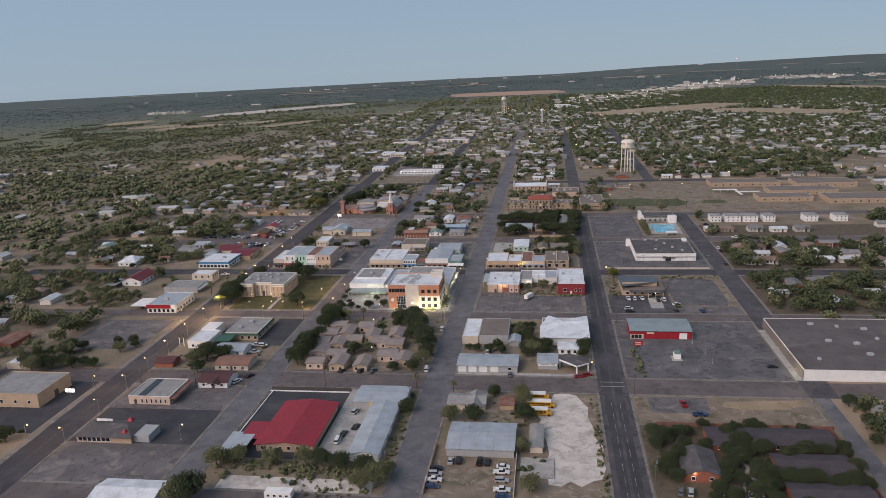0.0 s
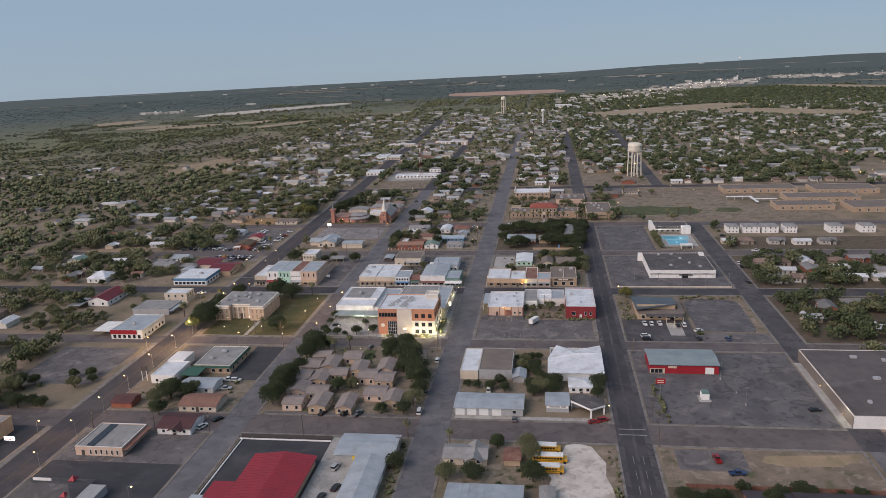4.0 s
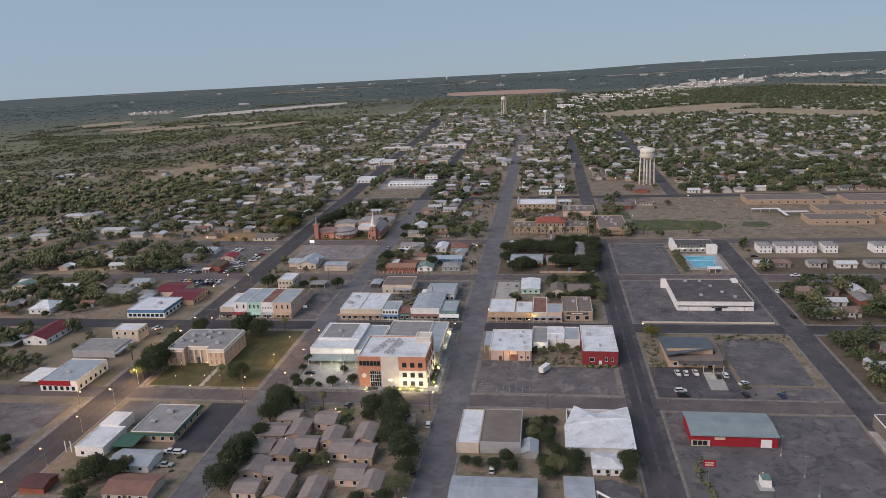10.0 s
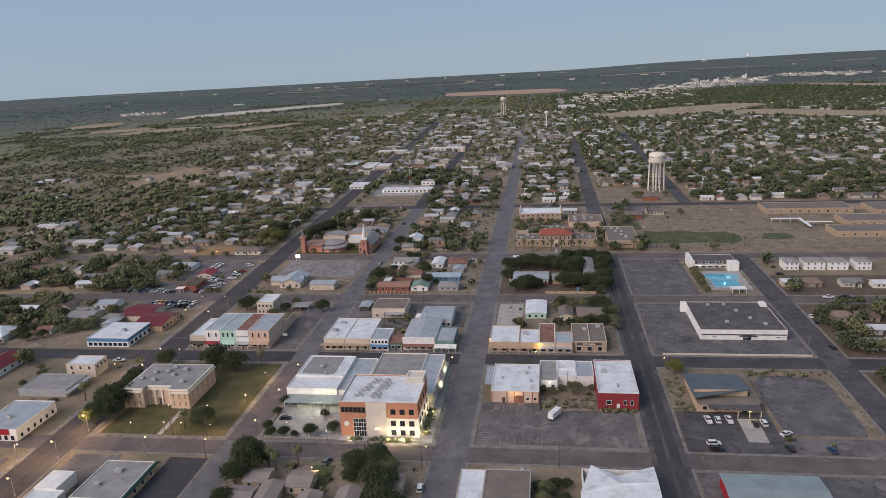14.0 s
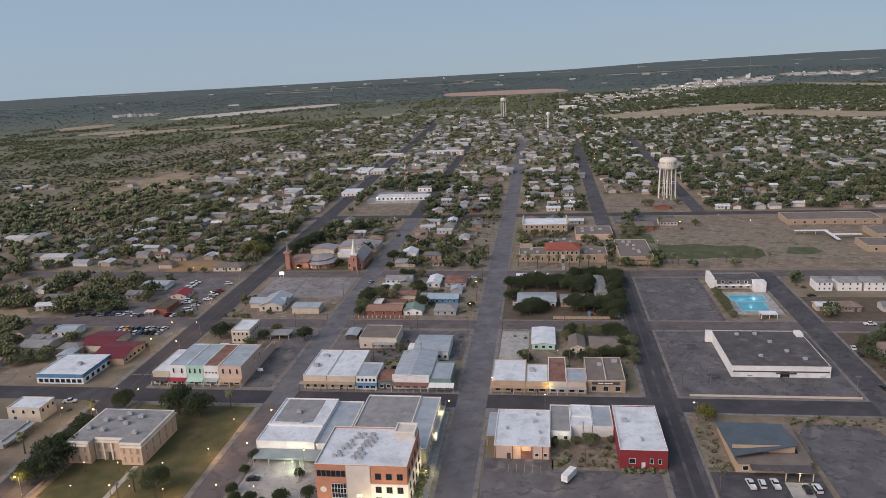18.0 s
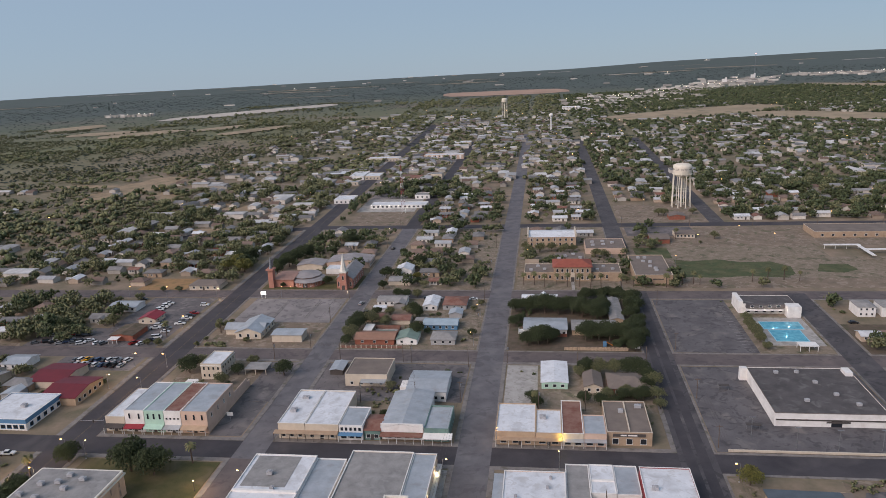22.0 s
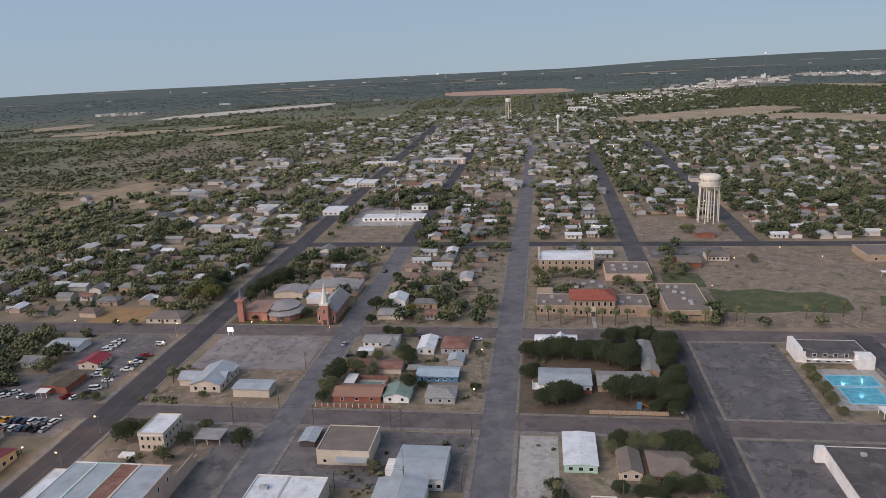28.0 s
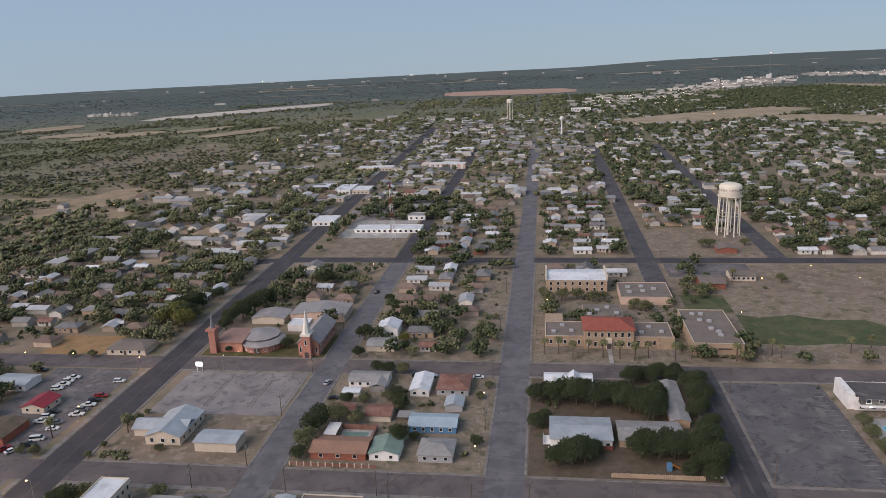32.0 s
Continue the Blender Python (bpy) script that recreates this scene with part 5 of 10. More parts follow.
windows(b, (-143.5, -121, -141, -132), "S", 7, 0.7, 1.5, 1.7, 1.6, 13), windows(b, (-143.5, -121, -141, -132), "W", 4, 0.7, 1.3, 1.7)
b, q = hall("office", -140.5, -122, -116.5, -103, 3.9, M_PEACH, M_ROOF_G, "peach office with a sloped red tile edge", "office", 0.4, M_WHITE)
part("tile_edge", Geo().prism([(-122, -116.6), (-119.8, -116.6), (-119.8, -103), (-122, -103)], 2.9, 3.15), M_RUST, b)
part("roof_glazing", Geo().box(-136.5, -133.5, -115.8, -103.6, 3.65, 3.9), M_GLASS, b)
windows(b, q, "S", 6, 0.7, 0.7, 1.8, 6, 16.5), windows(b, (-140.5, -121.9, -116.5, -103), "E", 5, 0.8, 1.2, 1.7), door(b, q, "S", 3)
b, q = shed("house", -117.5, -104, -103.6, -94.5, 3, 1.7, "u", M_WHITE, M_OLD_RED, "white house with a dark maroon roof", "house")
part("porch", Geo().gable(-112.5, -106.5, -105.6, -100, 2.9, 4.2, "v"), M_OLD_RED, b)
windows(b, q, "S", 3, 1, 1.1, 1.1), door(b, q, "S", 7)
b, q = shed("house", -118, -102, -89.5, -81, 3, 1.5, "u", M_CREAM, M_TERRA, "cream house with a faded terracotta roof", "house")
windows(b, q, "S", 4, 1, 1.1, 1.1), door(b, q, "S", 8)
b, q = shed("house", -126, -111, -76.8, -69, 2.9, 1.2, "u", M_WHITE, M_METAL, "white house with a pale metal roof", "house")
windows(b, q, "S", 3, 1, 1.1, 1.1)
b, q = shed("hut", -152 + 3, -140, -88, -82, 2.6, 1.2, "u", M_BRICK, M_OLD_RED, "low brick hut with a dull brown roof", "hut")
b, q = hall("shop", -144, -133, -70, -58, 4.1, M_WHITE, M_ROOF_W, "white block of small shops", "shop", 0.3)
part("upper_step", Geo().box(-144, -136, -58, -50, 0, 4.6), M_WHITE, b)
windows(b, q, "S", 2, 1, 1.2, 1.2)
b, q = hall("bank", -129, -111.8, -61, -44, 4.2, M_TAN, M_ROOF_G, "tan bank with a dark green roof edge", "bank", 0.3, M_WHITE)
M_GREEN = paint("dark_green_metal", (0.05, 0.12, 0.09))
part("roof_edge", Geo().ring(-129.6, -111.2, -61.6, -43.4, 3.0, 3.9, 0.6), M_GREEN, b)
part("porch_roof", Geo().box(-131.5, -123, -68, -61.6, 3.0, 3.3), M_GREEN, b)
windows(b, q, "E", 4, 0.8, 1.4, 1.5), windows(b, q, "S", 3, 0.8, 1.4, 1.5, 9, 16)
unit(-121, -49, 3.95, 2.6, 1.8, 1), unit(-124, -55, 3.95, 2.2, 1.4, 0.8)

# between the second street and main street, south end
b, q = shed("metal_store", -70.5, -49, -142.5, -117, 3.3, 1.4, "v", M_TAN, M_METAL_R, "store with a big crimson sheet-metal gable roof", "store", 0.7)
ridges(b, -71.2, -48.3, -142.5, -116.6, 3.3, 4.7, "v", M_METAL_R, 1.3)
windows(b, q, "S", 6, 1, 1.2, 1.2), door(b, q, "S", 3)
canopy(b, -78.6, -70.6, -139.5, -130, 3.4, M_METAL_R, 2, 0.4)
g = thing("carport", -82, -140, 0, "flat grey carport on steel posts", "carport")
part("roof", Geo().box(-82.8, -73.5, -146, -136, 2.9, 3.1), M_METAL, g)
for u in (-82.5, -73.8):
    for v in (-145.6, -136.4):
        part("post", Geo().tube((u, v, 0), (u, v, 2.9), 0.08), M_STEEL, g)
b, q = shed("repair_shop", -42.5, -21.5, -115.5, -104.6, 3.6, 0.9, "u", M_GREY, M_METAL, "grey repair shop with a pale metal roof", "repair shop")
part("yellow_wall", Geo().box(-36, -27, -115.75, -115.5, 0, 3.2), paint("yellow_paint", (0.6, 0.42, 0.05)), b)
b, q = shed("long_shed", -34.5, -23.5, -146, -116, 3.2, 1.3, "v", M_WHITE, M_METAL, "long white shed with a grey gable roof", "shed")
ridges(b, -34.9, -23.1, -146, -116, 3.2, 4.5, "v", M_METAL, 3)
for v in (-141, -134, -127, -121):
    door(b, q, "E", v + 146, 2.6, 2.6, M_METAL, name="roller_door")
b, q = shed("white_hall", -112, -90, -173, -163.5, 4, 1.4, "u", M_WHITE, M_ROOF_W, "white hall with a pale gable roof", "hall")

# right of main street, south end
b, q = shed("warehouse", 0, 24, -141.5, -127, 3.4, 1.3, "u", M_GREY, M_METAL, "grey sheet-metal warehouse with a low gable", "warehouse")
ridges(b, -0.4, 24.4, -141.9, -126.6, 3.4, 4.7, "u", M_METAL, 2.4)
b, q = shed("cottage", -4, 11, -114.5, -107.5, 2.9, 1.6, "u", M_CREAM, M_ROOF_G, "grey-roofed cottage with a gabled porch", "house")
part("cross_gable", Geo().gable(3.5, 10, -116.5, -107, 2.9, 4.8, "v"), M_ROOF_G, b)
windows(b, q, "S", 3, 1, 1.1, 1.2)
b, q = shed("outhouse", 17, 22.5, -114, -108, 2.5, 0.7, "u", M_TAN, M_RUST, "small tan outhouse with a rusty roof", "shed")
b, q = shed("trailer_home", 29.5, 34, -138.5, -126, 2.6, 0.5, "v", M_CREAM, M_ROOF_G, "narrow cream trailer home", "trailer home")
solid("slab", Geo().box(26.5, 38, -151, -141.5, 0, 0.45), M_CONCRETE, "raised concrete slab of a removed building", "slab")
b, q = hall("workshop", 2.2, 16.7, -61.3, -42.5, 4.6, M_GREY, M_ROOF_B, "workshop with a flat brown-grey roof", "workshop", 0.25)
b, q = hall("workshop", -5.9, 2, -61.6, -42.5, 4.2, M_CREAM, M_ROOF_W, "narrow workshop with a stained white roof", "workshop", 0.25)
b, q = shed("hut", 17.2, 22.5, -63.5, -57, 2.5, 1.2, "v", M_GREY, M_METAL, "small grey hut beside a workshop", "shed")
b = thing("white_roofed_store", 44, -51, 0, "store under a wide folded white metal roof", "store")
keep((32, 56, -62, -40))
part("wall", Geo().ring(33, 55.4, -61.5, -40.5, -0.2, 4.2, 0.3), M_WHITE, b)
r = Geo()
r.poly((32, -62.2, 4.3), (56, -62.2, 4.3), (56, -47, 5.6), (32, -52, 5.2)).poly((32, -52, 5.2), (44, -49, 6.4), (36, -39.6, 5.0)).poly((56, -47, 5.6), (55.9, -39.5, 5.0), (44, -44.2, 5.0), (44, -49, 6.4)).poly((44, -49, 6.4), (44, -44.2, 5.0), (36, -39.6, 5.0)).poly((32, -52, 5.2), (56, -47, 5.6), (44, -49, 6.4)).poly((36, -39.6, 5), (44, -44.2, 5), (55.9, -39.5, 5), (56, -62.2, 4.1), (32, -62.2, 4.1), (32, -52, 5))
part("roof", r, M_ROOF_W, b, "folded white sheet roof")
windows(b, (33, 55.4, -61.5, -40.5), "E", 4, 1.2, 1.4, 1.3)
b, q = shed("garage_row", -4.5, 22.4, -86.6, -77, 3.5, 0.9, "u", M_GREY, M_METAL, "row of garages with white roller doors", "garage")
for s in (2.2, 6.8, 11.6, 16.6):
    door(b, q, "S", s, 3.4, 2.9, M_FRAME_W, name="roller_door")
windows(b, q, "S", 1, 1.2, 1.4, 1.2, 23.5, 23.5)
ridges(b, -4.9, 22.8, -87, -76.6, 3.5, 4.4, "u", M_METAL, 2.2)
b, q = shed("kiosk", 31.3, 40.2, -83.4, -75.3, 3.4, 0.5, "u", M_GREY, M_METAL, "grey box-shaped store with a pale sign wall", "store")
part("sign_panel", Geo().box(31.5, 40, -83.6, -83.4, 1.9, 3.4), M_WHITE, b, "pale wall panel")
part("lettering", Geo().box(32.6, 36.6, -83.66, -83.6, 2.3, 2.9).box(37.2, 39, -83.66, -83.6, 2.3, 2.9), M_GREY, b)
b, q = shed("cottage", 40.8, 50.2, -70.2, -63, 3, 1.2, "u", M_WHITE, M_ROOF_W, "white cottage with a pale roof", "house", hipped=True)
windows(b, q, "S", 3, 0.9, 1.2, 1.3), door(b, q, "S", 5)
g = thing("filling_station", 47, -82, 0, "old filling station with a flat angled canopy on white posts", "filling station")
keep((40, 54, -87, -76))
part("canopy", Geo().prism([(41, -81.5), (48.5, -87), (54, -84), (54, -80), (46, -76.5), (41, -77.5)], 3.7, 4.1), M_ROOF_D, g, "dark flat canopy with a white edge")
part("canopy_edge", Geo().prism([(48.5, -87.1), (54.1, -84.1), (54.1, -83.9), (48.5, -86.8)], 3.5, 4.15).prism([(40.9, -81.6), (48.5, -87.1), (48.5, -86.8), (41, -81.3)], 3.5, 4.15), M_WHITE, g)
for u, v in ((48.5, -86.5), (53.6, -83.9), (41.3, -81.2)):
    part("post", Geo().box(u - 0.3, u + 0.3, v - 0.3, v + 0.3, 0, 3.7), M_WHITE, g)
part("shop", Geo().box(42, 49, -80, -76.8, 0, 3.6), M_GREY, g)

# the red store and the big flat-roofed store
b, q = shed("red_store", 76, 105, -54, -41, 4.3, 0.9, "u", M_RED, M_METAL_D, "bright red sheet-metal store with a grey-green roof", "store", 0.3)
part("roof_sheet", Geo().gable(75.6, 105.4, -54.4, -40.6, 4.36, 5.26, "u", 0.05), shader("grey_green_roof_sheet", (0.28, 0.33, 0.33), (0.22, 0.26, 0.27), size=6, rough=0.5, metal=0.2, bump=0.08), b)
part("pale_wall", Geo().box(76, 82.3, -54.16, -54, 0, 2.4), M_CREAM, b)
part("roller_door", Geo().box(99.3, 102.9, -54.14, -54, 0, 3.2), M_WHITE, b)
part("wall_sign", Geo().box(83.8, 87.3, -54.14, -54, 2.7, 3.7), M_PEACH, b)
windows(b, (76, 105, -54.16, -41), "S", 3, 0.5, 1.3, 1.6, 1.2, 4.6, frame_mat=M_FRAME_D)
part("trim", Geo().box(76, 105, -54.2, -54, 4.0, 4.4), M_METAL_D, b)
b, q = hall("big_store", 142.5, 225, -88.5, -41, 5.5, M_WHITE, M_ROOF_V, "huge store with a flat dark roof and white front", "store", 0.5, M_ROOF_B)
for i in range(3):
    for j in range(5):
        unit(152 + j * 14 + 2 * i + 3 * ((i * 7 + j * 3) % 4), -80 + i * 14 + 2.3 * ((i + j * 5) % 3), 5.0, 2.6 if (i + j) % 3 else 1.4, 1.5, 0.9)
part("side_wall", Geo().box(142.3, 142.5, -88.4, -41.1, 0, 4.8), M_ROOF_B, b, "dull brown side cladding")
part("side_walk", Geo().box(139.4, 142.3, -88.5, -44, 0, 0.3), M_CONCRETE, b)

# the supermarket, the clinic and the pool house
b, q = hall("supermarket", 94, 132.8, 52.3, 82.5, 5.4, M_WHITE, M_ROOF_D, "large white supermarket with a dark flat roof", "supermarket", 0.5, M_ROOF_B)
part("shadow_band", Geo().box(94.4, 132.4, 52.16, 52.3, 2.5, 3.0), M_FRAME_D, b)
part("sign", Geo().box(111.5, 119.5, 52.08, 52.16, 1.7, 2.4), M_FRAME_D, b, "dark lettering bars over the entrance")
door(b, q, "S", 21, 3.4, 2.6, M_GLASS)
part("side_block", Geo().box(91.2, 94, 81, 82.5, 0, 5.6), M_WHITE, b)
part("roof_house", Geo().box(129.4, 132.2, 77, 81, 5.0, 6.6), M_WHITE, b)
for u, v in ((104, 78.5), (112, 79), (108, 60), (120, 64), (116, 72), (125, 58)):
    unit(u, v, 4.94, 1.6, 1.2, 0.9)
b = thing("clinic", 89, 5, 0, "low tan clinic under a steep slate-blue shed roof", "clinic")
keep((77, 103, -7, 19))
part("wall", Geo().ring(78.5, 101, -3, 17.5, -0.2, 3.4, 0.3).box(78.8, 98.6, 2.4, 2.7, 3.4, 6), M_TAN, b)
r = Geo()
r.v += [(77.6, 17.6, 3.6), (99.4, 17.2, 3.6), (99, 2.2, 6.6), (78, -1.8, 5.2), (77.6, 17.6, 3.3), (99.4, 17.2, 3.3), (99, 2.2, 6.2), (78, -1.8, 4.8)]
r.f += [(3, 2, 1, 0), (4, 5, 6, 7), (7, 6, 2, 3), (6, 5, 1, 2), (5, 4, 0, 1), (4, 7, 3, 0)]
part("roof", r, M_METAL_D, b, "slate-blue sheet roof")
part("flat_roof", Geo().box(79, 101.4, -3.2, 2, 3.2, 3.6).box(99.6, 102.4, -2, 17, 3.2, 3.7), M_ROOF_B, b)
part("porch", Geo().box(82.5, 92, -5.6, -3.2, 2.9, 3.2).box(92.2, 101, -6.6, -3.2, 3.1, 3.4), M_ROOF_D, b)
for u in (92.5, 96.6, 100.7):
    part("porch_post", Geo().box(u - 0.12, u + 0.12, -6.5, -6.26, 0, 3.1), M_CREAM, b)
windows(b, (78.5, 101, -3, 17), "S", 5, 0.8, 1.6, 1.5), door(b, (78.5, 101, -3, 17), "S", 17.5, 1.6, 2.3, M_GLASS)
b, q = hall("pool_house", 112, 137, 141, 151, 5.6, M_WHITE, M_ROOF_D, "white two-storey pool house with a dark roof", "pool house", 0.4, M_ROOF_D)
part("end_block", Geo().box(131.5, 138, 136.5, 141, 0, 5.8), M_WHITE, b)
part("end_block", Geo().box(109.8, 111.95, 141.5, 152, 0, 6.6), M_WHITE, b)
part("balcony", Geo().box(113, 131, 138.6, 141, 2.7, 2.95), M_WHITE, b)
part("mansard", Geo().prism([(113, 139.6), (131.4, 139.6), (131.4, 141), (113, 141)], 3.6, 5.7), M_ROOF_D, b)
windows(b, (113, 131, 139.6, 150), "S", 4, 4.0, 1.5, 1.3), windows(b, (112, 137, 141, 151), "S", 5, 0.7, 1.6, 1.7, 2.5, 18)

# pool, fence and white hall
M_WATER = shader("pool_water", (0.05, 0.26, 0.36), (0.13, 0.42, 0.52), size=2.5, fine=0.6, rough=0.08, bump=0.1)
M_TILE = paint("pool_tile", (0.25, 0.55, 0.7))
solid("pool_deck", Geo().box(112.5, 137.5, 109, 136, 0, 0.3), M_CONCRETE, "pale concrete pool deck", "deck", kind="structure")
g = thing("swimming_pool", 125, 122, 0.3, "lit turquoise swimming pool in a concrete deck", "swimming pool")
part("rim", Geo().ring(116, 134.5, 124, 131.5, 0.28, 0.45, 0.4).ring(117.5, 132, 112.5, 123.4, 0.28, 0.45, 0.4), M_TILE, g)
part("water", Geo().box(116.4, 134.1, 124.4, 131.1, 0.28, 0.4).box(117.9, 131.6, 112.9, 123, 0.28, 0.4), M_WATER, g, "turquoise water")
g = thing("pool_shelter", 128, 105, 0, "small open shelter beside the pool", "shelter")
part("roof", Geo().box(124, 132, 104, 108, 2.6, 2.8), M_WHITE, g)
for u in (124.3, 128, 131.7):
    for v in (104.3, 107.7):
        part("post", Geo().box(u - 0.1, u + 0.1, v - 0.1, v + 0.1, 0, 2.6), M_WHITE, g)
b, q = shed("metal_hall", 3, 23.4, 115.5, 127, 4.0, 1.1, "u", M_WHITE, M_METAL, "white sheet-metal hall with a blue-grey roof", "hall")
ridges(b, 2.6, 23.8, 115.1, 127.4, 4, 5.1, "u", M_METAL, 1.7)
part("brick_base", Geo().box(18.4, 23.5, 115.2, 115.5, 0, 1.6), M_BRICK, b)
door(b, q, "S", 14, 2.2, 2.6), windows(b, q, "S", 2, 1.6, 1.2, 1.0, 16.5, 19)
part("stair", Geo().box(0.4, 3, 115.5, 120, 1.4, 1.6).box(0.4, 0.55, 115.5, 120, 1.6, 2.6).box(2.2, 3, 113.6, 115.5, 0.6, 0.8), M_FRAME_W, b)
b, q = shed("bungalow", 26, 47, 117, 127, 3, 1.2, "u", M_TAN, M_ROOF_G, "low grey-roofed bungalow under dark trees", "house")
b, q = shed("bungalow", 45, 51.5, 128, 152, 3, 1.0, "v", M_TAN, M_ROOF_G, "long grey-roofed bungalow under dark trees", "house")
b, q = shed("house", 1, 19.5, 150.6, 156, 3.4, 1.0, "u", M_WHITE, M_ROOF_W, "white mission-style house with a peaked gable front", "house")
part("cross_wing", Geo().box(9.4, 15.4, 149.2, 150.6, 0, 3.6), M_WHITE, b)
part("cross_roof", Geo().gable(9, 15.8, 149, 154, 3.6, 6.4, "v"), M_ROOF_W, b)
part("chimney", Geo().box(4, 5, 150.4, 151, 0, 5.2), M_WHITE, b)
windows(b, (1, 9, 150.6, 156), "S", 2, 1, 1.1, 1.2)
fence = thing("picket_fence", 33, 102.8, 0.15, "weathered wooden board fence along the pavement", "fence")
for i in range(46):
    u = 22 + i * 0.62
    piece("board", ("fenceboard", i % 3), lambda: raw_mesh("board", *(lambda v, f: (raw_box(v, f, -0.27, 0.27, -0.03, 0.03, 0, 1.5 + 0.1 * (i % 3)), (v, f))[1])([], []), M_TAN), fence, u, 102.8, 0.15, TURN_U)
g = thing("playground_slide", 41, 107, 0, "blue and orange playground slide under trees", "slide")
part("tower", Geo().box(39.5, 41, 106.5, 108, 0, 2.2), M_BLUE, g)
part("chute", Geo().poly((41, 107, 2.0), (41, 107.8, 2.0), (44, 107.8, 0.3), (44, 107, 0.3)).poly((41, 107, 1.9), (44, 107, 0.2), (44, 107.8, 0.2), (41, 107.8, 1.9)), paint("orange_plastic", (0.7, 0.25, 0.04)), g)

# school
b, q = hall("school", 1.2, 57.5, 183, 197, 5.2, M_BRICK_T, M_ROOF_B, "buff brick school with flat wings and a red hipped centre", "school", 0.5, M_CREAM)
part("centre_block", Geo().box(18.4, 40, 181.6, 193.5, 0, 9.4), M_BRICK_T, b)
part("tile_roof", Geo().hip(17.6, 40.8, 180.8, 194.3, 9.4, 12.2), shader("red_clay_tiles", (0.3, 0.09, 0.06), (0.24, 0.07, 0.05), size=3, fine=0.3, rough=0.8, bump=0.4), b, "red clay tile roof")
part("end_pavilion", Geo().box(50.4, 57.6, 181.4, 183, 0, 5.6), M_BRICK_T, b)
part("rear_wing", Geo().box(1, 9.5, 197, 205, 0, 5.2), M_BRICK_T, b)
part("assembly_wing", Geo().box(19.5, 38, 197, 214, 0, 6), M_BRICK_T, b)
part("rear_roof", Geo().box(19.8, 37.7, 194.4, 213.7, 6, 6.12), M_ROOF_B, b)
for z in (1.2, 5.8):
    windows(b, (18.4, 40, 181.6, 193), "S", 7, z, 1.1, 2.0)
windows(b, q, "S", 5, 1.3, 1.1, 1.9, 2.5, 15), windows(b, q, "S", 3, 1.3, 1.1, 1.9, 41, 48)
part("entrance", Geo().box(28, 30.6, 181.0, 181.6, 0, 5.2), M_CREAM, b)
door(b, (18.4, 40, 181, 193), "S", 10.9, 1.8, 2.6)
for u, v in ((5, 187), (9, 193), (13, 188), (44, 187), (48, 192), (53, 188)):
    unit(u, v, 4.7, 2.0, 1.6, 0.9)
for u, v in ((22, 202), (26, 206), (31, 209), (35, 203)):
    unit(u, v, 6.12, 2.2, 1.6, 1.0)
lot("school_path", 28.4, 30.2, 169.4, 180.9, M_CONCRETE, "narrow concrete school path", 0.06)
b, q = hall("gymnasium", 64.5, 85.4, 177, 209, 6, M_BRICK_T, M_ROOF_B, "buff brick gymnasium with a wide flat roof", "gymnasium", 0.5, M_CREAM)
part("lettering", Geo().box(69.5, 73.6, 176.9, 177, 3.0, 3.6).box(74.4, 80.4, 176.9, 177, 3.0, 3.6), M_FRAME_D, b)
for u, v in ((70, 204), (74, 204), (72, 198), (76, 197), (75, 190), (77.5, 184), (77.5, 187)):
    unit(u, v, 5.5, 2, 1.6, 1.0)
b, q = shed("old_school", 1.5, 34.5, 240.4, 256, 7.6, 1.6, "u", M_BRICK_T, M_ROOF_W, "old buff brick school with a pale roof and raised gables", "school", 0.1)
for u in (1.2, 33.8):
    part("parapet", Geo().box(u, u + 1.0, 240.2, 256.2, 7.6, 10), M_CREAM, b)
for z in (1.2, 4.6):
    windows(b, q, "S", 8, z, 1.2, 1.8)
b, q = hall("classroom_block", 40, 66, 226, 245, 4.4, M_PEACH, M_ROOF_B, "low pinkish classroom block with roof units", "school", 0.4)
for u, v in ((45, 232), (45, 238), (52, 233), (52, 239), (58, 236)):
    unit(u, v, 4.0, 2.4, 1.6, 1.0)
b, q = shed("classroom", 85, 98, 246, 258, 3.4, 1.3, "u", M_BRICK, M_ROOF_B, "low red brick classroom with a brown roof", "school")
b, q = shed("classroom", 104, 117.5, 257, 266, 3.2, 1.4, "u", M_CREAM, M_ROOF_B, "low cream classroom with a brown roof", "school")
windows(b, q, "S", 5, 1, 1.2, 1.3)
lot("lot_school_yard", 72, 120, 262, 282.5, M_LOT, "worn grey school lot", 0.04)
lot("lawn", 72, 94, 218, 238, M_PLAY, "small green school lawn", 0.05)

# church
M_BRICK_P = shader("pink_brick", (0.42, 0.2, 0.15), (0.34, 0.16, 0.12), size=2, fine=0.15, rough=0.9, bump=0.25)
b = thing("church", -133, 180, 0, "modern pink brick church with curved grey roofs and a slim spire", "church")
keep((-155, -118, 171, 195))


def arc(cu, cv, r, a0, a1, n=18):
    around = [swing(r, radians(a0 + (a1 - a0) * i / n)) for i in range(n + 1)]
    return [(cu + a, cv + b_) for a, b_ in around]


part("wall", Geo().prism(arc(-129.5, 179, 9.6, 0, 360, 12)[:-1], -0.2, 3.6).box(-148.4, -136.5, 173, 186, -0.2, 5.2), M_BRICK_P, b)
part("upper_wall", Geo().prism(arc(-131.3, 181, 8.2, 15, 375, 10)[:-1], 3.6, 5.3), M_BRICK_P, b)


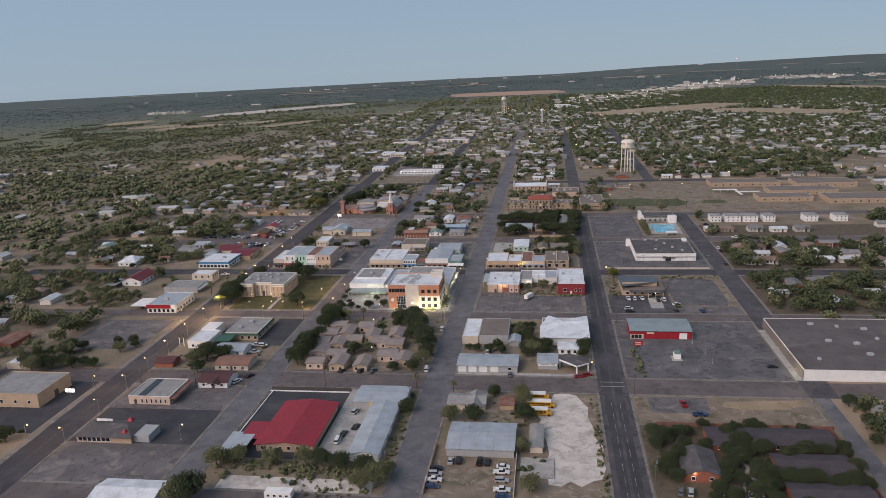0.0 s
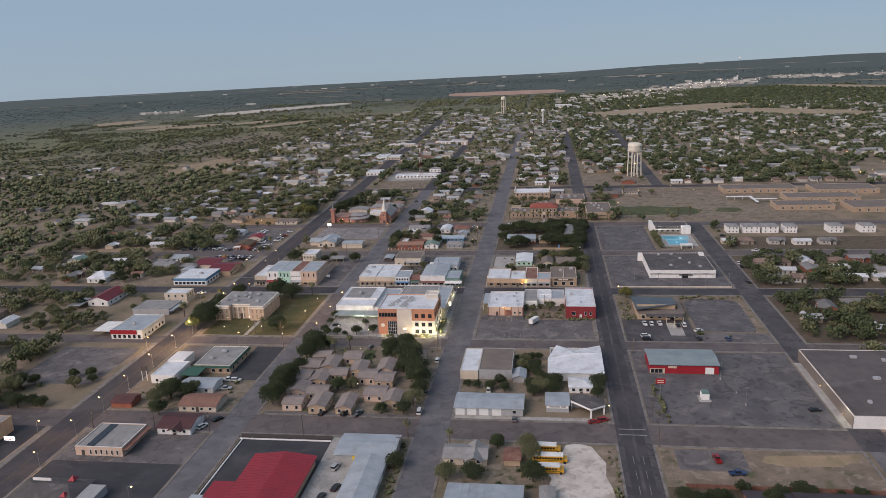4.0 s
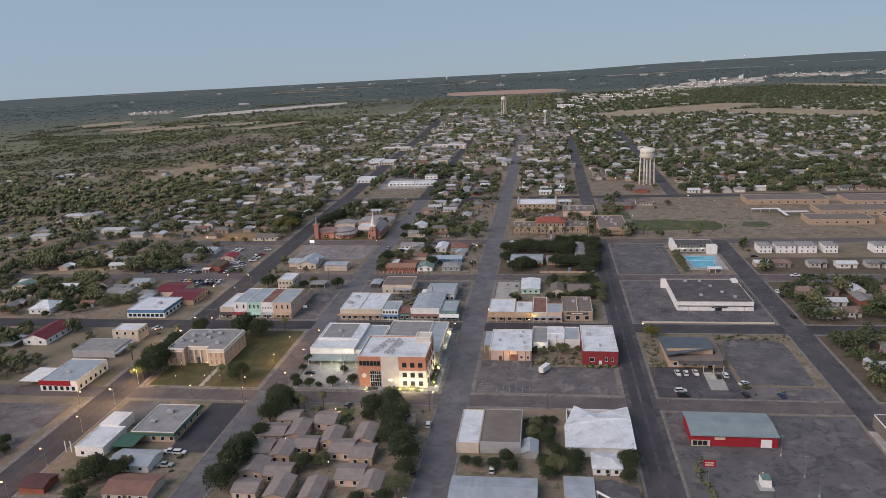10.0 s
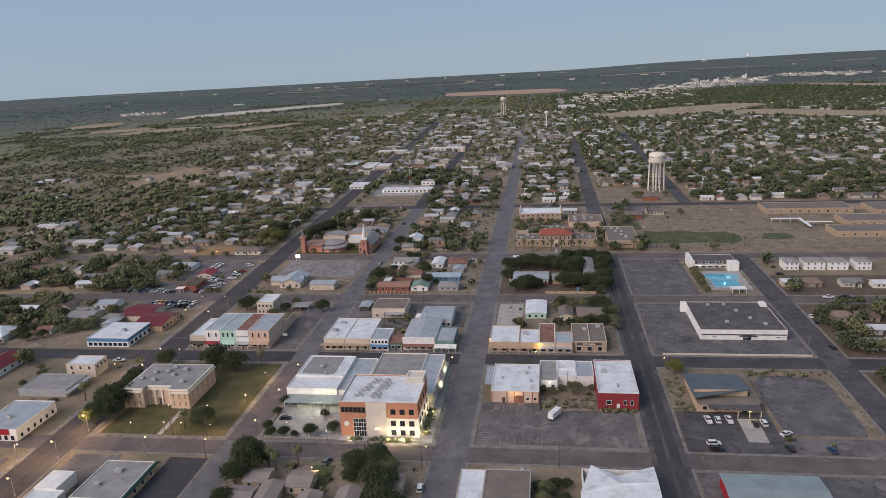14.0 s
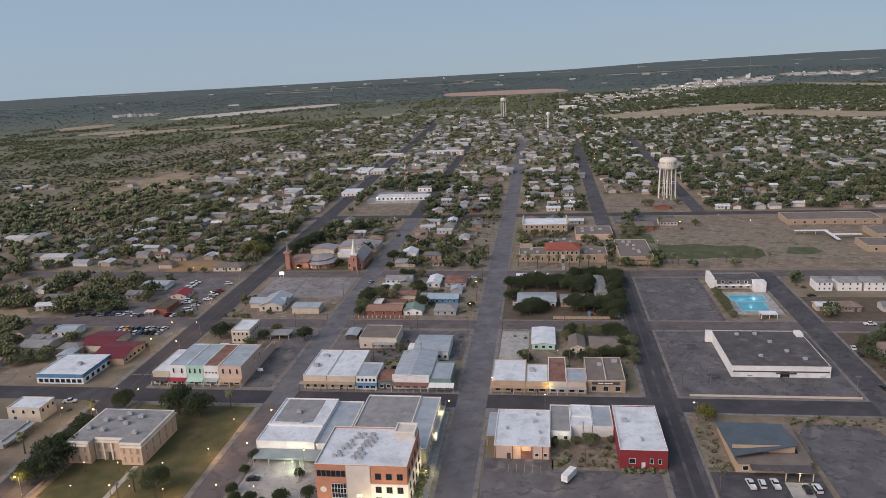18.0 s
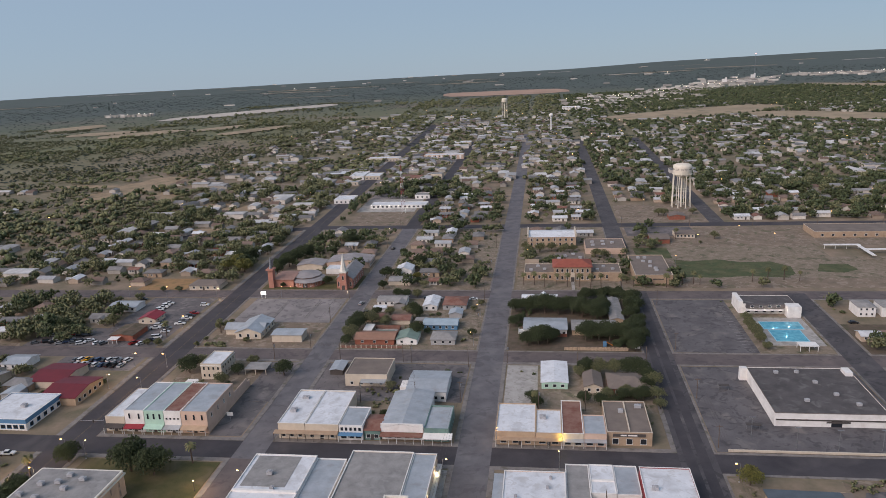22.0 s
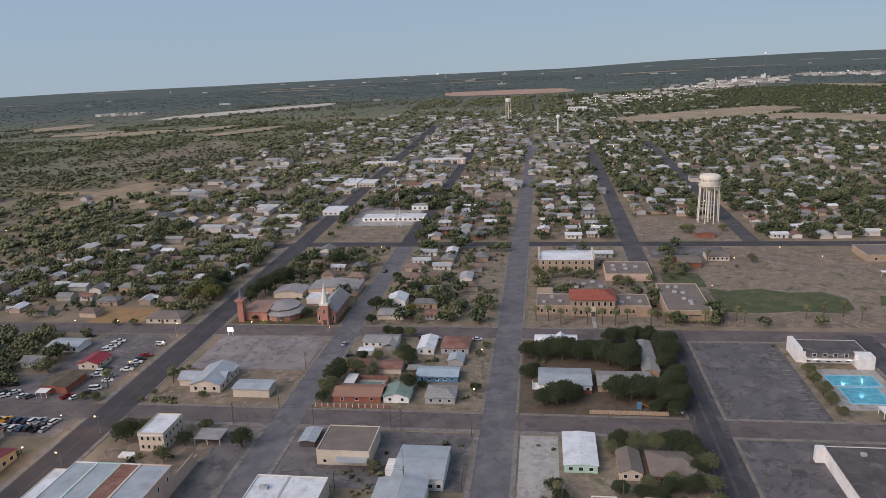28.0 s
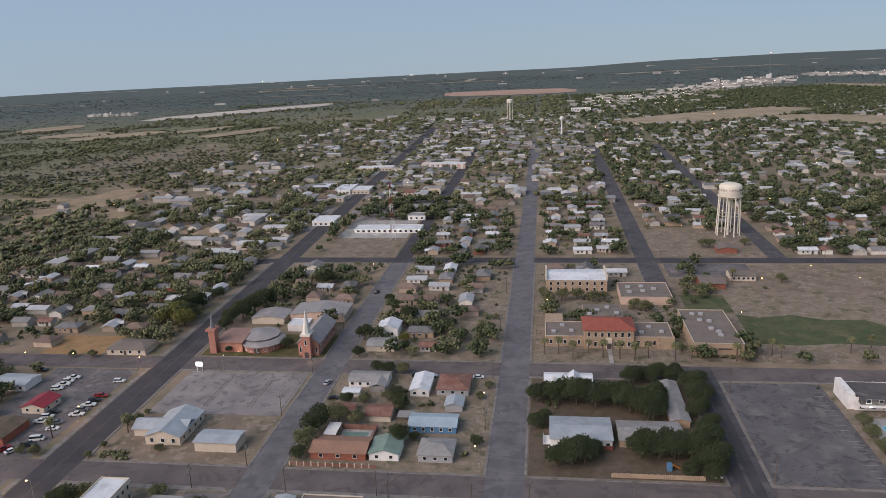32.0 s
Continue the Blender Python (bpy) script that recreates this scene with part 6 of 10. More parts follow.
def cone_roof(name, cu, cv, r, top_r, a0, n, z0, z1, mat):
    """A many-sided roof slab that rises from its eaves to a smaller top."""
    g = Geo()
    low, high = arc(cu, cv, r, a0, a0 + 360, n)[:-1], arc(cu, cv, top_r, a0, a0 + 360, n)[:-1]
    g.v += [(u, v, z0 - 0.25) for u, v in low] + [(u, v, z0) for u, v in low] + [(u, v, z1) for u, v in high]
    for i in range(n):
        j = (i + 1) % n
        g.f += [(i, j, n + j, n + i), (n + i, n + j, 2 * n + j, 2 * n + i)]
    g.f += [tuple(range(n - 1, -1, -1)), tuple(range(2 * n, 3 * n))]
    part(name, g, mat, b)


M_CHURCH_ROOF = shader("grey_church_sheet", (0.31, 0.285, 0.28), (0.24, 0.222, 0.22), size=4, fine=0.4, rough=0.65, bump=0.12, stain=((0.2, 0.17, 0.16), 3, 0.4))
cone_roof("low_roof", -129.5, 179, 10.8, 8.6, 0, 12, 3.5, 4.5, M_CHURCH_ROOF)
cone_roof("dome_roof", -131.3, 181, 9.2, 1.2, 15, 10, 5.3, 6.9, M_CHURCH_ROOF)
part("wing_roof", Geo().gable(-149, -136, 172.4, 186.6, 5.2, 6.3, "u"), shader("terracotta_roof", (0.33, 0.2, 0.16), (0.26, 0.16, 0.13), size=4, rough=0.8), b)
part("bell_tower", Geo().box(-151.2, -148.2, 171.3, 174.2, 0, 11.6), M_BRICK_P, b)
part("tower_cap", Geo().box(-151.9, -147.5, 170.6, 174.9, 11.6, 12.6), M_BRICK_P, b)
part("spire", Geo().tube((-149.7, 172.7, 12.6), (-149.7, 172.7, 20.2), 1.0, 0.05, 8), M_STEEL, b)
door(b, (-133, -125, 171.7, 190), "S", 4, 2.4, 2.4)
for a in range(210, 331, 20):
    u, v = (c_ + d_ for c_, d_ in zip((-129.5, 179), swing(9.5, radians(a))))
    piece("window", ("frame", 1.0, 2.0, M_FRAME_W.name, 0), lambda: frame_mesh(1.0, 2.0, M_FRAME_W), b, u, v, 0.9, radians(a + 90))
b = thing("old_church", -104, 180, 0, "old pink brick church with a tall white spire, floodlit", "church")
keep((-111, -97, 168, 195))
part("wall", Geo().ring(-109, -99.5, 171, 192, -0.2, 6.2, 0.4), M_BRICK_P, b)
part("gable", Geo().prism([(-109, 171), (-99.5, 171), (-104.25, 171.02)], 6.2, 6.3), M_BRICK_P, b)
part("roof", Geo().gable(-109.8, -98.7, 170.8, 192.5, 6.2, 10.6, "v"), M_CHURCH_ROOF, b)
g = Geo()
g.v += [(-109, 171, 6.2), (-99.5, 171, 6.2), (-104.25, 171, 10.4), (-109, 171.4, 6.2), (-99.5, 171.4, 6.2), (-104.25, 171.4, 10.4)]
g.f += [(0, 1, 2), (5, 4, 3), (0, 2, 5, 3), (1, 4, 5, 2)]
part("front_gable", g, M_BRICK_P, b)
part("steeple", Geo().box(-106.2, -102.3, 168.6, 172.6, 0, 11), M_BRICK_P, b)
part("belfry", Geo().box(-106.5, -102, 168.3, 172.9, 11, 12), M_CEILITE, b)
part("spire", Geo().tube((-104.25, 170.6, 12), (-104.25, 170.6, 23), 2.0, 0.06, 8), M_CEILITE, b)
for box in ((-109, -99.5, 171, 192),):
    windows(b, box, "E", 5, 1.6, 0.9, 2.8, frame_mat=M_CEILITE)
    windows(b, box, "S", 2, 1.6, 0.8, 2.6, 1.1, 8.4, frame_mat=M_CEILITE)
window(b, (-106.2, -102.3, 168.6, 172), "S", 1.95, 6.6, 0.9, 2.4, M_CEILITE)
door(b, (-106.2, -102.3, 168.6, 172), "S", 1.95, 1.6, 2.8)
b, q = shed("parish_hall", -127, -99, 203, 216, 4.2, 1.8, "v", M_PEACH, M_CHURCH_ROOF, "parish hall with a wide grey sheet roof", "hall")
windows(b, q, "E", 5, 1.2, 1.2, 1.4)
b, q = shed("parish_house", -146, -129, 200, 210, 3.4, 1.4, "v", M_CREAM, M_CHURCH_ROOF, "parish house with a grey gable roof", "house")
b, q = hall("parish_office", -124, -114, 193, 200, 3.6, M_WHITE, M_ROOF_W, "low white parish office with a pale roof", "office", 0.25)
b, q = shed("church_hall", -119, -104, 107.7, 114, 4, 0.6, "u", M_CREAM, M_METAL, "long cream church hall with a pale metal roof", "hall")
b, q = shed("clubhouse", -139, -126, 110.3, 125, 3.6, 2.6, "v", M_CREAM, M_METAL, "cream clubhouse with steep grey roofs", "hall")
part("cross_gable", Geo().gable(-147, -126, 114, 121, 3.2, 5.4, "u"), M_METAL, b)
part("side_wall", Geo().box(-146.4, -139, 114.5, 120.5, 0, 3.2), M_CREAM, b)
windows(b, q, "S", 3, 1.1, 1.2, 1.5), windows(b, q, "E", 4, 1.1, 1.1, 1.4)

# houses of the block by the church, one by one
b, q = shed("bungalow", -77, -58, 106, 114, 3, 1.5, "u", M_BRICK, shader("brown_tile_roof", (0.3, 0.17, 0.12), (0.24, 0.14, 0.1), size=3, rough=0.85, bump=0.3), "long brick bungalow with a brown tiled roof", "house")
windows(b, q, "S", 3, 1.1, 1.2, 1.1)
wall_f = thing("garden_wall", -68, 102.8, 0.15, "low wall of pale posts and brown panels", "fence")
for i in range(12):
    part("pillar", Geo().box(-83 + i * 2.45, -82.65 + i * 2.45, 102.7, 103, 0.1, 1.7), M_CREAM, wall_f)
    part("panel", Geo().box(-82.65 + i * 2.45, -80.55 + i * 2.45, 102.8, 102.9, 0.1, 1.3), M_RUST, wall_f)
g = thing("swimming_pool", -66, 119, 0, "small pale green backyard pool", "swimming pool")
part("rim", Geo().ring(-71, -60, 116, 121.5, 0, 0.2, 1.2), M_CONCRETE, g)
part("water", Geo().box(-69.8, -61.2, 117.2, 120.3, 0, 0.12), M_TEAL, g)
solid("garden_wall", Geo().box(-72, -58.5, 122, 122.2, 0, 1.9).box(-58.7, -58.5, 114.4, 122, 0, 1.9), M_RUST, "brown board fence round a pool", "fence")
g = thing("carport", -73.5, 118, 0, "white flat patio roof on posts", "carport")
part("roof", Geo().box(-76, -71.5, 115.2, 122, 2.6, 2.75), M_WHITE, g)
for u in (-75.8, -71.7):
    for v in (115.5, 121.7):
        part("post", Geo().box(u - 0.07, u + 0.07, v - 0.07, v + 0.07, 0, 2.6), M_WHITE, g)
b, q = shed("cottage", -57, -47, 106.5, 114.5, 2.9, 1.6, "v", M_WHITE, shader("green_shingles", (0.2, 0.27, 0.23), (0.15, 0.21, 0.18), size=3, rough=0.9), "white cottage with a green roof and carport", "house")
windows(b, q, "S", 2, 1, 1.1, 1.1)
b, q = shed("cottage", -40.5, -29, 106.5, 114.5, 3, 1.6, "u", M_GREY, M_ROOF_G, "pale grey cottage with a hipped grey roof", "house", hipped=True)
windows(b, q, "S", 3, 1, 1.1, 1.1)
b, q = shed("bungalow", -47, -30, 121, 128, 3, 1.3, "u", M_BLUE, shader("pale_blue_sheet", (0.4, 0.48, 0.53), (0.32, 0.39, 0.44), size=4, rough=0.5, metal=0.2), "dark blue bungalow with a pale blue metal roof", "house")
windows(b, q, "S", 5, 1, 1.0, 1.2)
part("carport", Geo().box(-52.5, -46.4, 126, 130, 2.5, 2.65), M_ROOF_G, b)
b, q = shed("cottage", -36, -29.5, 133.5, 139, 2.7, 1.3, "v", M_GREY, M_METAL, "small grey cottage with a metal roof", "house")
b, q = shed("bungalow", -41, -28.5, 143.5, 154, 3, 1.8, "u", M_GREY, M_RUST, "grey bungalow with a rust-brown hipped roof", "house", hipped=True)
windows(b, q, "S", 3, 1, 1.1, 1.1)
b, q = shed("cottage", -51.5, -44, 142.5, 154, 2.9, 1.3, "v", M_WHITE, M_ROOF_W, "white cottage with a white metal gable roof", "house")
windows(b, q, "S", 2, 1, 1.1, 1.1)
b, q = shed("cottage", -78, -62, 148, 155, 2.9, 1.4, "u", M_WHITE, M_ROOF_G, "white cottage with a grey shingled roof", "house")
part("cross_wing", Geo().box(-68, -62, 144.5, 148, 0, 2.8).gable(-68.4, -61.6, 144, 152, 2.9, 4.2, "v"), M_ROOF_G, b)
windows(b, q, "S", 3, 1, 1.1, 1.1, 1.5, 8)
b, q = shed("cottage", -64.5, -55, 126.5, 133, 2.7, 1.2, "u", M_CREAM, M_RUST, "cream cottage with a brown roof", "house")
b, q = shed("shed", -79, -70, 129, 134, 2.4, 0.7, "u", M_TAN, M_RUST, "low brown garden shed", "shed")
b, q = shed("shed", -78, -71.5, 141, 144, 2.4, 0.4, "u", M_WHITE, M_ROOF_W, "low garden shed with a white roof", "shed")
b, q = shed("cottage", -79, -66, 175.5, 183, 2.9, 1.2, "u", M_CREAM, M_ROOF_G, "cream cottage with a low grey roof", "house")
b, q = shed("house", -78, -68, 188.5, 197, 4.4, 2.4, "v", M_WHITE, M_ROOF_W, "tall white gabled house", "house")
windows(b, q, "S", 2, 1.2, 1.1, 1.4)

# the bungalow court south of city hall
M_SHINGLE = shader("pinkish_grey_shingles", (0.27, 0.225, 0.205), (0.21, 0.175, 0.16), size=3, fine=0.3, rough=0.92, bump=0.35)
COURT = 0
for u, v, w, d, al in ((-73, -47, 8, 6, "u"), (-75, -56, 9, 7, "u"), (-66, -55, 7, 9, "v"), (-76, -65, 9, 7, "u"), (-67, -66, 7, 8, "v"), (-73, -75, 8, 7, "v"), (-64, -76, 9, 6, "u"), (-71, -84, 8, 6, "u"), (-60, -84, 7, 9, "v"), (-58, -48, 8, 7, "u"), (-52, -58, 7, 8, "v"), (-46, -64, 8, 7, "u"), (-49, -84, 6.5, 9, "v"), (-40, -56, 7, 9, "v"), (-38, -66, 8, 7, "u"), (-39, -76, 9, 7, "u"), (-31, -80, 7, 8, "v"), (-28, -48, 8, 6, "u"), (-60, -62, 8, 6, "u")):
    b, q = shed("court_bungalow", u - w / 2, u + w / 2, v - d / 2, v + d / 2, 3.1 + 0.2 * (COURT % 3), 1.2, al, M_PEACH if COURT % 2 else M_TAN, M_SHINGLE, "small tan stucco bungalow with a pinkish shingled roof", "house", 0.4, "bungalow court")
    windows(b, q, "S", 2, 0.9, 1.1, 1.4), windows(b, q, "E", 1, 0.9, 1.0, 1.2)
    door(b, q, "W", d / 2, 1.0, 2.1)
    COURT += 1
lot("lot_court", -82, -20, -89, -88.2 + 0.7, M_LOT, "narrow parking strip of the bungalow court", 0.04)
lot("lawn", -58, -50, -52, -38, M_PLAY, "small watered lawn", 0.05)

# white two-storey flats east of the pool
for u0, u1 in ((164.6, 173), (176, 188), (189.5, 201), (205.4, 214), (236, 246), (258, 268)):
    b, q = shed("apartment_block", u0, u1, 138, 146, 5.4, 1.2, "u", M_WHITE, M_ROOF_G, "plain white two-storey apartment block", "apartment block", 0.3, "apartment blocks", True)
    for z in (0.9, 3.6):
        windows(b, q, "S", 3, z, 0.8, 1.0, frame_mat=M_FRAME_W)
# low school wings far east
for u0, u1, v0, v1 in ((196, 262, 256, 274), (240, 300, 222, 240), (222, 268, 198, 214), (275, 330, 250, 272), (278, 335, 190, 212)):
    b, q = hall("school_wing", u0, u1, v0, v1, 4.4, M_BRICK_T, M_ROOF_B, "long low buff school wing with a flat roof", "school", 0.3, M_CREAM, "school wings")
    windows(b, q, "S", int((u1 - u0) / 7), 1.2, 1.6, 1.4)
g = thing("covered_walk", 205, 230, 0, "white covered walkway on posts", "walkway")
part("roof", Geo().box(192, 214, 232.5, 235, 2.9, 3.1).box(211, 213.5, 214, 232.5, 2.9, 3.1).box(213.5, 232, 224, 226.4, 2.9, 3.1), M_WHITE, g)
for u in (192.4, 199, 206, 213):
    part("post", Geo().box(u - 0.1, u + 0.1, 233.6, 233.8, 0, 2.9), M_WHITE, g)


# ---------------------------------------------------------------- water towers and mast
M_TANK = paint("cream_tank_paint", (0.72, 0.66, 0.55), size=2, stain=((0.5, 0.42, 0.33), 3, 0.3))
M_LETTER = paint("black_lettering", (0.06, 0.05, 0.05))


def legged_tower(u, v, top, r, legs, label, words=""):
    t = thing("water_tower", u, v, 0, label, "water tower")
    zc0, zc1 = top - r * 1.2, top - r * 0.33
    part("tank", Geo().lathe((u, v), [(0.5, zc0 - r * 0.42), (r * 0.45, zc0 - r * 0.38), (r * 0.8, zc0 - r * 0.22), (r, zc0), (r, zc1), (r * 0.93, top - r * 0.17), (r * 0.72, top - r * 0.06), (r * 0.3, top), (0.3, top + 0.05)], 40), M_TANK, t, smooth=True)
    part("walkway", Geo().lathe((u, v), [(r, zc0 - 0.1), (r + 0.7, zc0 - 0.1), (r + 0.7, zc0 + 0.05), (r, zc0 + 0.05)], 32), M_TANK, t)
    part("riser", Geo().tube((u, v, 0), (u, v, zc0 - r * 0.38), r * 0.11, n=14), M_TANK, t)
    part("vent", Geo().tube((u, v, top), (u, v, top + 0.8), 0.25, n=8), M_TANK, t)
    around = [swing(r, math.tau * (i + 0.3) / legs) for i in range(legs)]
    feet = [(u + 1.04 * a, v + 1.04 * b_) for a, b_ in around]
    heads = [(u + 0.94 * a, v + 0.94 * b_) for a, b_ in around]
    mid = (zc0 - r * 0.3) * 0.55
    for i, (f, h) in enumerate(zip(feet, heads)):
        leg = part("leg", Geo().tube((*f, 0), (*h, zc0 + 0.3), r * 0.055, n=8), M_TANK, t)
        part("footing", Geo().box(f[0] - 0.7, f[0] + 0.7, f[1] - 0.7, f[1] + 0.7, -0.1, 0.4), M_CONCRETE, leg)
        j = (i + 1) % legs
        k = mid / zc0
        a = [f[n] + (h[n] - f[n]) * k for n in (0, 1)]
        c = [feet[j][n] + (heads[j][n] - feet[j][n]) * k for n in (0, 1)]
        part("strut", Geo().tube((*a, mid), (*c, mid), 0.16, n=6), M_TANK, t)
        part("brace", Geo().tube((*f, 0.3), (*c, mid), 0.05, n=4).tube((*feet[j], 0.3), (*a, mid), 0.05, n=4), M_STEEL, t)
    if words:
        face = math.atan2(-1.0, -0.42)
        for i, ch in enumerate(words):
            if ch == " ":
                continue
            cu = bpy.data.curves.new("letter", "FONT")
            cu.body, cu.size, cu.extrude, cu.align_x = ch, 2.0, 0.05, "CENTER"
            tmp = bpy.data.objects.new("letter", cu)
            scene.collection.objects.link(tmp)
            me = bpy.data.meshes.new_from_object(tmp.evaluated_get(bpy.context.evaluated_depsgraph_get()))
            bpy.data.objects.remove(tmp)
            me.materials.append(M_LETTER)
            a = face + (i - 7.6) * radians(12.2)
            ob = new("letter", me)
            ob.parent = t
            ob.matrix_basis = Matrix.Translation((math.cos(a) * (r + 0.06), math.sin(a) * (r + 0.06), RISE * ((zc0 + zc1) / 2 + 0.6))) @ Matrix.Rotation(a + math.pi / 2, 4, "Z") @ Matrix.Rotation(math.pi / 2, 4, "X")
    return t


legged_tower(125.8, 337, 38.2, 7.5, 8, "cream water tower on eight legs with black lettering", "CARRIZO SPRINGS")
legged_tower(-61, 964, 41, 5.4, 6, "pale distant water tower on six legs")
t = thing("water_tower", 25, 784, 0, "small white ball-shaped water tower on one stem", "water tower")
part("stem", Geo().lathe((25, 784), [(2.6, 0), (1.5, 4), (1.1, 8), (1.1, 22), (1.6, 24)], 16), M_WHITE, t, smooth=True)
part("tank", Geo().lathe((25, 784), [(0.8, 23.4), (2.6, 24.6), (3.6, 27), (2.6, 29.4), (0.3, 30.4)], 20), M_WHITE, t, smooth=True)
b, q = shed("pump_house", 109, 121, 300.5, 309, 3.2, 1.3, "v", M_BRICK, M_ROOF_B, "small red brick pump house with a dull brown roof", "pump house")
mast = thing("radio_mast", -107, 328, 0, "tall red and white lattice radio mast", "radio mast")
TOPM = 44
for i in range(3):
    a0 = math.tau * i / 3
    for j in range(8):
        z0, z1 = TOPM * j / 8, TOPM * (j + 1) / 8
        k0, k1 = 2.3 * (1 - 0.8 * z0 / TOPM), 2.3 * (1 - 0.8 * z1 / TOPM)
        p0, p1 = (-107 + k0 * math.cos(a0), 328 + k0 * math.sin(a0), z0), (-107 + k1 * math.cos(a0), 328 + k1 * math.sin(a0), z1)
        p2 = (-107 + k1 * math.cos(a0 + math.tau / 3), 328 + k1 * math.sin(a0 + math.tau / 3), z1)
        part("lattice_bay", Geo().tube(p0, p1, 0.11, n=5).tube(p0, p2, 0.06, n=4).tube(p1, p2, 0.06, n=4), M_RED_WALL if j % 2 else M_WHITE, mast)
b, q = hall("service_block", -140, -90, 343, 354, 3.2, M_WHITE, M_ROOF_W, "long white service building under bright lamps", "store", 0.3)
windows(b, q, "S", 12, 0.9, 1.8, 1.5)
b, q = hall("motel_block", -137, -87, 566, 577, 6, M_PEACH, M_ROOF_W, "two-storey pink and white motel", "motel", 0.4)
for z in (0.9, 3.7):
    windows(b, q, "S", 9, z, 1.5, 1.4)
for u in range(-134, -88, 6):
    part("wall_panel", Geo().box(u, u + 2.2, 565.86, 566, 0.2, 5.6), M_WHITE, b)
# stores and lots along the highway, north of the mast
for u0, u1, v0, v1, h, wl_, rf, lb in (
        (-180, -162, 361, 376, 4.2, M_WHITE, M_ROOF_W, "plain white store with a flat pale roof"),
        (-195, -180, 433, 442, 3.6, M_CREAM, M_METAL, "small pale shop with a metal roof"),
        (-198, -182, 458, 482, 4.6, M_WHITE, M_ROOF_W, "white store with a broad white roof"),
        (-181, -164, 459, 476, 4.2, M_CREAM, M_ROOF_W, "pale shop joined to a white store"),
        (-219, -209, 438, 450, 3.4, M_GREY, M_ROOF_G, "grey shop with a flat roof"),
        (-208, -168, 560, 572, 4.4, M_CREAM, M_ROOF_W, "long pale filling station shop, lit"),
        (-115, -90, 665, 680, 5, M_CREAM, M_ROOF_W, "cream store with a lit front"),
        (-107, -95, 455, 465, 6, M_CREAM, M_ROOF_G, "two-storey cream house with a grey roof"),
        (-107, -93, 375, 384, 3.8, M_WHITE, M_ROOF_G, "white cottage with a grey roof")):
    b, q = hall("highway_store", u0, u1, v0, v1, h, wl_, rf, lb, "store", 0.3)
    windows(b, q, "S", max(2, int((u1 - u0) / 4)), 1, 1.5, 1.4)
for u0, u1, v0, v1, rf, lb in ((-110, -95, 398, 412, M_ROOF_G, "low cream house with a grey roof"), (-130, -116, 452, 463, M_RUST, "low house with a rusty brown roof")):
    b, q = shed("house", u0, u1, v0, v1, 3.2, 1.6, "u", M_CREAM, rf, lb, "house")
    windows(b, q, "S", 2, 1, 1.2, 1.2)
g = thing("canopy_roof", -216, 480, 0, "broad pale canopy roof on steel posts", "canopy")
part("roof", Geo().box(-226, -208, 472, 486, 4.2, 4.6), M_ROOF_W, g)
for u in (-225, -209):
    for v in (473, 485):
        part("post", Geo().tube((u, v, 0), (u, v, 4.2), 0.12), M_STEEL, g)
for i in range(11):
    v = 392 + i * 46
    for side, far in ((-1, 30), (1, 24)):
        a = s1(v) + side * 9
        u0, u1 = sorted((a, a + side * far))
        if not any(o[0] - 1 < u1 and u0 < o[1] + 1 and o[2] - 1 < v + 24 and v < o[3] + 1 for o in OCC):
            lot("lot_roadside", u0, u1, v, v + 24 + 3 * (i % 3), M_CONCRETE if i % 2 else M_LOT_PALE, "pale paved roadside lot", 0.035)
for args in (("lot_highway", -150, -90, 376, 440, M_LOT_PALE, "worn grey lots between small stores"), ("lot_highway", -206, -160, 442, 457, M_LOT_PALE, "pale lot before a white store"), ("lot_highway", -212, -160, 540, 559, M_CONCRETE, "pale forecourt of a filling station"), ("dirt_verge", -200, -158, 484, 538, M_DIRT, "dry tan vacant field"), ("lot_highway", -140, -85, 548, 565, M_LOT_PALE, "pale motel forecourt"), ("lot_highway", -184, -156, 344, 360, M_LOT_PALE, "pale lot before a plain store")):
    lot(*args)

# ---------------------------------------------------------------- small houses, built once a kind and copied
for n, (a, b_, v0, v1) in LONG.items():
    OCC.append((a - 4, b_ + 4, v0, v1))
for n, (a, b_, u0, u1) in CROSS.items():
    OCC.append((u0, u1, a - 3, b_ + 3))
OPEN = [(150, 345, 164, 190), (-244, -210, -10, 20), (-4, 66, 169, 184), (66, 92, 185, 226), (92, 160, 184, 218), (-112, -97, -66, -36), (-148, -130, -53, -36), (-84, -33, -146, -102), (-215, -166, -137, -100), (-212, -171, -72, -40), (-214, -173, 84, 157), (-150, -85, 295, 375), (-83, -19, -27, 27), (-149, -98, -25, 26), (160, 285, 104, 160), (150, 345, 187, 284), (-3.3, 55, -25, 0), (70, 139, -89, -35), (70, 105, -26, -3), (104, 137, -17, 21), (70, 139, 37, 91), (74, 105, 102, 157), (106, 139, 102, 157), (-151, -98, 100, 157), (-110, -62, 60, 90), (36, 54, -161, -103), (-148, -97, -161, -102), (-83, -35, -146, -102), (92, 190, 172, 281), (-215, -172, 84, 158), (70, 137, 295, 345), (-145, -98, 295, 345), (-212, -171, -72, -36), (-215, -166, -137, -100), (-150, -98, -25, 26), (-83, -54, -26, 0), (77, 139, -118, -102), (-232, -203, 168, 190), (-5, 24, -161, -142), (-150, -97, 168, 196)]


def is_free(u, v, r, lots=True):
    if abs(u - s1(v)) < 13 + r * 0.7 and v < 900:
        return False
    for a, b_, c, d in OCC:
        if a - r < u < b_ + r and c - r < v < d + r:
            return False
    if lots:
        for a, b_, c, d in OPEN:
            if a < u < b_ and c < v < d:
                return False
    return True


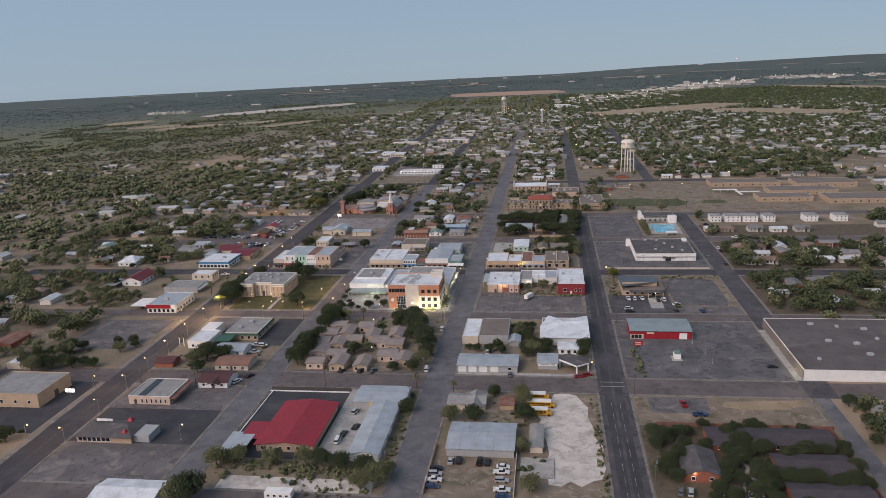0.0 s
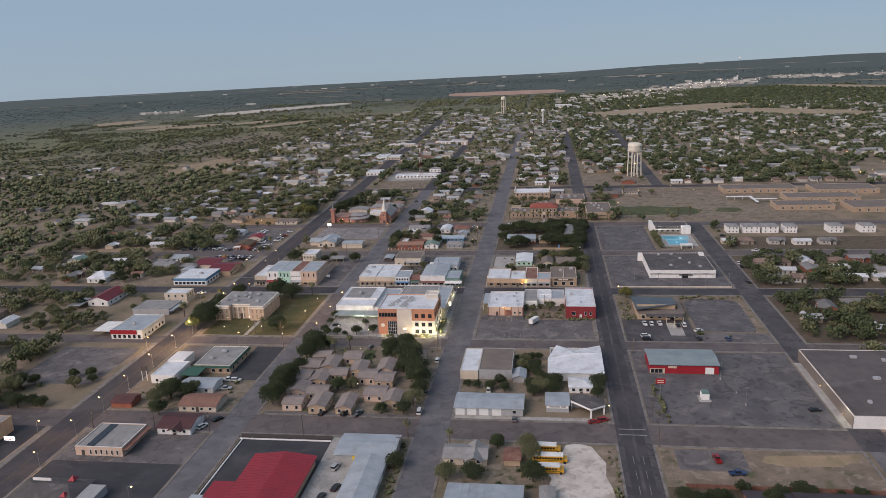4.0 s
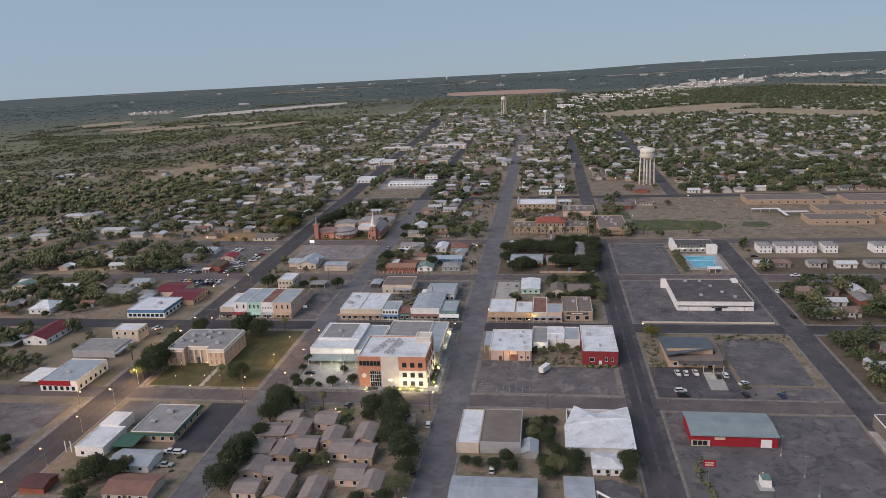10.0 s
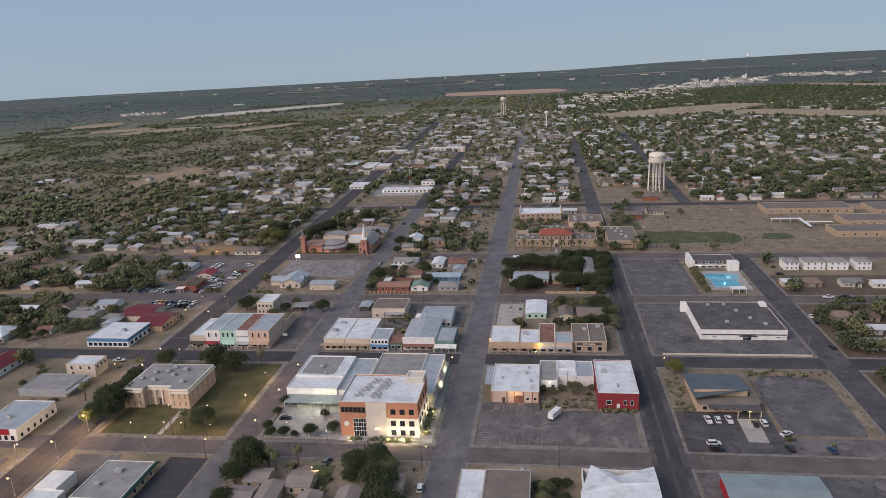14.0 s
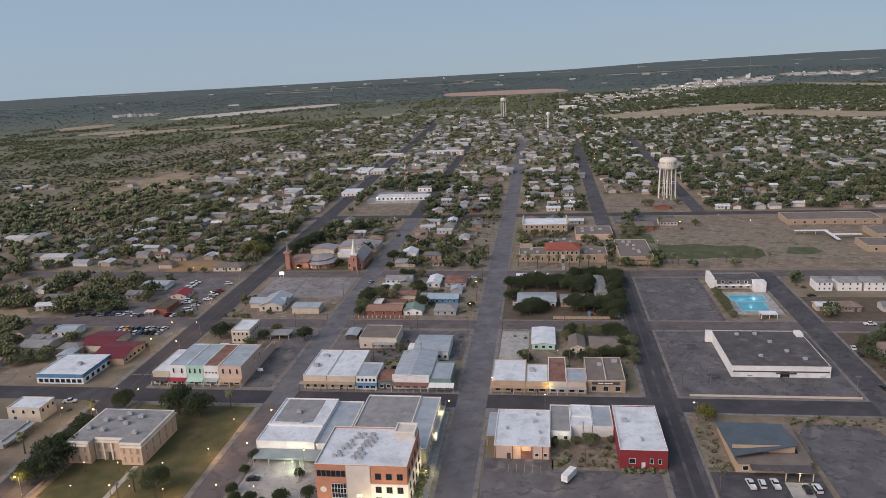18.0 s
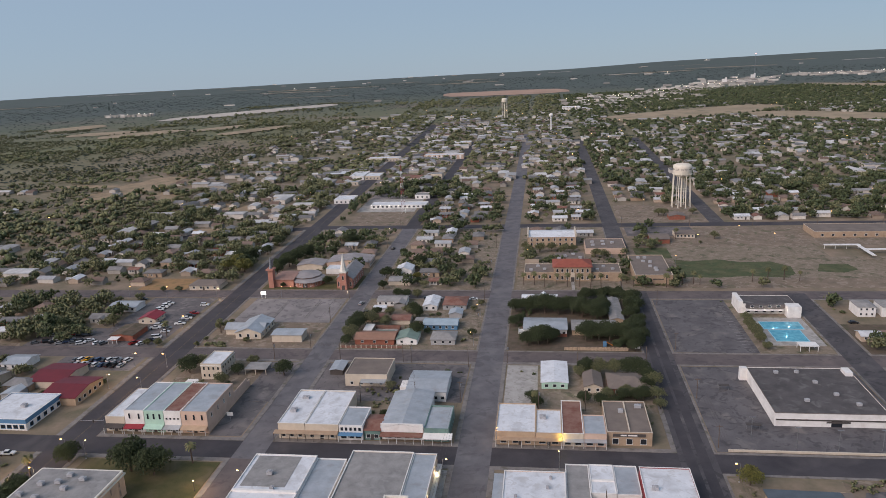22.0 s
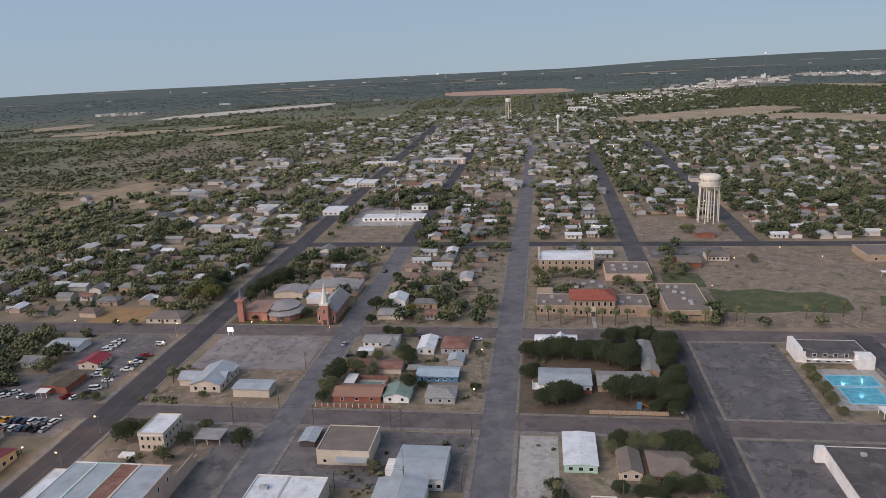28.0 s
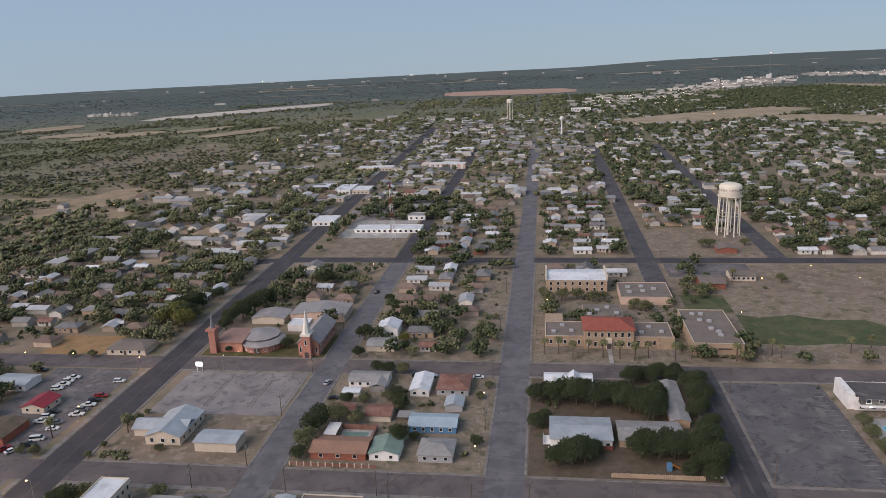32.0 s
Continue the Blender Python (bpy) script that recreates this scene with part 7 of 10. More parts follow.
def rpart(name, geo, mat, parent, label=""):
    ob = new(name, geo.data(name, mat, None, grid=False))
    ob.parent = parent
    return tagged(ob, label)


def ritem(name, key, make, parent, x, y, z, turn):
    if key not in MESHES:
        MESHES[key] = make()
    ob = new(name, MESHES[key])
    ob.parent = parent
    ob.matrix_basis = Matrix.Translation((x, y, z)) @ Matrix.Rotation(turn, 4, "Z")
    return ob


def glazed_mesh(w, h):
    """A small window, frame and glass in one."""
    me = frame_mesh(w, h, M_FRAME_W, 1)
    bm = bmesh.new()
    bm.from_mesh(me)
    glass = [bm.verts.new(p) for p in ((-w / 2, -0.035, 0), (w / 2, -0.035, 0), (w / 2, -0.035, h), (-w / 2, -0.035, h))]
    bm.faces.new(glass).material_index = 1
    bm.to_mesh(me)
    bm.free()
    me.materials.append(M_GLASS)
    return me


def rwindow(parent, x, y, z, turn, w=1.1, h=1.2):
    ritem("window", ("glazed", w, h), lambda: glazed_mesh(w, h), parent, x, y, z, turn)


def house_kind(w, d, h, rise, hipped, wall, roof, porch, label):
    w, d = 0.8 * w, 0.86 * d
    t = new("house")
    tagged(t, label, "house", "small town houses")
    g = Geo().ring(-w / 2, w / 2, -d / 2, d / 2, -0.2, h, 0.2)
    if not hipped:
        for x in (-w / 2, w / 2 - 0.2):
            k = len(g.v)
            g.v += [(x + s, y, z) for s in (0, 0.2) for y, z in ((-d / 2, h), (d / 2, h), (0, h + rise - 0.2))]
            g.f += [(k, k + 2, k + 1), (k + 3, k + 4, k + 5), (k, k + 3, k + 5, k + 2), (k + 1, k + 2, k + 5, k + 4)]
    rpart("wall", g, wall, t)
    r = Geo()
    (r.hip if hipped else r.gable)(-w / 2 - 0.5, w / 2 + 0.5, -d / 2 - 0.5, d / 2 + 0.5, h, h + rise)
    rpart("roof", r, roof, t)
    if porch:
        rpart("porch_roof", Geo().gable(w * 0.05, w * 0.42, -d / 2 - 2.4, 0, h - 0.1, h + rise * 0.75, "v"), roof, t)
        for x in (w * 0.07, w * 0.4):
            rpart("porch_post", Geo().box(x - 0.08, x + 0.08, -d / 2 - 2.2, -d / 2 - 2.04, 0, h - 0.2), M_FRAME_W, t)
    rwindow(t, -w * 0.28, -d / 2, 1, 0), rwindow(t, -w * 0.05, -d / 2, 1, 0)
    ritem("door", ("door", 1.0, 2.1, M_FRAME_D.name), lambda: door_mesh(1.0, 2.1, M_FRAME_D), t, w * 0.22, -d / 2, 0, 0)
    return t


M_SHING_G = shader("grey_shingles", (0.19, 0.185, 0.182), (0.135, 0.132, 0.13), size=3, fine=0.3, rough=0.92, bump=0.3, rand=0.38)
M_SHING_B = shader("brown_shingles", (0.21, 0.15, 0.12), (0.16, 0.115, 0.095), size=3, fine=0.3, rough=0.92, bump=0.3, rand=0.25)
M_SHEET = shader("pale_sheet_roof", (0.55, 0.56, 0.57), (0.42, 0.42, 0.43), size=3, fine=0.4, rough=0.6, metal=0.1, bump=0.1, rand=0.35)
M_SIDING = shader("painted_siding", (0.58, 0.55, 0.5), (0.48, 0.45, 0.4), size=3, fine=0.4, rough=0.8, bump=0.1, rand=0.3)
M_SIDING_T = shader("tan_siding", (0.4, 0.32, 0.25), (0.33, 0.26, 0.2), size=3, fine=0.4, rough=0.8, bump=0.1, rand=0.3)
KINDS = [house_kind(w, d, h, r, hp, wl, rf, po, lb) for w, d, h, r, hp, wl, rf, po, lb in (
    (13, 8.5, 2.9, 1.7, False, M_SIDING, M_SHING_G, True, "small pale house with a grey shingled gable roof"),
    (12, 9, 2.9, 1.8, True, M_SIDING_T, M_SHING_B, False, "small tan house with a brown hipped roof"),
    (14, 8, 2.8, 1.3, False, M_SIDING, M_SHEET, False, "white house with a pale sheet-metal roof"),
    (10, 8, 2.8, 2.0, False, M_SIDING, M_SHING_B, True, "small white house with a brown gable roof"),
    (15, 9, 3.0, 1.6, True, M_BRICK_T, M_SHING_G, False, "long buff brick house with a grey hipped roof"),
    (11, 7.5, 2.7, 1.2, False, M_SIDING_T, M_SHEET, True, "tan cottage with a pale metal roof and porch"),
    (9, 7, 2.6, 1.1, False, M_SIDING, M_RUST, False, "little white cottage with a rusty roof"),
    (16, 8, 2.9, 1.3, False, M_BRICK, M_SHING_G, True, "low red brick house with a grey roof"))]
USED = set()


def put_house(k, u, v, turn=0.0):
    m = Matrix.Translation(Q(u, v)) @ Matrix.Rotation(TURN_U + turn, 4, "Z")
    if k in USED:
        copy_thing(KINDS[k], m)
    else:
        KINDS[k].matrix_basis = m
        USED.add(k)
    OCC.append((u - 6.2, u + 6.2, v - 4.6, v + 4.6))


rnd = random.Random(11)
HOUSES = 0
# scattered houses west of the highway
for k, u, v, a in ((2, -265.5, 52, 0), (6, -241, 53, 0.2), (0, -235, 74, 0), (4, -212, 66, 0), (2, -268, 113, 0.2), (6, -291, 68, 0), (5, -309, 84, 0), (0, -224, 128, 0), (2, -256, 127, 0.1)):
    put_house(k, u, v, a)
# the small grey-roofed houses east of the supermarket and the pool
for k, u, v in ((1, 166.6, 74), (1, 178.4, 74), (0, 166.4, 47), (3, 178, 48.5), (1, 170.2, 115.5), (0, 190.6, 115.5), (2, 207, 114), (0, 224, 115), (5, 158.5, 116)):
    put_house(k, u, v)
ZONES = [(-149, -99, 222, 281, 0.9), (-80, -22, 172, 281, 0.95), (-80, -22, 296, 400, 0.95), (-1, 54, 296, 420, 0.95), (-330, -216, -150, 26, 0.5), (-330, -216, 40, 157, 0.55), (-330, -176, 172, 280, 0.75), (-80, -22, 200, 281, 0.95), (153, 330, -24, 24, 0.85), (153, 330, 40, 90, 0.9), (158, 330, 104, 130, 0.9), (-80, -22, 296, 400, 0.95), (0, 54, 262, 282, 0.8), (-1, 54, 296, 420, 0.95), (73, 133, 350, 420, 0.9), (152, 330, 297, 400, 0.9), (-330, -176, 297, 400, 0.75), (155, 330, -330, -100, 0.4), (-330, -225, -330, -160, 0.3)]
for u0, u1, v0, v1, fill in ZONES:
    for v in np.arange(v0 + 7, v1 - 2, 15.5):
        for u in np.arange(u0 + 8, u1 - 4, 17.0):
            uu, vv = u + rnd.uniform(-4, 4), v + rnd.uniform(-4, 4)
            if rnd.random() < fill and HOUSES < 236 and is_free(uu, vv, 5):
                put_house(rnd.choice((0, 0, 1, 2, 2, 2, 3, 4, 5, 5, 6, 7)), uu, vv, rnd.choice((0, 0, math.pi / 2, math.pi, -math.pi / 2)) + rnd.uniform(-0.05, 0.05))
                HOUSES += 1
YARDS = []
for u0, u1, v0, v1 in ((152, 335, 297, 425), (-340, -176, 172, 425), (70, 133, 350, 425), (-80, 54, 400, 425)):
    for v in np.arange(v0 + 6, v1 - 2, 14.5):
        for u in np.arange(u0 + 7, u1 - 4, 16.0):
            uu, vv = u + rnd.uniform(-4, 4), v + rnd.uniform(-4, 4)
            if rnd.random() < 0.8 and is_free(uu, vv, 5):
                YARDS.append((uu, vv))
                OCC.append((uu - 5.6, uu + 5.6, vv - 4, vv + 4))
for k in range(len(KINDS)):
    if k not in USED:
        put_house(k, 170 + 20 * k, 410)


# ---------------------------------------------------------------- trees
M_BARK = shader("grey_bark", (0.12, 0.09, 0.07), (0.08, 0.06, 0.05), size=1, fine=0.15, rough=0.95, bump=0.5)
LEAVES = [shader("oak_leaves", (0.088, 0.108, 0.049), (0.06, 0.076, 0.036), size=2, fine=0.3, rough=0.85, bump=0, island=0.35),
          shader("mesquite_leaves", (0.172, 0.176, 0.089), (0.122, 0.127, 0.066), size=2, fine=0.3, rough=0.85, bump=0, island=0.35),
          shader("yellowing_leaves", (0.18, 0.17, 0.045), (0.115, 0.115, 0.036), size=2, fine=0.3, rough=0.8, bump=0, island=0.4)]

OCTA_V = np.array([(1, 0, 0), (-1, 0, 0), (0, 1, 0), (0, -1, 0), (0, 0, 1), (0, 0, -1)], float)
OCTA_F = np.array([(0, 2, 4), (2, 1, 4), (1, 3, 4), (3, 0, 4), (2, 0, 5), (1, 2, 5), (3, 1, 5), (0, 3, 5)])


def turns(rs, n):
    q = rs.normal(size=(n, 4))
    q /= np.linalg.norm(q, axis=1)[:, None]
    w, x, y, z = q.T
    return np.stack([1 - 2 * (y * y + z * z), 2 * (x * y - w * z), 2 * (x * z + w * y), 2 * (x * y + w * z), 1 - 2 * (x * x + z * z), 2 * (y * z - w * x), 2 * (x * z - w * y), 2 * (y * z + w * x), 1 - 2 * (x * x + y * y)], 1).reshape(n, 3, 3)


TETRA_V = np.array([(0.9, 0, -0.5), (-0.55, 0.85, -0.4), (-0.5, -0.8, -0.45), (0, 0, 0.95)])
TETRA_F = np.array([(0, 1, 3), (1, 2, 3), (2, 0, 3), (1, 0, 2)])


def crown_cloud(rs, clumps, size, lobes=8, flat=0.72, fine=False):
    """Leaf clumps in and on several lobes: a crown of radius 1, its middle 0.84 above the ground."""
    bv, bf = (TETRA_V, TETRA_F) if fine else (OCTA_V, OCTA_F)
    k = len(bv)
    a = np.arange(lobes) * 2.4 + rs.uniform(-0.5, 0.5, lobes)
    rr = 0.7 * np.sqrt((np.arange(lobes) + 0.3) / lobes)
    c = np.stack([rr * np.cos(a), rr * np.sin(a), rs.uniform(-0.3, 0.38, lobes) * (1.1 - rr)], 1)
    lr = rs.uniform(0.28, 0.46, lobes)
    which = rs.integers(0, lobes, clumps)
    d = rs.normal(size=(clumps, 3))
    d[:, 2] = np.where(d[:, 2] < -0.4, -d[:, 2] * 0.6, d[:, 2])
    d /= np.linalg.norm(d, axis=1)[:, None]
    p = c[which] + d * (lr[which] * rs.uniform(0.6, 1.1, clumps))[:, None]
    p[:, 2] = p[:, 2] * flat / 0.6 + 0.84
    s = rs.uniform(0.6, 1.3, (clumps, 1, 1)) * size * rs.uniform(0.6, 1.3, (clumps, 1, 3))
    v = (bv[None] * rs.uniform(0.7, 1.25, (clumps, k, 1)) * s) @ turns(rs, clumps) + p[:, None]
    f = bf[None] + k * np.arange(clumps)[:, None, None]
    return v.reshape(-1, 3), f.reshape(-1, 3)


def numpy_mesh(name, v, f, mat, smooth=True):
    me = bpy.data.meshes.new(name)
    me.vertices.add(len(v))
    me.vertices.foreach_set("co", v.astype(np.float32).ravel())
    me.loops.add(f.size)
    me.loops.foreach_set("vertex_index", f.astype(np.int32).ravel())
    me.polygons.add(len(f))
    me.polygons.foreach_set("loop_start", np.arange(0, f.size, 3, dtype=np.int32))
    me.polygons.foreach_set("use_smooth", np.full(len(f), smooth))
    me.materials.append(mat)
    me.update(calc_edges=True)
    return me


def tree_kind(seed, leaf, label, clumps=2200, size=0.065):
    t = new("tree")
    tagged(t, label, "tree", "town trees")
    rs = np.random.default_rng(seed)
    v, f = crown_cloud(rs, clumps, size, 20, fine=True)
    g = Geo()
    for i in range(5):
        a = math.tau * i / 5 + seed
        g.tube((0, 0, 0.34 + 0.03 * i), (0.42 * math.cos(a), 0.42 * math.sin(a), 0.95), 0.035, 0.015, 5)
    g.tube((0, 0, -0.02), (0.03, 0.02, 0.5), 0.07, 0.045, 7).tube((0.03, 0.02, 0.5), (0, 0.05, 1.2), 0.045, 0.015, 6)
    rpart("trunk", g, M_BARK, t)
    ob = new("crown", numpy_mesh("crown", v, f, leaf))
    ob.parent = t
    return t


M_LIVE_OAK = shader("live_oak_leaves", (0.066, 0.083, 0.037), (0.042, 0.055, 0.026), size=2, fine=0.3, rough=0.88, bump=0, island=0.25)
TREES = [tree_kind(1, M_LIVE_OAK, "dense dark green oak tree"), tree_kind(2, M_LIVE_OAK, "broad dark green oak tree"), tree_kind(3, LEAVES[1], "olive green mesquite tree"), tree_kind(4, LEAVES[1], "loose olive green mesquite tree", 1200), tree_kind(5, LEAVES[2], "yellowing light green tree")]
TREE_USED = set()
TREE_AT = []


def put_tree(u, v, r, k=None):
    k = rnd.choice((0, 0, 1, 1, 2, 2, 3)) if k is None else k
    turn, tall = rnd.uniform(0, math.tau), rnd.uniform(0.9, 1.12)
    m = Matrix.Translation(Q(u, v)) @ Matrix.Rotation(turn, 4, "Z")
    ob = TREES[k] if k not in TREE_USED else copy_thing(TREES[k], m)
    TREE_USED.add(k)
    ob.matrix_basis = m @ Matrix.Diagonal((r, r, r * tall, 1))
    TREE_AT.append((u, v, r))


def grove(rows, k=None):
    for u, v, r in rows:
        put_tree(u, v, r, k)


# courthouse square
grove([(-151.5, -8, 6.4), (-151, -17, 6.2), (-155, 5, 5.6), (-153.5, -12, 6.6), (-154, -20, 5.2), (-153.6, -3, 5.8), (-153, 23, 4.6), (-127, 19.5, 6.6), (-118, 18.5, 6.6), (-108.5, -20, 5.2), (-81, -38, 6), (-81.6, -66, 5.4), (-81, -74, 6), (-35.4, -38.5, 5), (-31.5, -50, 6.4), (-26.6, -59, 6), (-23.4, -68, 6), (-43, -40, 4.4), (-57, -72, 3.6), (-127, -81, 5.5), (-120, -80, 4), (-79, -42, 6), (-81, -48, 5)], 0)
# plaza and city hall
grove([(-83, -5, 2.4), (-83.5, -11, 2), (-83, -20, 2.3), (-80, -24, 2.5), (-75, -24, 2.5), (-71, -24, 1.6), (-65, -23.5, 3), (-64, -12, 2), (-57, -21, 2.6), (-42, -41, 4), (-34, -40, 4.5), (-32, -52, 4), (-76, -39, 4)], 0)
grove([(33, 7, 3.5), (28, 8, 2), (24, 6, 2), (20.5, 7.5, 1.8), (40, 9.5, 1.5)], 2)
grove([(76, 23, 4)], 4)
# bungalow court and its neighbours
grove([(-80, -57, 4), (-83, -70, 4.5), (-81, -83, 5.5), (-81, -78, 4), (-58, -71, 3), (-52, -70, 3.4), (-34, -87, 3), (-31, -41, 4), (-43, -45, 3), (-33, -57, 3), (-24, -63, 4), (-21, -74, 4), (-22, -82, 4.5), (-25, -87, 3.6), (-131, -85, 4), (-128, -80, 5), (-121, -79, 3)])
grove([(22, -48, 3), (21, -53, 3), (29, -70, 4), (35, -66, 4), (53, -66, 4), (30, -64, 3), (12, -66, 3), (14, -105, 3), (25, -107, 4), (27, -52, 2.5)])
grove([(19, -46, 2), (21, -49, 2.6), (24.5, -45, 2.4), (26, -56, 2.6), (23, -54, 2.4), (28, -60, 2.6), (25, -68, 3), (8, -69, 2.6), (2, -68, 2.2), (14, -70, 2.4), (-2, -67, 2), (26, -73, 3), (34, -71, 3), (52, -73, 3), (54, -60, 2.6), (28, -45, 2.2), (12, -65, 2)], 0)
# south edge
grove([(-173, -142, 4.5), (-177, -75, 3.5), (-203, -75, 4), (-206, -95, 5), (-202, -80, 5), (-225, -97, 4), (-120, -75.5, 3), (-125, -92, 4), (-81, -151, 5), (-74, -149, 4), (-61, -149, 4), (-43, -149, 4), (-36, -150, 4), (-27, -151, 4), (-21, -158, 5), (-49, -149, 4), (-81, -167, 6), (-85, -168, 5), (-20.5, -117, 3.5), (-26, -159, 4), (-18.9, -152, 3.5), (-78, -149, 3)])
grove([(14, -104.5, 2.3), (-2, -122, 4), (7, -121, 4), (26, -111, 4), (27, -121, 4.5), (27, -138, 3), (30, -157, 4), ])
# brush along the old highway lots
grove([(-216, -88, 4), (-211, -90.5, 4.2), (-206, -89, 3.8), (-200, -91, 4), (-195, -88.5, 3.6), (-190, -90, 3.8), (-185, -88, 3.2), (-180, -89, 3), (-208, -80, 3.8), (-203, -76, 3.4), (-198, -73, 3), (-213, -84, 3.6), (-176, -66, 2.8), (-172.5, -70, 2.4), (-184, -67, 2.6)], 0)
grove([(-252, -4, 4.2), (-246, -8, 4), (-240, -5, 3.6), (-231, -14, 3.6), (-224, -10, 3.2), (-236, -18, 3.8), (-226, -24, 3.2), (-216, -17, 2.6), (-243, -22, 3.8), (-219, -6, 2.4), (-250, -15, 4), (-229, -4, 2.6), (-213, -12, 2), (-208, 4, 2.2), (-206, 12, 2.4), (-211, 17, 2)], 2)
grove([(-289, 66, 3.4), (-282, 68, 3.2), (-275, 70, 3.4), (-268, 71, 3), (-261, 73, 3.2), (-250, 48, 3.4), (-244, 44, 3), (-238, 47, 2.8), (-255, 38, 2.4), (-247, 53, 2.6)], 0)
# the shady block by the school
grove([p for q in [(-2, 141, 4.5), (5, 141, 5), (13, 140, 6), (20, 139, 6), (27, 140, 6), (32, 136, 6), (38, 132, 6), (40, 140, 5), (35, 154, 4.6), (43, 156, 4.6), (50, 156, 4), (57, 150, 5), (57, 141, 5), (55, 134, 4), (56, 125, 4), (54, 117, 5), (54, 108, 5), (50, 113, 5), (53, 103.5, 3.5), (10, 108, 5.5), (5, 107, 4.5), (14, 109, 4.5), (32, 112, 5.4), (38, 112, 5.4), (43, 112, 5), (46, 105, 3), (-2, 126, 3.4)] for p in (q, (q[0] + 3, q[1] + 3.6, q[2] * 0.85))], 0)
# houses by the church
grove([(-81, 112, 4.4), (-81, 119, 5), (-80, 124, 4.5), (-74, 125, 4.5), (-68, 137, 3), (-67, 124.5, 3.5), (-81, 106, 3), (-75, 137, 3), (-59, 139, 3), (-56, 140, 3.5), (-49, 115.5, 4), (-53, 134, 3.5), (-24, 142, 2), (-21, 149, 2), (-22, 115, 2.5), (-44, 117, 2), (-64, 158, 3), (-58, 158, 3), (-69, 158.5, 3)])
grove([(-83, 186, 4.5), (-117, 177, 3.2), (-143, 172.5, 1.8), (-154, 206, 6), (-151, 213, 6), (-148, 220, 6), (-157, 200, 5), (-183, 203, 6), (-190, 212, 6), (-186, 217, 6), (-81, 170.5, 3), (-66, 205, 5), (-74, 203, 4), (-82, 227, 3), (-127, 247, 5), (-150, 252, 4), (-180, 229, 4), (-180, 247, 5), (-62, 177, 3), (-156, 193, 4)], 1)
grove([(-180, 197, 6.2), (-188, 206, 6), (-193, 200, 5), (-64, 184, 3)], 4)
grove([(10, 230, 4), (18, 232, 4), (3, 226, 4), (0.5, 233, 3.6), (51, 218, 4), (46, 221, 3.5), (60, 179, 2.6), (83, 234, 3), (26, 229, 4), (32, 231, 3.5), (103, 312, 4), (107, 311, 4), (130, 315, 3.5), (130, 255, 3.5), (118, 245, 1.5)], 3)
# behind the stores
grove([(10, 60, 2.6), (30, 84, 4), (8, 64, 3), (33, 83, 3.5), (42, 84, 4), (52, 84, 4.5), (56, 75, 4), (55.5, 66, 4), (37, 66, 3), (43, 65.5, 3), (48, 65.5, 3), (56, 60.5, 3), (34, 62, 3), (45, 68, 3.4), (51, 66, 3.6), (36, 84, 4), (47, 84, 4.4), (28, 64, 3), (53, 73, 3.6), (27.5, 82, 3), (39, 61, 2.6), (54, 79, 4), (-100, 79, 4.4), (-50, 70, 2.4), (-121, 79, 3), (-48, 52, 1.8), (-144, 80, 5), (-140, 84, 4.4), (-123, 70, 3.5), (-118, 87, 3), (-236, 116, 5), (-213, 122, 4)])
grove([(-132, 107.4, 1.8), (-153, 120, 2.4), (-150, 122, 2.4), (-153, 108, 1.5), (-155, 103, 1.5), (-150, 127, 1.4), (-181, 103.5, 2), (-175, 103, 2.4), (-205, 166, 2.5), (-215, 166, 2), (110, 118, 3.4), (110, 126, 3.2), (110.5, 132, 3), (110, 112, 3), (111, 106, 2.4)], 2)
M_FROND = shader("palm_fronds", (0.09, 0.105, 0.045), (0.16, 0.14, 0.07), size=1, fine=0.3, rough=0.8, bump=0, rand=0.2)
palm = new("palm_tree")
tagged(palm, "fan palm with a shaggy trunk and drooping crown", "palm tree", "palm trees")
rpart("trunk", Geo().tube((0, 0, -0.1), (0.1, 0.05, 3.2), 0.24, 0.2, 8).tube((0.1, 0.05, 3.2), (0.05, 0.1, 6), 0.2, 0.22, 8), M_BARK, palm)
g = Geo()
prs = random.Random(5)
for i in range(46):
    a, lift = i * 2.4, prs.uniform(-0.9, 1.1)
    x, y = math.cos(a), math.sin(a)
    px, py = -y * 0.26, x * 0.26
    l1, z1, l2, z2 = 0.9, 6.1 + lift * 0.7, 1.7, 6.0 + lift * 0.9 - 0.5
    g.poly((0.05, 0.1, 6), (x * l1 + px, y * l1 + py, z1), (x * l1 - px, y * l1 - py, z1))
    g.poly((x * l1 + px, y * l1 + py, z1), (x * l2 + px * 0.7, y * l2 + py * 0.7, z2), (x * l2 - px * 0.7, y * l2 - py * 0.7, z2), (x * l1 - px, y * l1 - py, z1))
rpart("crown", g, M_FROND, palm)
PALMS = 0
for row in ([(-116, -21), (-161, 16), (-170.5, -5), (-73, -40), (-70, -41), (-63, -39), (-108, 24.5), (-150, 116), (-176.5, 112), (9, 61)], [(1, 176), (7, 176), (13, 173), (20, 177), (26, 174), (33, 173), (39, 172), (45, 174), (56, 172.5), (63, 174), (86.5, 176), (90.5, 177), (104, 255)], [(81, 173), (91, 178), (97, 178), (100, 176), (130, 181), (139, 183), (148, 183), (156, 182)], [(-3.5, -103.8), (-20.2, -100)]):
    for u, v in row:
        s = rnd.uniform(0.85, 1.25)
        m = Matrix.Translation(Q(u, v)) @ Matrix.Rotation(rnd.uniform(0, 6.28), 4, "Z")
        ob = copy_thing(palm, m) if PALMS else palm
        ob.matrix_basis = m @ Matrix.Diagonal((s, s, s, 1))
        PALMS += 1

# ---------------------------------------------------------------- trees and roofs nobody could count, out to the horizon
rs = np.random.default_rng(21)


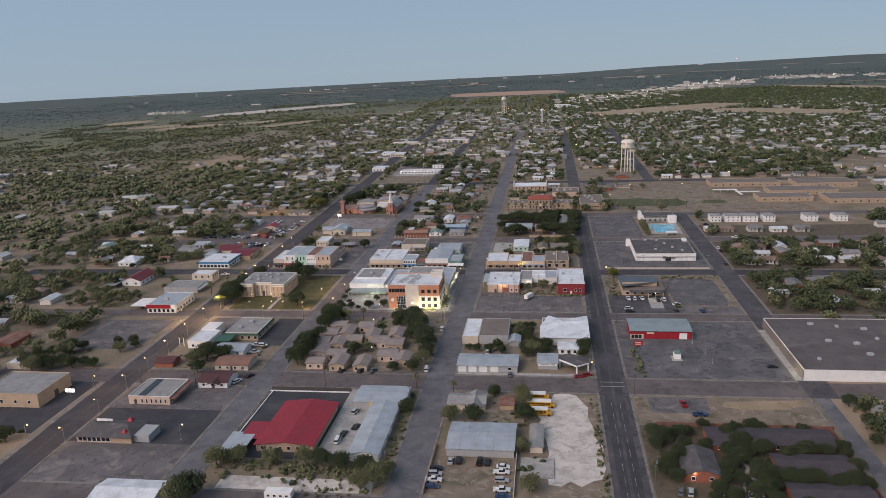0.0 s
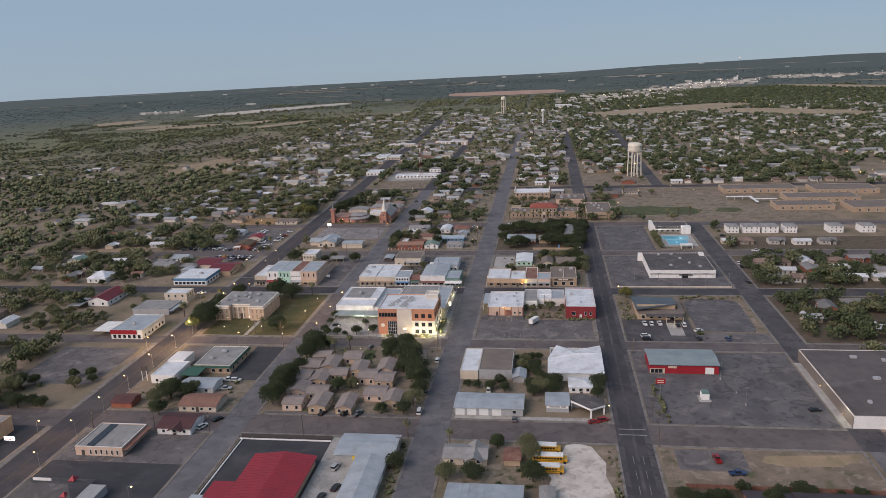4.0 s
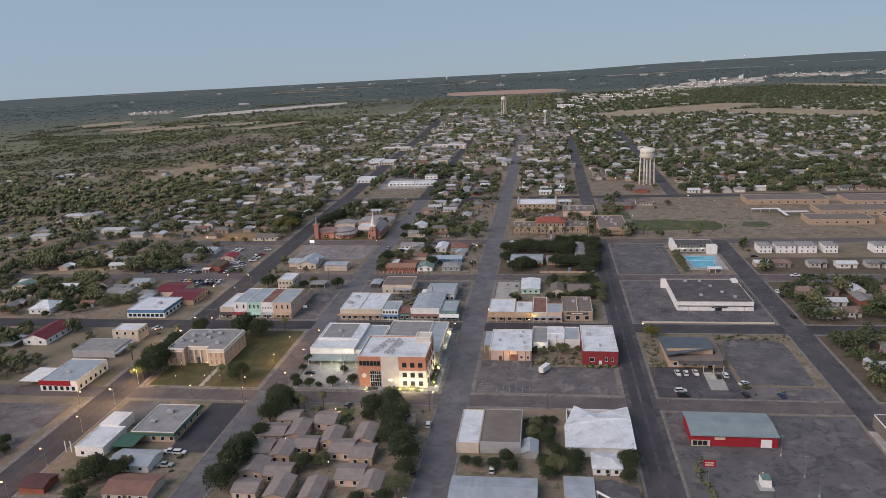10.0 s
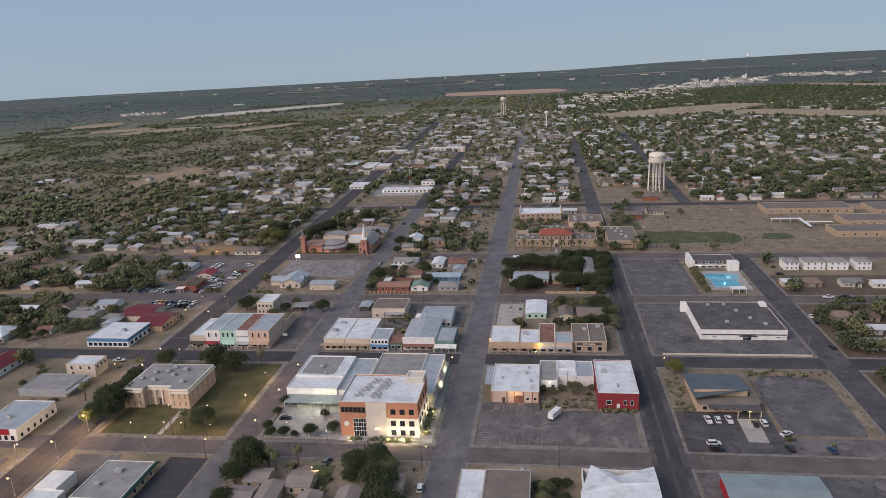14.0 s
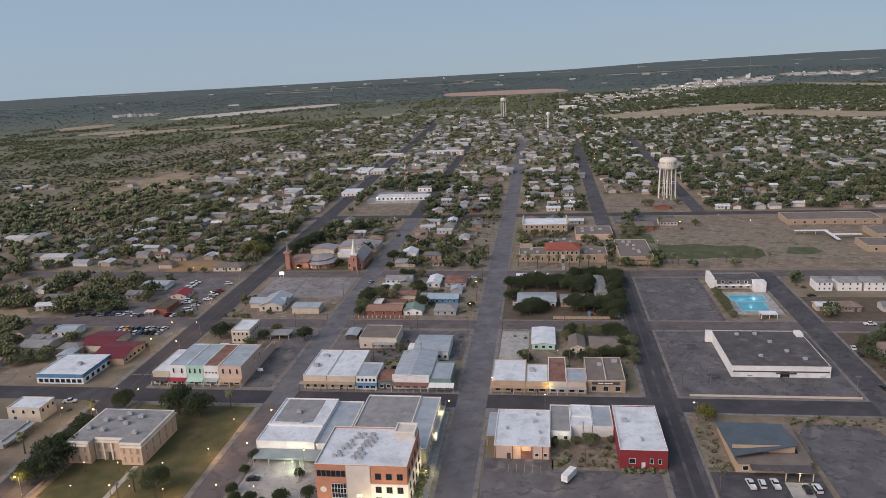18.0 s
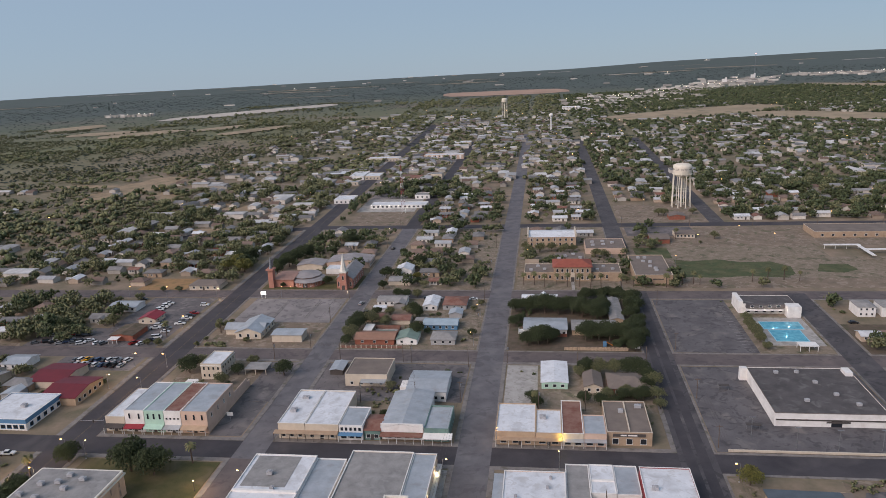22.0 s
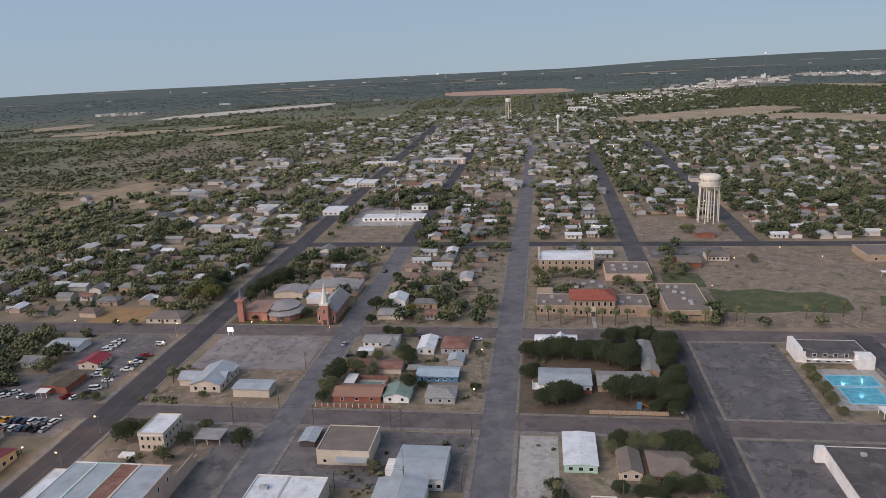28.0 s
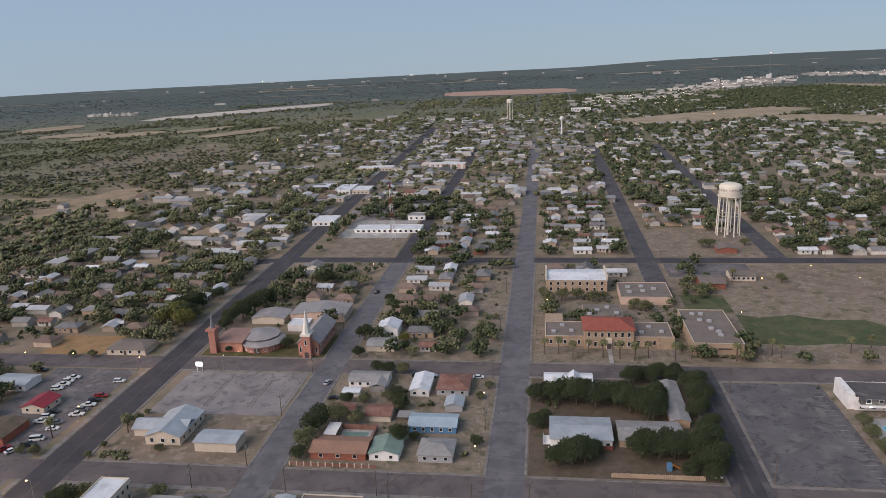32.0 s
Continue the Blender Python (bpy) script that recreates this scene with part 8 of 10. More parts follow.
def spread(template, places, sizes, flat=1.0):
    """Copies of a template, joined into one mesh: places (n, 3), sizes (n)."""
    tv, tf = template
    n = len(places)
    a = rs.uniform(0, math.tau, n)
    c, s = np.cos(a), np.sin(a)
    x = tv[None, :, 0] * c[:, None] - tv[None, :, 1] * s[:, None]
    y = tv[None, :, 0] * s[:, None] + tv[None, :, 1] * c[:, None]
    v = np.stack([x, y, np.broadcast_to(tv[None, :, 2], x.shape) * (flat * rs.uniform(0.8, 1.15, n))[:, None]], 2) * sizes[:, None, None] + places[:, None]
    f = tf[None] + len(tv) * np.arange(n)[:, None, None]
    return v.reshape(-1, 3), f.reshape(-1, 3)


def joined(chunks):
    off, vs, fs = 0, [], []
    for v, f in chunks:
        vs.append(v), fs.append(f + off)
        off += len(v)
    return np.concatenate(vs), np.concatenate(fs)


def stuff(name, chunks, mat, label, category, smooth=True):
    v, f = joined(chunks)
    tagged(new(name, numpy_mesh(name, v, f, mat, smooth)), label, category, kind="stuff")


MID = [crown_cloud(np.random.default_rng(30 + i), n, size, 14, fine=True) for n, size in ((120, 0.168), (72, 0.212), (44, 0.27)) for i in range(4)]
# scrub colour takes in the same bluish haze as the far ground
M_SCRUB_HAZED = shader("grey_green_scrub", (0.05, 0.07, 0.06), (0.04, 0.058, 0.05), size=60, fine=3, rough=0.9, bump=0, island=0.2)
WILD = [crown_cloud(np.random.default_rng(70 + i), 6, 0.75, 4, fine=True) for i in range(2)]
FAR = [crown_cloud(np.random.default_rng(50 + i), 9, 0.62, 5, fine=True) for i in range(4)]
mid_pts = []
for _ in range(34000):
    u, v = rnd.uniform(-345, 335), rnd.uniform(-330, 430)
    if v < 168 and -216 < u < 152:
        continue
    if on_field(*S(u, v)):
        continue
    wood = noise.noise(Vector((u / 70, v / 70, 3.1)))
    dens = ((0.62 if u < -176 else 0.44) if u < 57 and v > 165 else 0.62) + 0.9 * wood + (0.3 if u > 150 else 0) + (0.2 if u < -215 and v < 165 else 0)
    if rnd.random() < dens and is_free(u, v, 0.6):
        mid_pts.append((u, v, rnd.uniform(1.7, 4.0) if rnd.random() < 0.7 else rnd.uniform(3.8, 5.8)))
        if len(mid_pts) > 6600:
            break
mid_pts.sort(key=lambda q: rnd.random() + (0.55 if q[0] < -170 else 0))
half = len(mid_pts) // 2
MU = [np.array(q) for q in (mid_pts[:half:2], mid_pts[half::2], mid_pts[1:half:2], mid_pts[half + 1::2])]
for part_i, leaf in ((0, 0), (1, 1)):
    chunks = []
    for i in (part_i, part_i + 2):
        for j, (near, far) in enumerate(((-400, 110), (110, 250), (250, 500))):
            p = MU[i][(MU[i][:, 1] >= near) & (MU[i][:, 1] < far)]
            w = np.array([tuple(Q(a, b_)) for a, b_, _ in p])
            chunks.append(spread(MID[4 * j + i], w, p[:, 2]))
    stuff("town_trees", chunks, LEAVES[leaf], "dark green and olive trees among the houses", "trees")

# low bushes in the yards
bush = []
for _ in range(9000):
    u, v = rnd.uniform(-215, 335), rnd.uniform(-160, 290)
    if noise.noise(Vector((u / 22, v / 22, 5.5))) > -0.05 and is_free(u, v, 0.8):
        bush.append((u, v, rnd.uniform(0.4, 1.5)))
        if len(bush) > 2200:
            break
BUSH = [crown_cloud(np.random.default_rng(90 + i), 26, 0.42, 5, fine=True) for i in range(2)]
for i in (0, 1):
    p = np.array(bush[i::2])
    stuff("yard_bushes", [spread(BUSH[i], np.array([tuple(Q(a, b_, -0.3 * c)) for a, b_, c in p]), p[:, 2])], LEAVES[i], "low bushes in dusty yards", "bushes")


def town(u, v):
    """How built-up the far land is, 0 to 1."""
    a = max(0.0, 1 - max(0.0, (abs(u - 90 - 0.15 * v) - 330) / 300)) * max(0.0, min(1.0, (1150 - v) / 350))
    return a


far_pts, roofs = [], list(YARDS)
FAR_ROADS = [(-14, 6), (63, 6), (-88, 6), (142, 6), (220, 5), (300, 5), (380, 5), (-250, 5)]
for _ in range(42000):
    u, v = rnd.uniform(-850, 900), rnd.uniform(425, 1500)
    if abs(u) > 345 + 0.75 * (v - 300) + 450:
        continue
    tw = town(u, v)
    if on_field(*S(u, v)):
        continue
    if any(abs(u - c) < w for c, w in FAR_ROADS) or abs(u - s1(v)) < 10:
        continue
    k = noise.noise(Vector((u / 110, v / 110, 0.4)))
    if rnd.random() < (0.15 if u < 60 else 0.1) * tw and len(roofs) < 2600:
        roofs.append((u, v))
    elif rnd.random() < ((0.08 if u < -300 and v > 430 else 0.5) if u < 60 else 0.9) + 0.8 * k + 0.2 * tw:
        far_pts.append((u, v, rnd.uniform(1.7, 3.9)))
for _ in range(12000):
    side = rnd.random()
    u = rnd.uniform(-900, -345) if side < 0.55 else rnd.uniform(335, 900)
    v = rnd.uniform(-250, 425)
    k = noise.noise(Vector((u / 90, v / 90, 0.4)))
    if not on_field(*S(u, v)) and rnd.random() < (0.85 if -560 < u < 0 and 70 < v < 330 else 0.42) + 1.2 * k:
        far_pts.append((u, v, rnd.uniform(1.8, 4.6)))
    elif rnd.random() < 0.07 and len(roofs) < 2600:
        roofs.append((u, v))
# open mesquite brush west of the town
brush = []
for _ in range(24000):
    u, v = rnd.uniform(-1150, -230), rnd.uniform(180, 1050)
    if v < 420 and u > -345 and not is_free(u, v, 0.8):
        continue
    if noise.noise(Vector((u / 60, v / 60, 9.1))) > 0.02 and not on_field(*S(u, v)):
        brush.append((u, v, rnd.uniform(0.8, 2.4)))
M_BRUSH = shader("olive_brush", (0.135, 0.14, 0.078), (0.09, 0.097, 0.053), size=40, fine=2, rough=0.9, bump=0, island=0.35)
p = np.array(brush)
w = np.array([tuple(Q(a, b_)) for a, b_, _ in p])
w[:, 2] = [land(*S(a, b_)) - 0.3 for a, b_, _ in p]
stuff("open_brush", [spread(WILD[0], w, p[:, 2])], M_BRUSH, "low olive brush on open ground", "scrub")
wild = []
for _ in range(30000):
    r = 780 + 2100 * rnd.random() ** 1.3
    a = radians(rnd.uniform(-56, 52))
    x, y = r * math.sin(a), r * math.cos(a) - 100
    if on_field(x, y):
        continue
    k = noise.noise(Vector((x / 420, y / 300, 7.7)))
    if rnd.random() < 0.7 + 0.8 * k:
        wild.append((*P(x, y), land(x, y) - 0.3, rnd.uniform(1.5, 2.8) * (0.8 + r / 5000)))
far_pts.sort(key=lambda q: 0 if (q[0] < 40 and (q[0] * 7.3) % 1 < 0.8) or (q[0] * 3.1) % 1 < 0.15 else 1)
light = sum(1 for q in far_pts if (q[0] < 40 and (q[0] * 7.3) % 1 < 0.8) or (q[0] * 3.1) % 1 < 0.15)
for i, leaf in ((0, 0), (1, 1)):
    p = np.array(far_pts[:light] if i else far_pts[light:])
    w = np.array([tuple(Q(a, b_)) for a, b_, _ in p])
    w[:, 2] = [land(*S(a, b_)) for a, b_, _ in p]
    q_ = np.array(wild[i::2])
    stuff("distant_scrub", [spread(WILD[i], q_[:, :3], q_[:, 3], 0.32)], M_SCRUB_HAZED, "low grey-green scrub running to the horizon", "scrub")
    stuff("distant_trees", [spread(FAR[i], w, p[:, 2])], LEAVES[leaf], "distant dark scrub and trees out to the horizon", "trees")


def gable_house(w, d, h, r):
    a, b_ = w / 2, d / 2
    v = np.array([(-a, -b_, -0.3), (a, -b_, -0.3), (a, b_, -0.3), (-a, b_, -0.3), (-a, -b_, h), (a, -b_, h), (a, b_, h), (-a, b_, h), (-a, 0, h + r - 0.1), (a, 0, h + r - 0.1)], float)
    f = np.array([(0, 1, 5), (0, 5, 4), (1, 2, 6), (1, 6, 5), (2, 3, 7), (2, 7, 6), (3, 0, 4), (3, 4, 7), (5, 6, 9), (7, 4, 8)])
    a2, b2 = a + 0.5, b_ + 0.5
    rv = np.array([(-a2, -b2, h), (a2, -b2, h), (a2, 0, h + r), (-a2, 0, h + r), (a2, b2, h), (-a2, b2, h)], float)
    rf = np.array([(0, 1, 2), (0, 2, 3), (3, 2, 4), (3, 4, 5)])
    return (v, f), (rv, rf)


def spread_turned(template, pts, quarter):
    tv, tf = template
    n = len(pts)
    a = np.array(quarter) * math.pi / 2 + TURN_U
    c, s = np.cos(a), np.sin(a)
    x = tv[None, :, 0] * c[:, None] - tv[None, :, 1] * s[:, None]
    y = tv[None, :, 0] * s[:, None] + tv[None, :, 1] * c[:, None]
    v = np.stack([x, y, np.broadcast_to(tv[None, :, 2], x.shape)], 2) + pts[:, None]
    return v.reshape(-1, 3), (tf[None] + len(tv) * np.arange(n)[:, None, None]).reshape(-1, 3)


M_FARWALL = shader("far_house_walls", (0.48, 0.446, 0.402), (0.37, 0.343, 0.305), size=3, rough=0.85, bump=0, island=0.5)
roof_mats = [shader("far_roofs_pale", (0.36, 0.353, 0.346), (0.26, 0.255, 0.25), size=3, rough=0.7, bump=0, island=0.75), M_SHING_G, M_SHING_B]
rp = np.array([tuple(Q(u, v)) for u, v in roofs])
rp[:, 2] = [land(*S(u, v)) for u, v in roofs]
qd = [rnd.randrange(2) for _ in roofs]
walls, tops = [], [[], [], []]
for i, (w, d, h, r) in enumerate(((10.5, 8, 2.9, 1.7), (9, 7, 2.8, 1.5), (13, 8, 3, 1.2), (8.5, 6.5, 2.8, 1.9), (18, 11, 4, 0.8))):
    body, top = gable_house(w, d, h, r)
    sel = np.arange(len(rp)) % 5 == i
    qs = [qq for qq, s_ in zip(qd, sel) if s_]
    walls.append(spread_turned(body, rp[sel], qs))
    tops[(0, 1, 0, 2, 0)[i]].append(spread_turned(top, rp[sel], qs))
stuff("distant_house_walls", walls, M_FARWALL, "pale walls of distant small houses", "houses", False)
for tp, mt in zip(tops, roof_mats):
    stuff("distant_roofs", tp, mt, "roofs of distant small houses", "houses", False)

# ---------------------------------------------------------------- vehicles
M_TYRE = paint("tyre_rubber", (0.025, 0.025, 0.026), rough=0.9)
M_RIM = shader("wheel_rim", (0.45, 0.45, 0.46), rough=0.35, metal=0.8, bump=0)
M_LAMP_W = paint("headlight_glass", (0.7, 0.7, 0.68), rough=0.2)
M_LAMP_R = paint("tail_light_glass", (0.35, 0.02, 0.02), rough=0.3)
CAR_PAINT = {n: shader(n + "_car_paint", c, tuple(x * 0.9 for x in c), size=1, rough=0.28, metal=0.15, bump=0, spec=0.6) for n, c in (("white", (0.72, 0.72, 0.71)), ("silver", (0.4, 0.41, 0.42)), ("black", (0.018, 0.018, 0.02)), ("blue", (0.03, 0.06, 0.14)), ("red", (0.28, 0.02, 0.02)), ("grey", (0.14, 0.145, 0.15)), ("yellow", (0.75, 0.38, 0.02)))}


def slab(profile, half, half_top=None, z_mid=None):
    """A side profile (x, z) pulled across to both sides, narrower above z_mid."""
    g = Geo()
    n = len(profile)
    w = [half if half_top is None or z <= z_mid else half_top for _, z in profile]
    g.v += [(x, -w[i], z) for i, (x, z) in enumerate(profile)] + [(x, w[i], z) for i, (x, z) in enumerate(profile)]
    g.f += [tuple(range(n)), tuple(range(2 * n - 1, n - 1, -1))] + [(i, n + i, n + (i + 1) % n, (i + 1) % n) for i in range(n)]
    return g


SHAPES = {
    "sedan": ([(-2.3, 0.3), (2.3, 0.3), (2.32, 0.68), (1.1, 0.9), (-1.5, 0.95), (-2.3, 0.86)], [(-1.75, 0.9), (1.15, 0.88), (0.45, 1.36), (-1.1, 1.38)], (-1.15, 0.5, 1.36, 1.44), (-1.4, 1.4), 0.32),
    "suv": ([(-2.35, 0.38), (2.35, 0.38), (2.36, 0.9), (1.2, 1.08), (-2.3, 1.1)], [(-2.25, 1.06), (1.2, 1.04), (0.6, 1.66), (-2.05, 1.68)], (-2.05, 0.62, 1.66, 1.76), (-1.45, 1.45), 0.37),
    "pickup": ([(-2.85, 0.45), (2.8, 0.45), (2.82, 0.95), (1.35, 1.14), (-0.9, 1.14), (-0.9, 0.75), (-2.7, 0.75), (-2.7, 1.12), (-2.85, 1.12)], [(-0.9, 1.1), (1.3, 1.1), (0.65, 1.75), (-0.75, 1.77)], (-0.78, 0.68, 1.75, 1.84), (-1.8, 1.75), 0.4),
    "van": ([(-2.5, 0.35), (2.5, 0.35), (2.52, 0.95), (1.9, 1.15), (-2.5, 1.15)], [(-2.45, 1.1), (1.95, 1.12), (1.2, 1.9), (-2.4, 1.92)], (-2.42, 1.25, 1.9, 2.02), (-1.6, 1.55), 0.36)}
CARS = {}


def car_kind(shape, tone):
    body, cab, top, axles, wr = SHAPES[shape]
    t = new("car" if shape in ("sedan", "suv") else "pickup_truck" if shape == "pickup" else "van")
    names = {"sedan": "sedan", "suv": "sport utility car", "pickup": "pickup truck", "van": "van"}
    tagged(t, f"parked {tone} {names[shape]} on worn asphalt", {"sedan": "car", "suv": "car", "pickup": "pickup truck", "van": "van"}[shape], "parked vehicles")
    rpart("body", slab(body, 0.92), CAR_PAINT[tone], t)
    if shape == "pickup":
        rpart("bed_side", Geo().box(-2.7, -0.9, -0.92, -0.78, 0.75, 1.12).box(-2.7, -0.9, 0.78, 0.92, 0.75, 1.12), CAR_PAINT[tone], t)
    rpart("glasshouse", slab(cab, 0.86, 0.7, 1.15), M_GLASS, t)
    rpart("roof", Geo().box(top[0], top[1], -0.7, 0.7, top[2] - 0.02, top[3]), CAR_PAINT[tone], t)
    for x in axles:
        for y in (-0.84, 0.84):
            rpart("wheel", Geo().tube((x, y - 0.1, wr), (x, y + 0.1, wr), wr, n=12), M_TYRE, t)
    for y in (-0.66, 0.66):
        rpart("headlight", Geo().box(body[1][0] - 0.05, body[1][0] + 0.035, y - 0.16, y + 0.16, body[1][1] + 0.25, body[1][1] + 0.4), M_LAMP_W, t)
        rpart("tail_light", Geo().box(-body[1][0] - 0.06, -body[1][0] + 0.02, y - 0.14, y + 0.14, 0.62, 0.78), M_LAMP_R, t)
    return t


def park(shape, tone, u, v, turn):
    """turn in degrees from the cross streets' direction."""
    m = Matrix.Translation(Q(u, v, 0.05)) @ Matrix.Rotation(TURN_U + radians(turn), 4, "Z")
    if (shape, tone) in CARS:
        return copy_thing(CARS[shape, tone], m)
    CARS[shape, tone] = t = car_kind(shape, tone)
    t.matrix_basis = m


TONES = ("white", "silver", "black", "blue", "grey", "white", "red")
FORMS = ("sedan", "suv", "pickup", "sedan", "suv")


def park_row(rows, turn, tones=TONES, forms=FORMS):
    for i, (u, v) in enumerate(rows):
        park(forms[i % len(forms)], tones[i % len(tones)], u, v, turn + rnd.uniform(-4, 4))


park_row([(-2.2, -148.5), (-2.2, -151.3), (-2.2, -154.1), (-2.2, -156.9)], 0, ("black", "silver", "white", "blue"))
park_row([(2, -144.6), (4.8, -144.4), (12.2, -144.6), (15, -144.6)], 90, ("silver", "black", "black", "black"))
park_row([(20.6, -146.6), (20.2, -149.4), (20.6, -153.2), (21, -157.4), (21.4, -160)], 0, ("white", "white", "silver", "white", "blue"), ("sedan", "pickup", "suv", "pickup", "sedan"))
park("van", "white", 7.4, -70, 90), park("sedan", "grey", 19.2, -89.2, 90)
park_row([(-18.7, -47.6), (-18.7, -72.9), (-18.7, -86.2)], 90, ("white", "grey", "white"), ("suv", "sedan", "van"))
park("sedan", "red", 49.4, -89.4, 10), park("suv", "red", 53, -88.2, 20)
park_row([(-98.6, -94.2), (-102, -99)], 60, ("black", "white"))
park_row([(-57.5, -88.6), (-48.2, -88.6), (-43.1, -88.4)], 70, ("black", "black", "grey"), ("sedan", "suv", "pickup"))
park_row([(-41.3, -118.3), (-37.8, -127.7), (-41.2, -131.9)], 80, ("silver", "black", "black"), ("suv", "sedan", "sedan"))
park("van", "white", -42.1, -136, 90)
park_row([(-109.6, -66.8), (-106, -67), (-107.2, -73.5)], 5, ("white", "white", "silver"), ("pickup", "suv", "pickup"))
park("sedan", "silver", -201, -24, 0)
park_row([(81.1, -9), (84.6, -8.8), (88.6, -8.6)], 90, ("white",), ("pickup", "suv", "pickup"))
park_row([(100.4, -10), (97.3, -10.4)], 95, ("white", "black"), ("suv", "sedan"))
park_row([(79.6, -21.8), (79.8, -24.8)], 3, ("white", "black"), ("suv", "suv"))
park("sedan", "white", 106.1, -15.5, 30), park("sedan", "black", 104.3, -23.4, 100), park("sedan", "blue", 117.8, -23.6, 100)
park_row([(153.4, 76.1), (153.4, 70.3)], 80, ("white", "black")), park("sedan", "black", 149.5, 45.4, 95)
park_row([(171.9, 98.5), (181.2, 98.6), (159.5, 131.1), (158.4, 57.8), (158, 54.4)], 0, ("white", "black", "black", "grey", "white"), ("pickup", "suv", "sedan", "sedan", "sedan"))
park("sedan", "black", -79, -14, 10), park("suv", "grey", -53.7, -36.8, 80), park("sedan", "silver", 14, -38.5, 2)
park("pickup", "white", -179, 25.5, 10)
# the car lots by the highway
park_row([(-206 + 2.9 * i, 88.5) for i in range(10)], 75, ("grey", "white", "yellow", "black", "blue", "black", "white", "silver"))
park_row([(-232 + 3.6 * i, 104.5 + (i % 3)) for i in range(6)], 40, ("black", "white", "silver", "grey"))
park_row([(-208, 104), (-204.5, 103.6), (-188.6, 104.4), (-184.8, 104)], 60, ("white", "grey", "red", "white"))
park_row([(-200.2, 140.8), (-200, 143.6), (-199.9, 146.2), (-199.7, 148.8)], 10, ("white",), ("suv", "pickup"))
park_row([(-177.2, 136.7), (-177.6, 133.6), (-177.7, 130.6), (-177.8, 127.6), (-177.6, 124.6)], 12, ("red", "black", "white", "grey", "white"), ("pickup", "suv", "pickup", "suv", "pickup"))
park_row([(-188.4, 125.8), (-188.2, 122.8), (-188, 119.8)], 10, ("black", "white", "white"))
park_row([(-181.3, 119.5), (-180.2, 116.2), (-180.8, 110.3), (-181.5, 107)], 15, ("grey", "white", "white", "black"), ("suv", "sedan", "van", "pickup"))
park("suv", "white", -177.4, 147.1, 5), park("pickup", "black", -219.6, 154, 5)
park_row([(-87.6, 149.8)], 80, ("silver",)), park("sedan", "black", -81.2, 139.5, 5), park("suv", "black", -92.6, 238, 80)
park("pickup", "white", -129, 223, 70)
park_row([(-26, 156), (-51.5, 156.2), (-45.8, 156)], 5, ("white", "black", "silver"), ("sedan", "suv", "pickup"))
park_row([(78.1, -155), (81.1, -155.2), (90.6, -155.4), (93.7, -155.4), (96.6, -155.5), (99.6, -155.4), (102.6, -155.4), (107.4, -155.6)], 80, ("grey", "silver", "white", "white", "silver", "white", "white", "silver"))
park("sedan", "black", 133.6, -78.4, 5), park("pickup", "red", 89.3, -107.8, 95), park("pickup", "blue", 94, -114.5, 5)

park_row([(-205 + 3.1 * i, 84.2) for i in range(9)], 80, ("black", "silver", "white", "grey", "white", "blue", "black"))
park_row([(-241 + 4.1 * i + (i % 2), 103.5 + 1.4 * (i % 3)) for i in range(7)], 35, ("grey", "black", "white", "silver", "blue", "grey", "white"))
park_row([(-238 + 4.6 * i, 111.5 + (i % 2)) for i in range(5)], 20, ("silver", "white", "red", "grey", "black"))

# school buses
def school_bus(u, v, length):
    t = thing("school_bus", u, v, 0.03, "yellow school bus with a pale roof on white gravel", "bus", "school buses")
    L = length / 2
    part("body", Geo().box(u - L, u + L - 1.4, v - 1.2, v + 1.2, 0.55, 2.75).box(u + L - 1.4, u + L, v - 1.1, v + 1.1, 0.55, 1.6), CAR_PAINT["yellow"], t)
    part("roof", Geo().box(u - L, u + L - 1.4, v - 1.12, v + 1.12, 2.75, 2.95), M_WHITE, t, "white roof")
    part("rub_rail", Geo().box(u - L, u + L - 1.4, v - 1.25, v + 1.25, 1.25, 1.35), M_TYRE, t)
    n = int(length / 1.05) - 1
    for i in range(n):
        part("window", Geo().box(u - L + 0.4 + i * 1.0, u - L + 1.2 + i * 1.0, v - 1.24, v + 1.24, 1.75, 2.45), M_GLASS, t)
    part("windscreen", Geo().box(u + L - 1.42, u + L - 1.36, v - 1.05, v + 1.05, 1.65, 2.55), M_GLASS, t)
    for x in (-L + 2.2, L - 1.0):
        for y in (-1.1, 1.1):
            part("wheel", Geo().tube((u + x, v + y - 0.14, 0.5), (u + x, v + y + 0.14, 0.5), 0.5, n=12), M_TYRE, t)


school_bus(31.8, -105.8, 9.2), school_bus(32.6, -111, 12), school_bus(32.6, -116.2, 9.4)
t = thing("box_trailer", 24.9, -9, 0, "white box trailer parked on a cracked lot", "trailer")
part("box", Geo().prism([(22.3, -10.6), (24.3, -11.4), (27.4, -7.2), (25.4, -6.4)], 0.9, 3.3), M_WHITE, t)
part("wheel", Geo().tube((23.6, -10.6, 0.45), (24.4, -10.9, 0.45), 0.42, n=10), M_TYRE, t)
part("wheel", Geo().tube((25.6, -7.4, 0.45), (26.4, -7.7, 0.45), 0.42, n=10), M_TYRE, t)
part("chassis", Geo().prism([(22.6, -10.4), (24.2, -11), (27, -7.4), (25.4, -6.8)], 0.6, 0.9), M_STEEL, t)
t = thing("travel_trailer", -51.5, -164, 0, "white travel trailer on pale gravel", "trailer")
part("shell", Geo().box(-56, -47, -165.4, -162.8, 0.5, 3.0), M_WHITE, t)
windows(t, (-56, -47, -165.4, -162.8), "S", 4, 1.5, 0.9, 0.7)
part("wheel", Geo().tube((-51, -165.5, 0.4), (-51, -165.1, 0.4), 0.38, n=10).tube((-52, -165.5, 0.4), (-52, -165.1, 0.4), 0.38, n=10), M_TYRE, t)
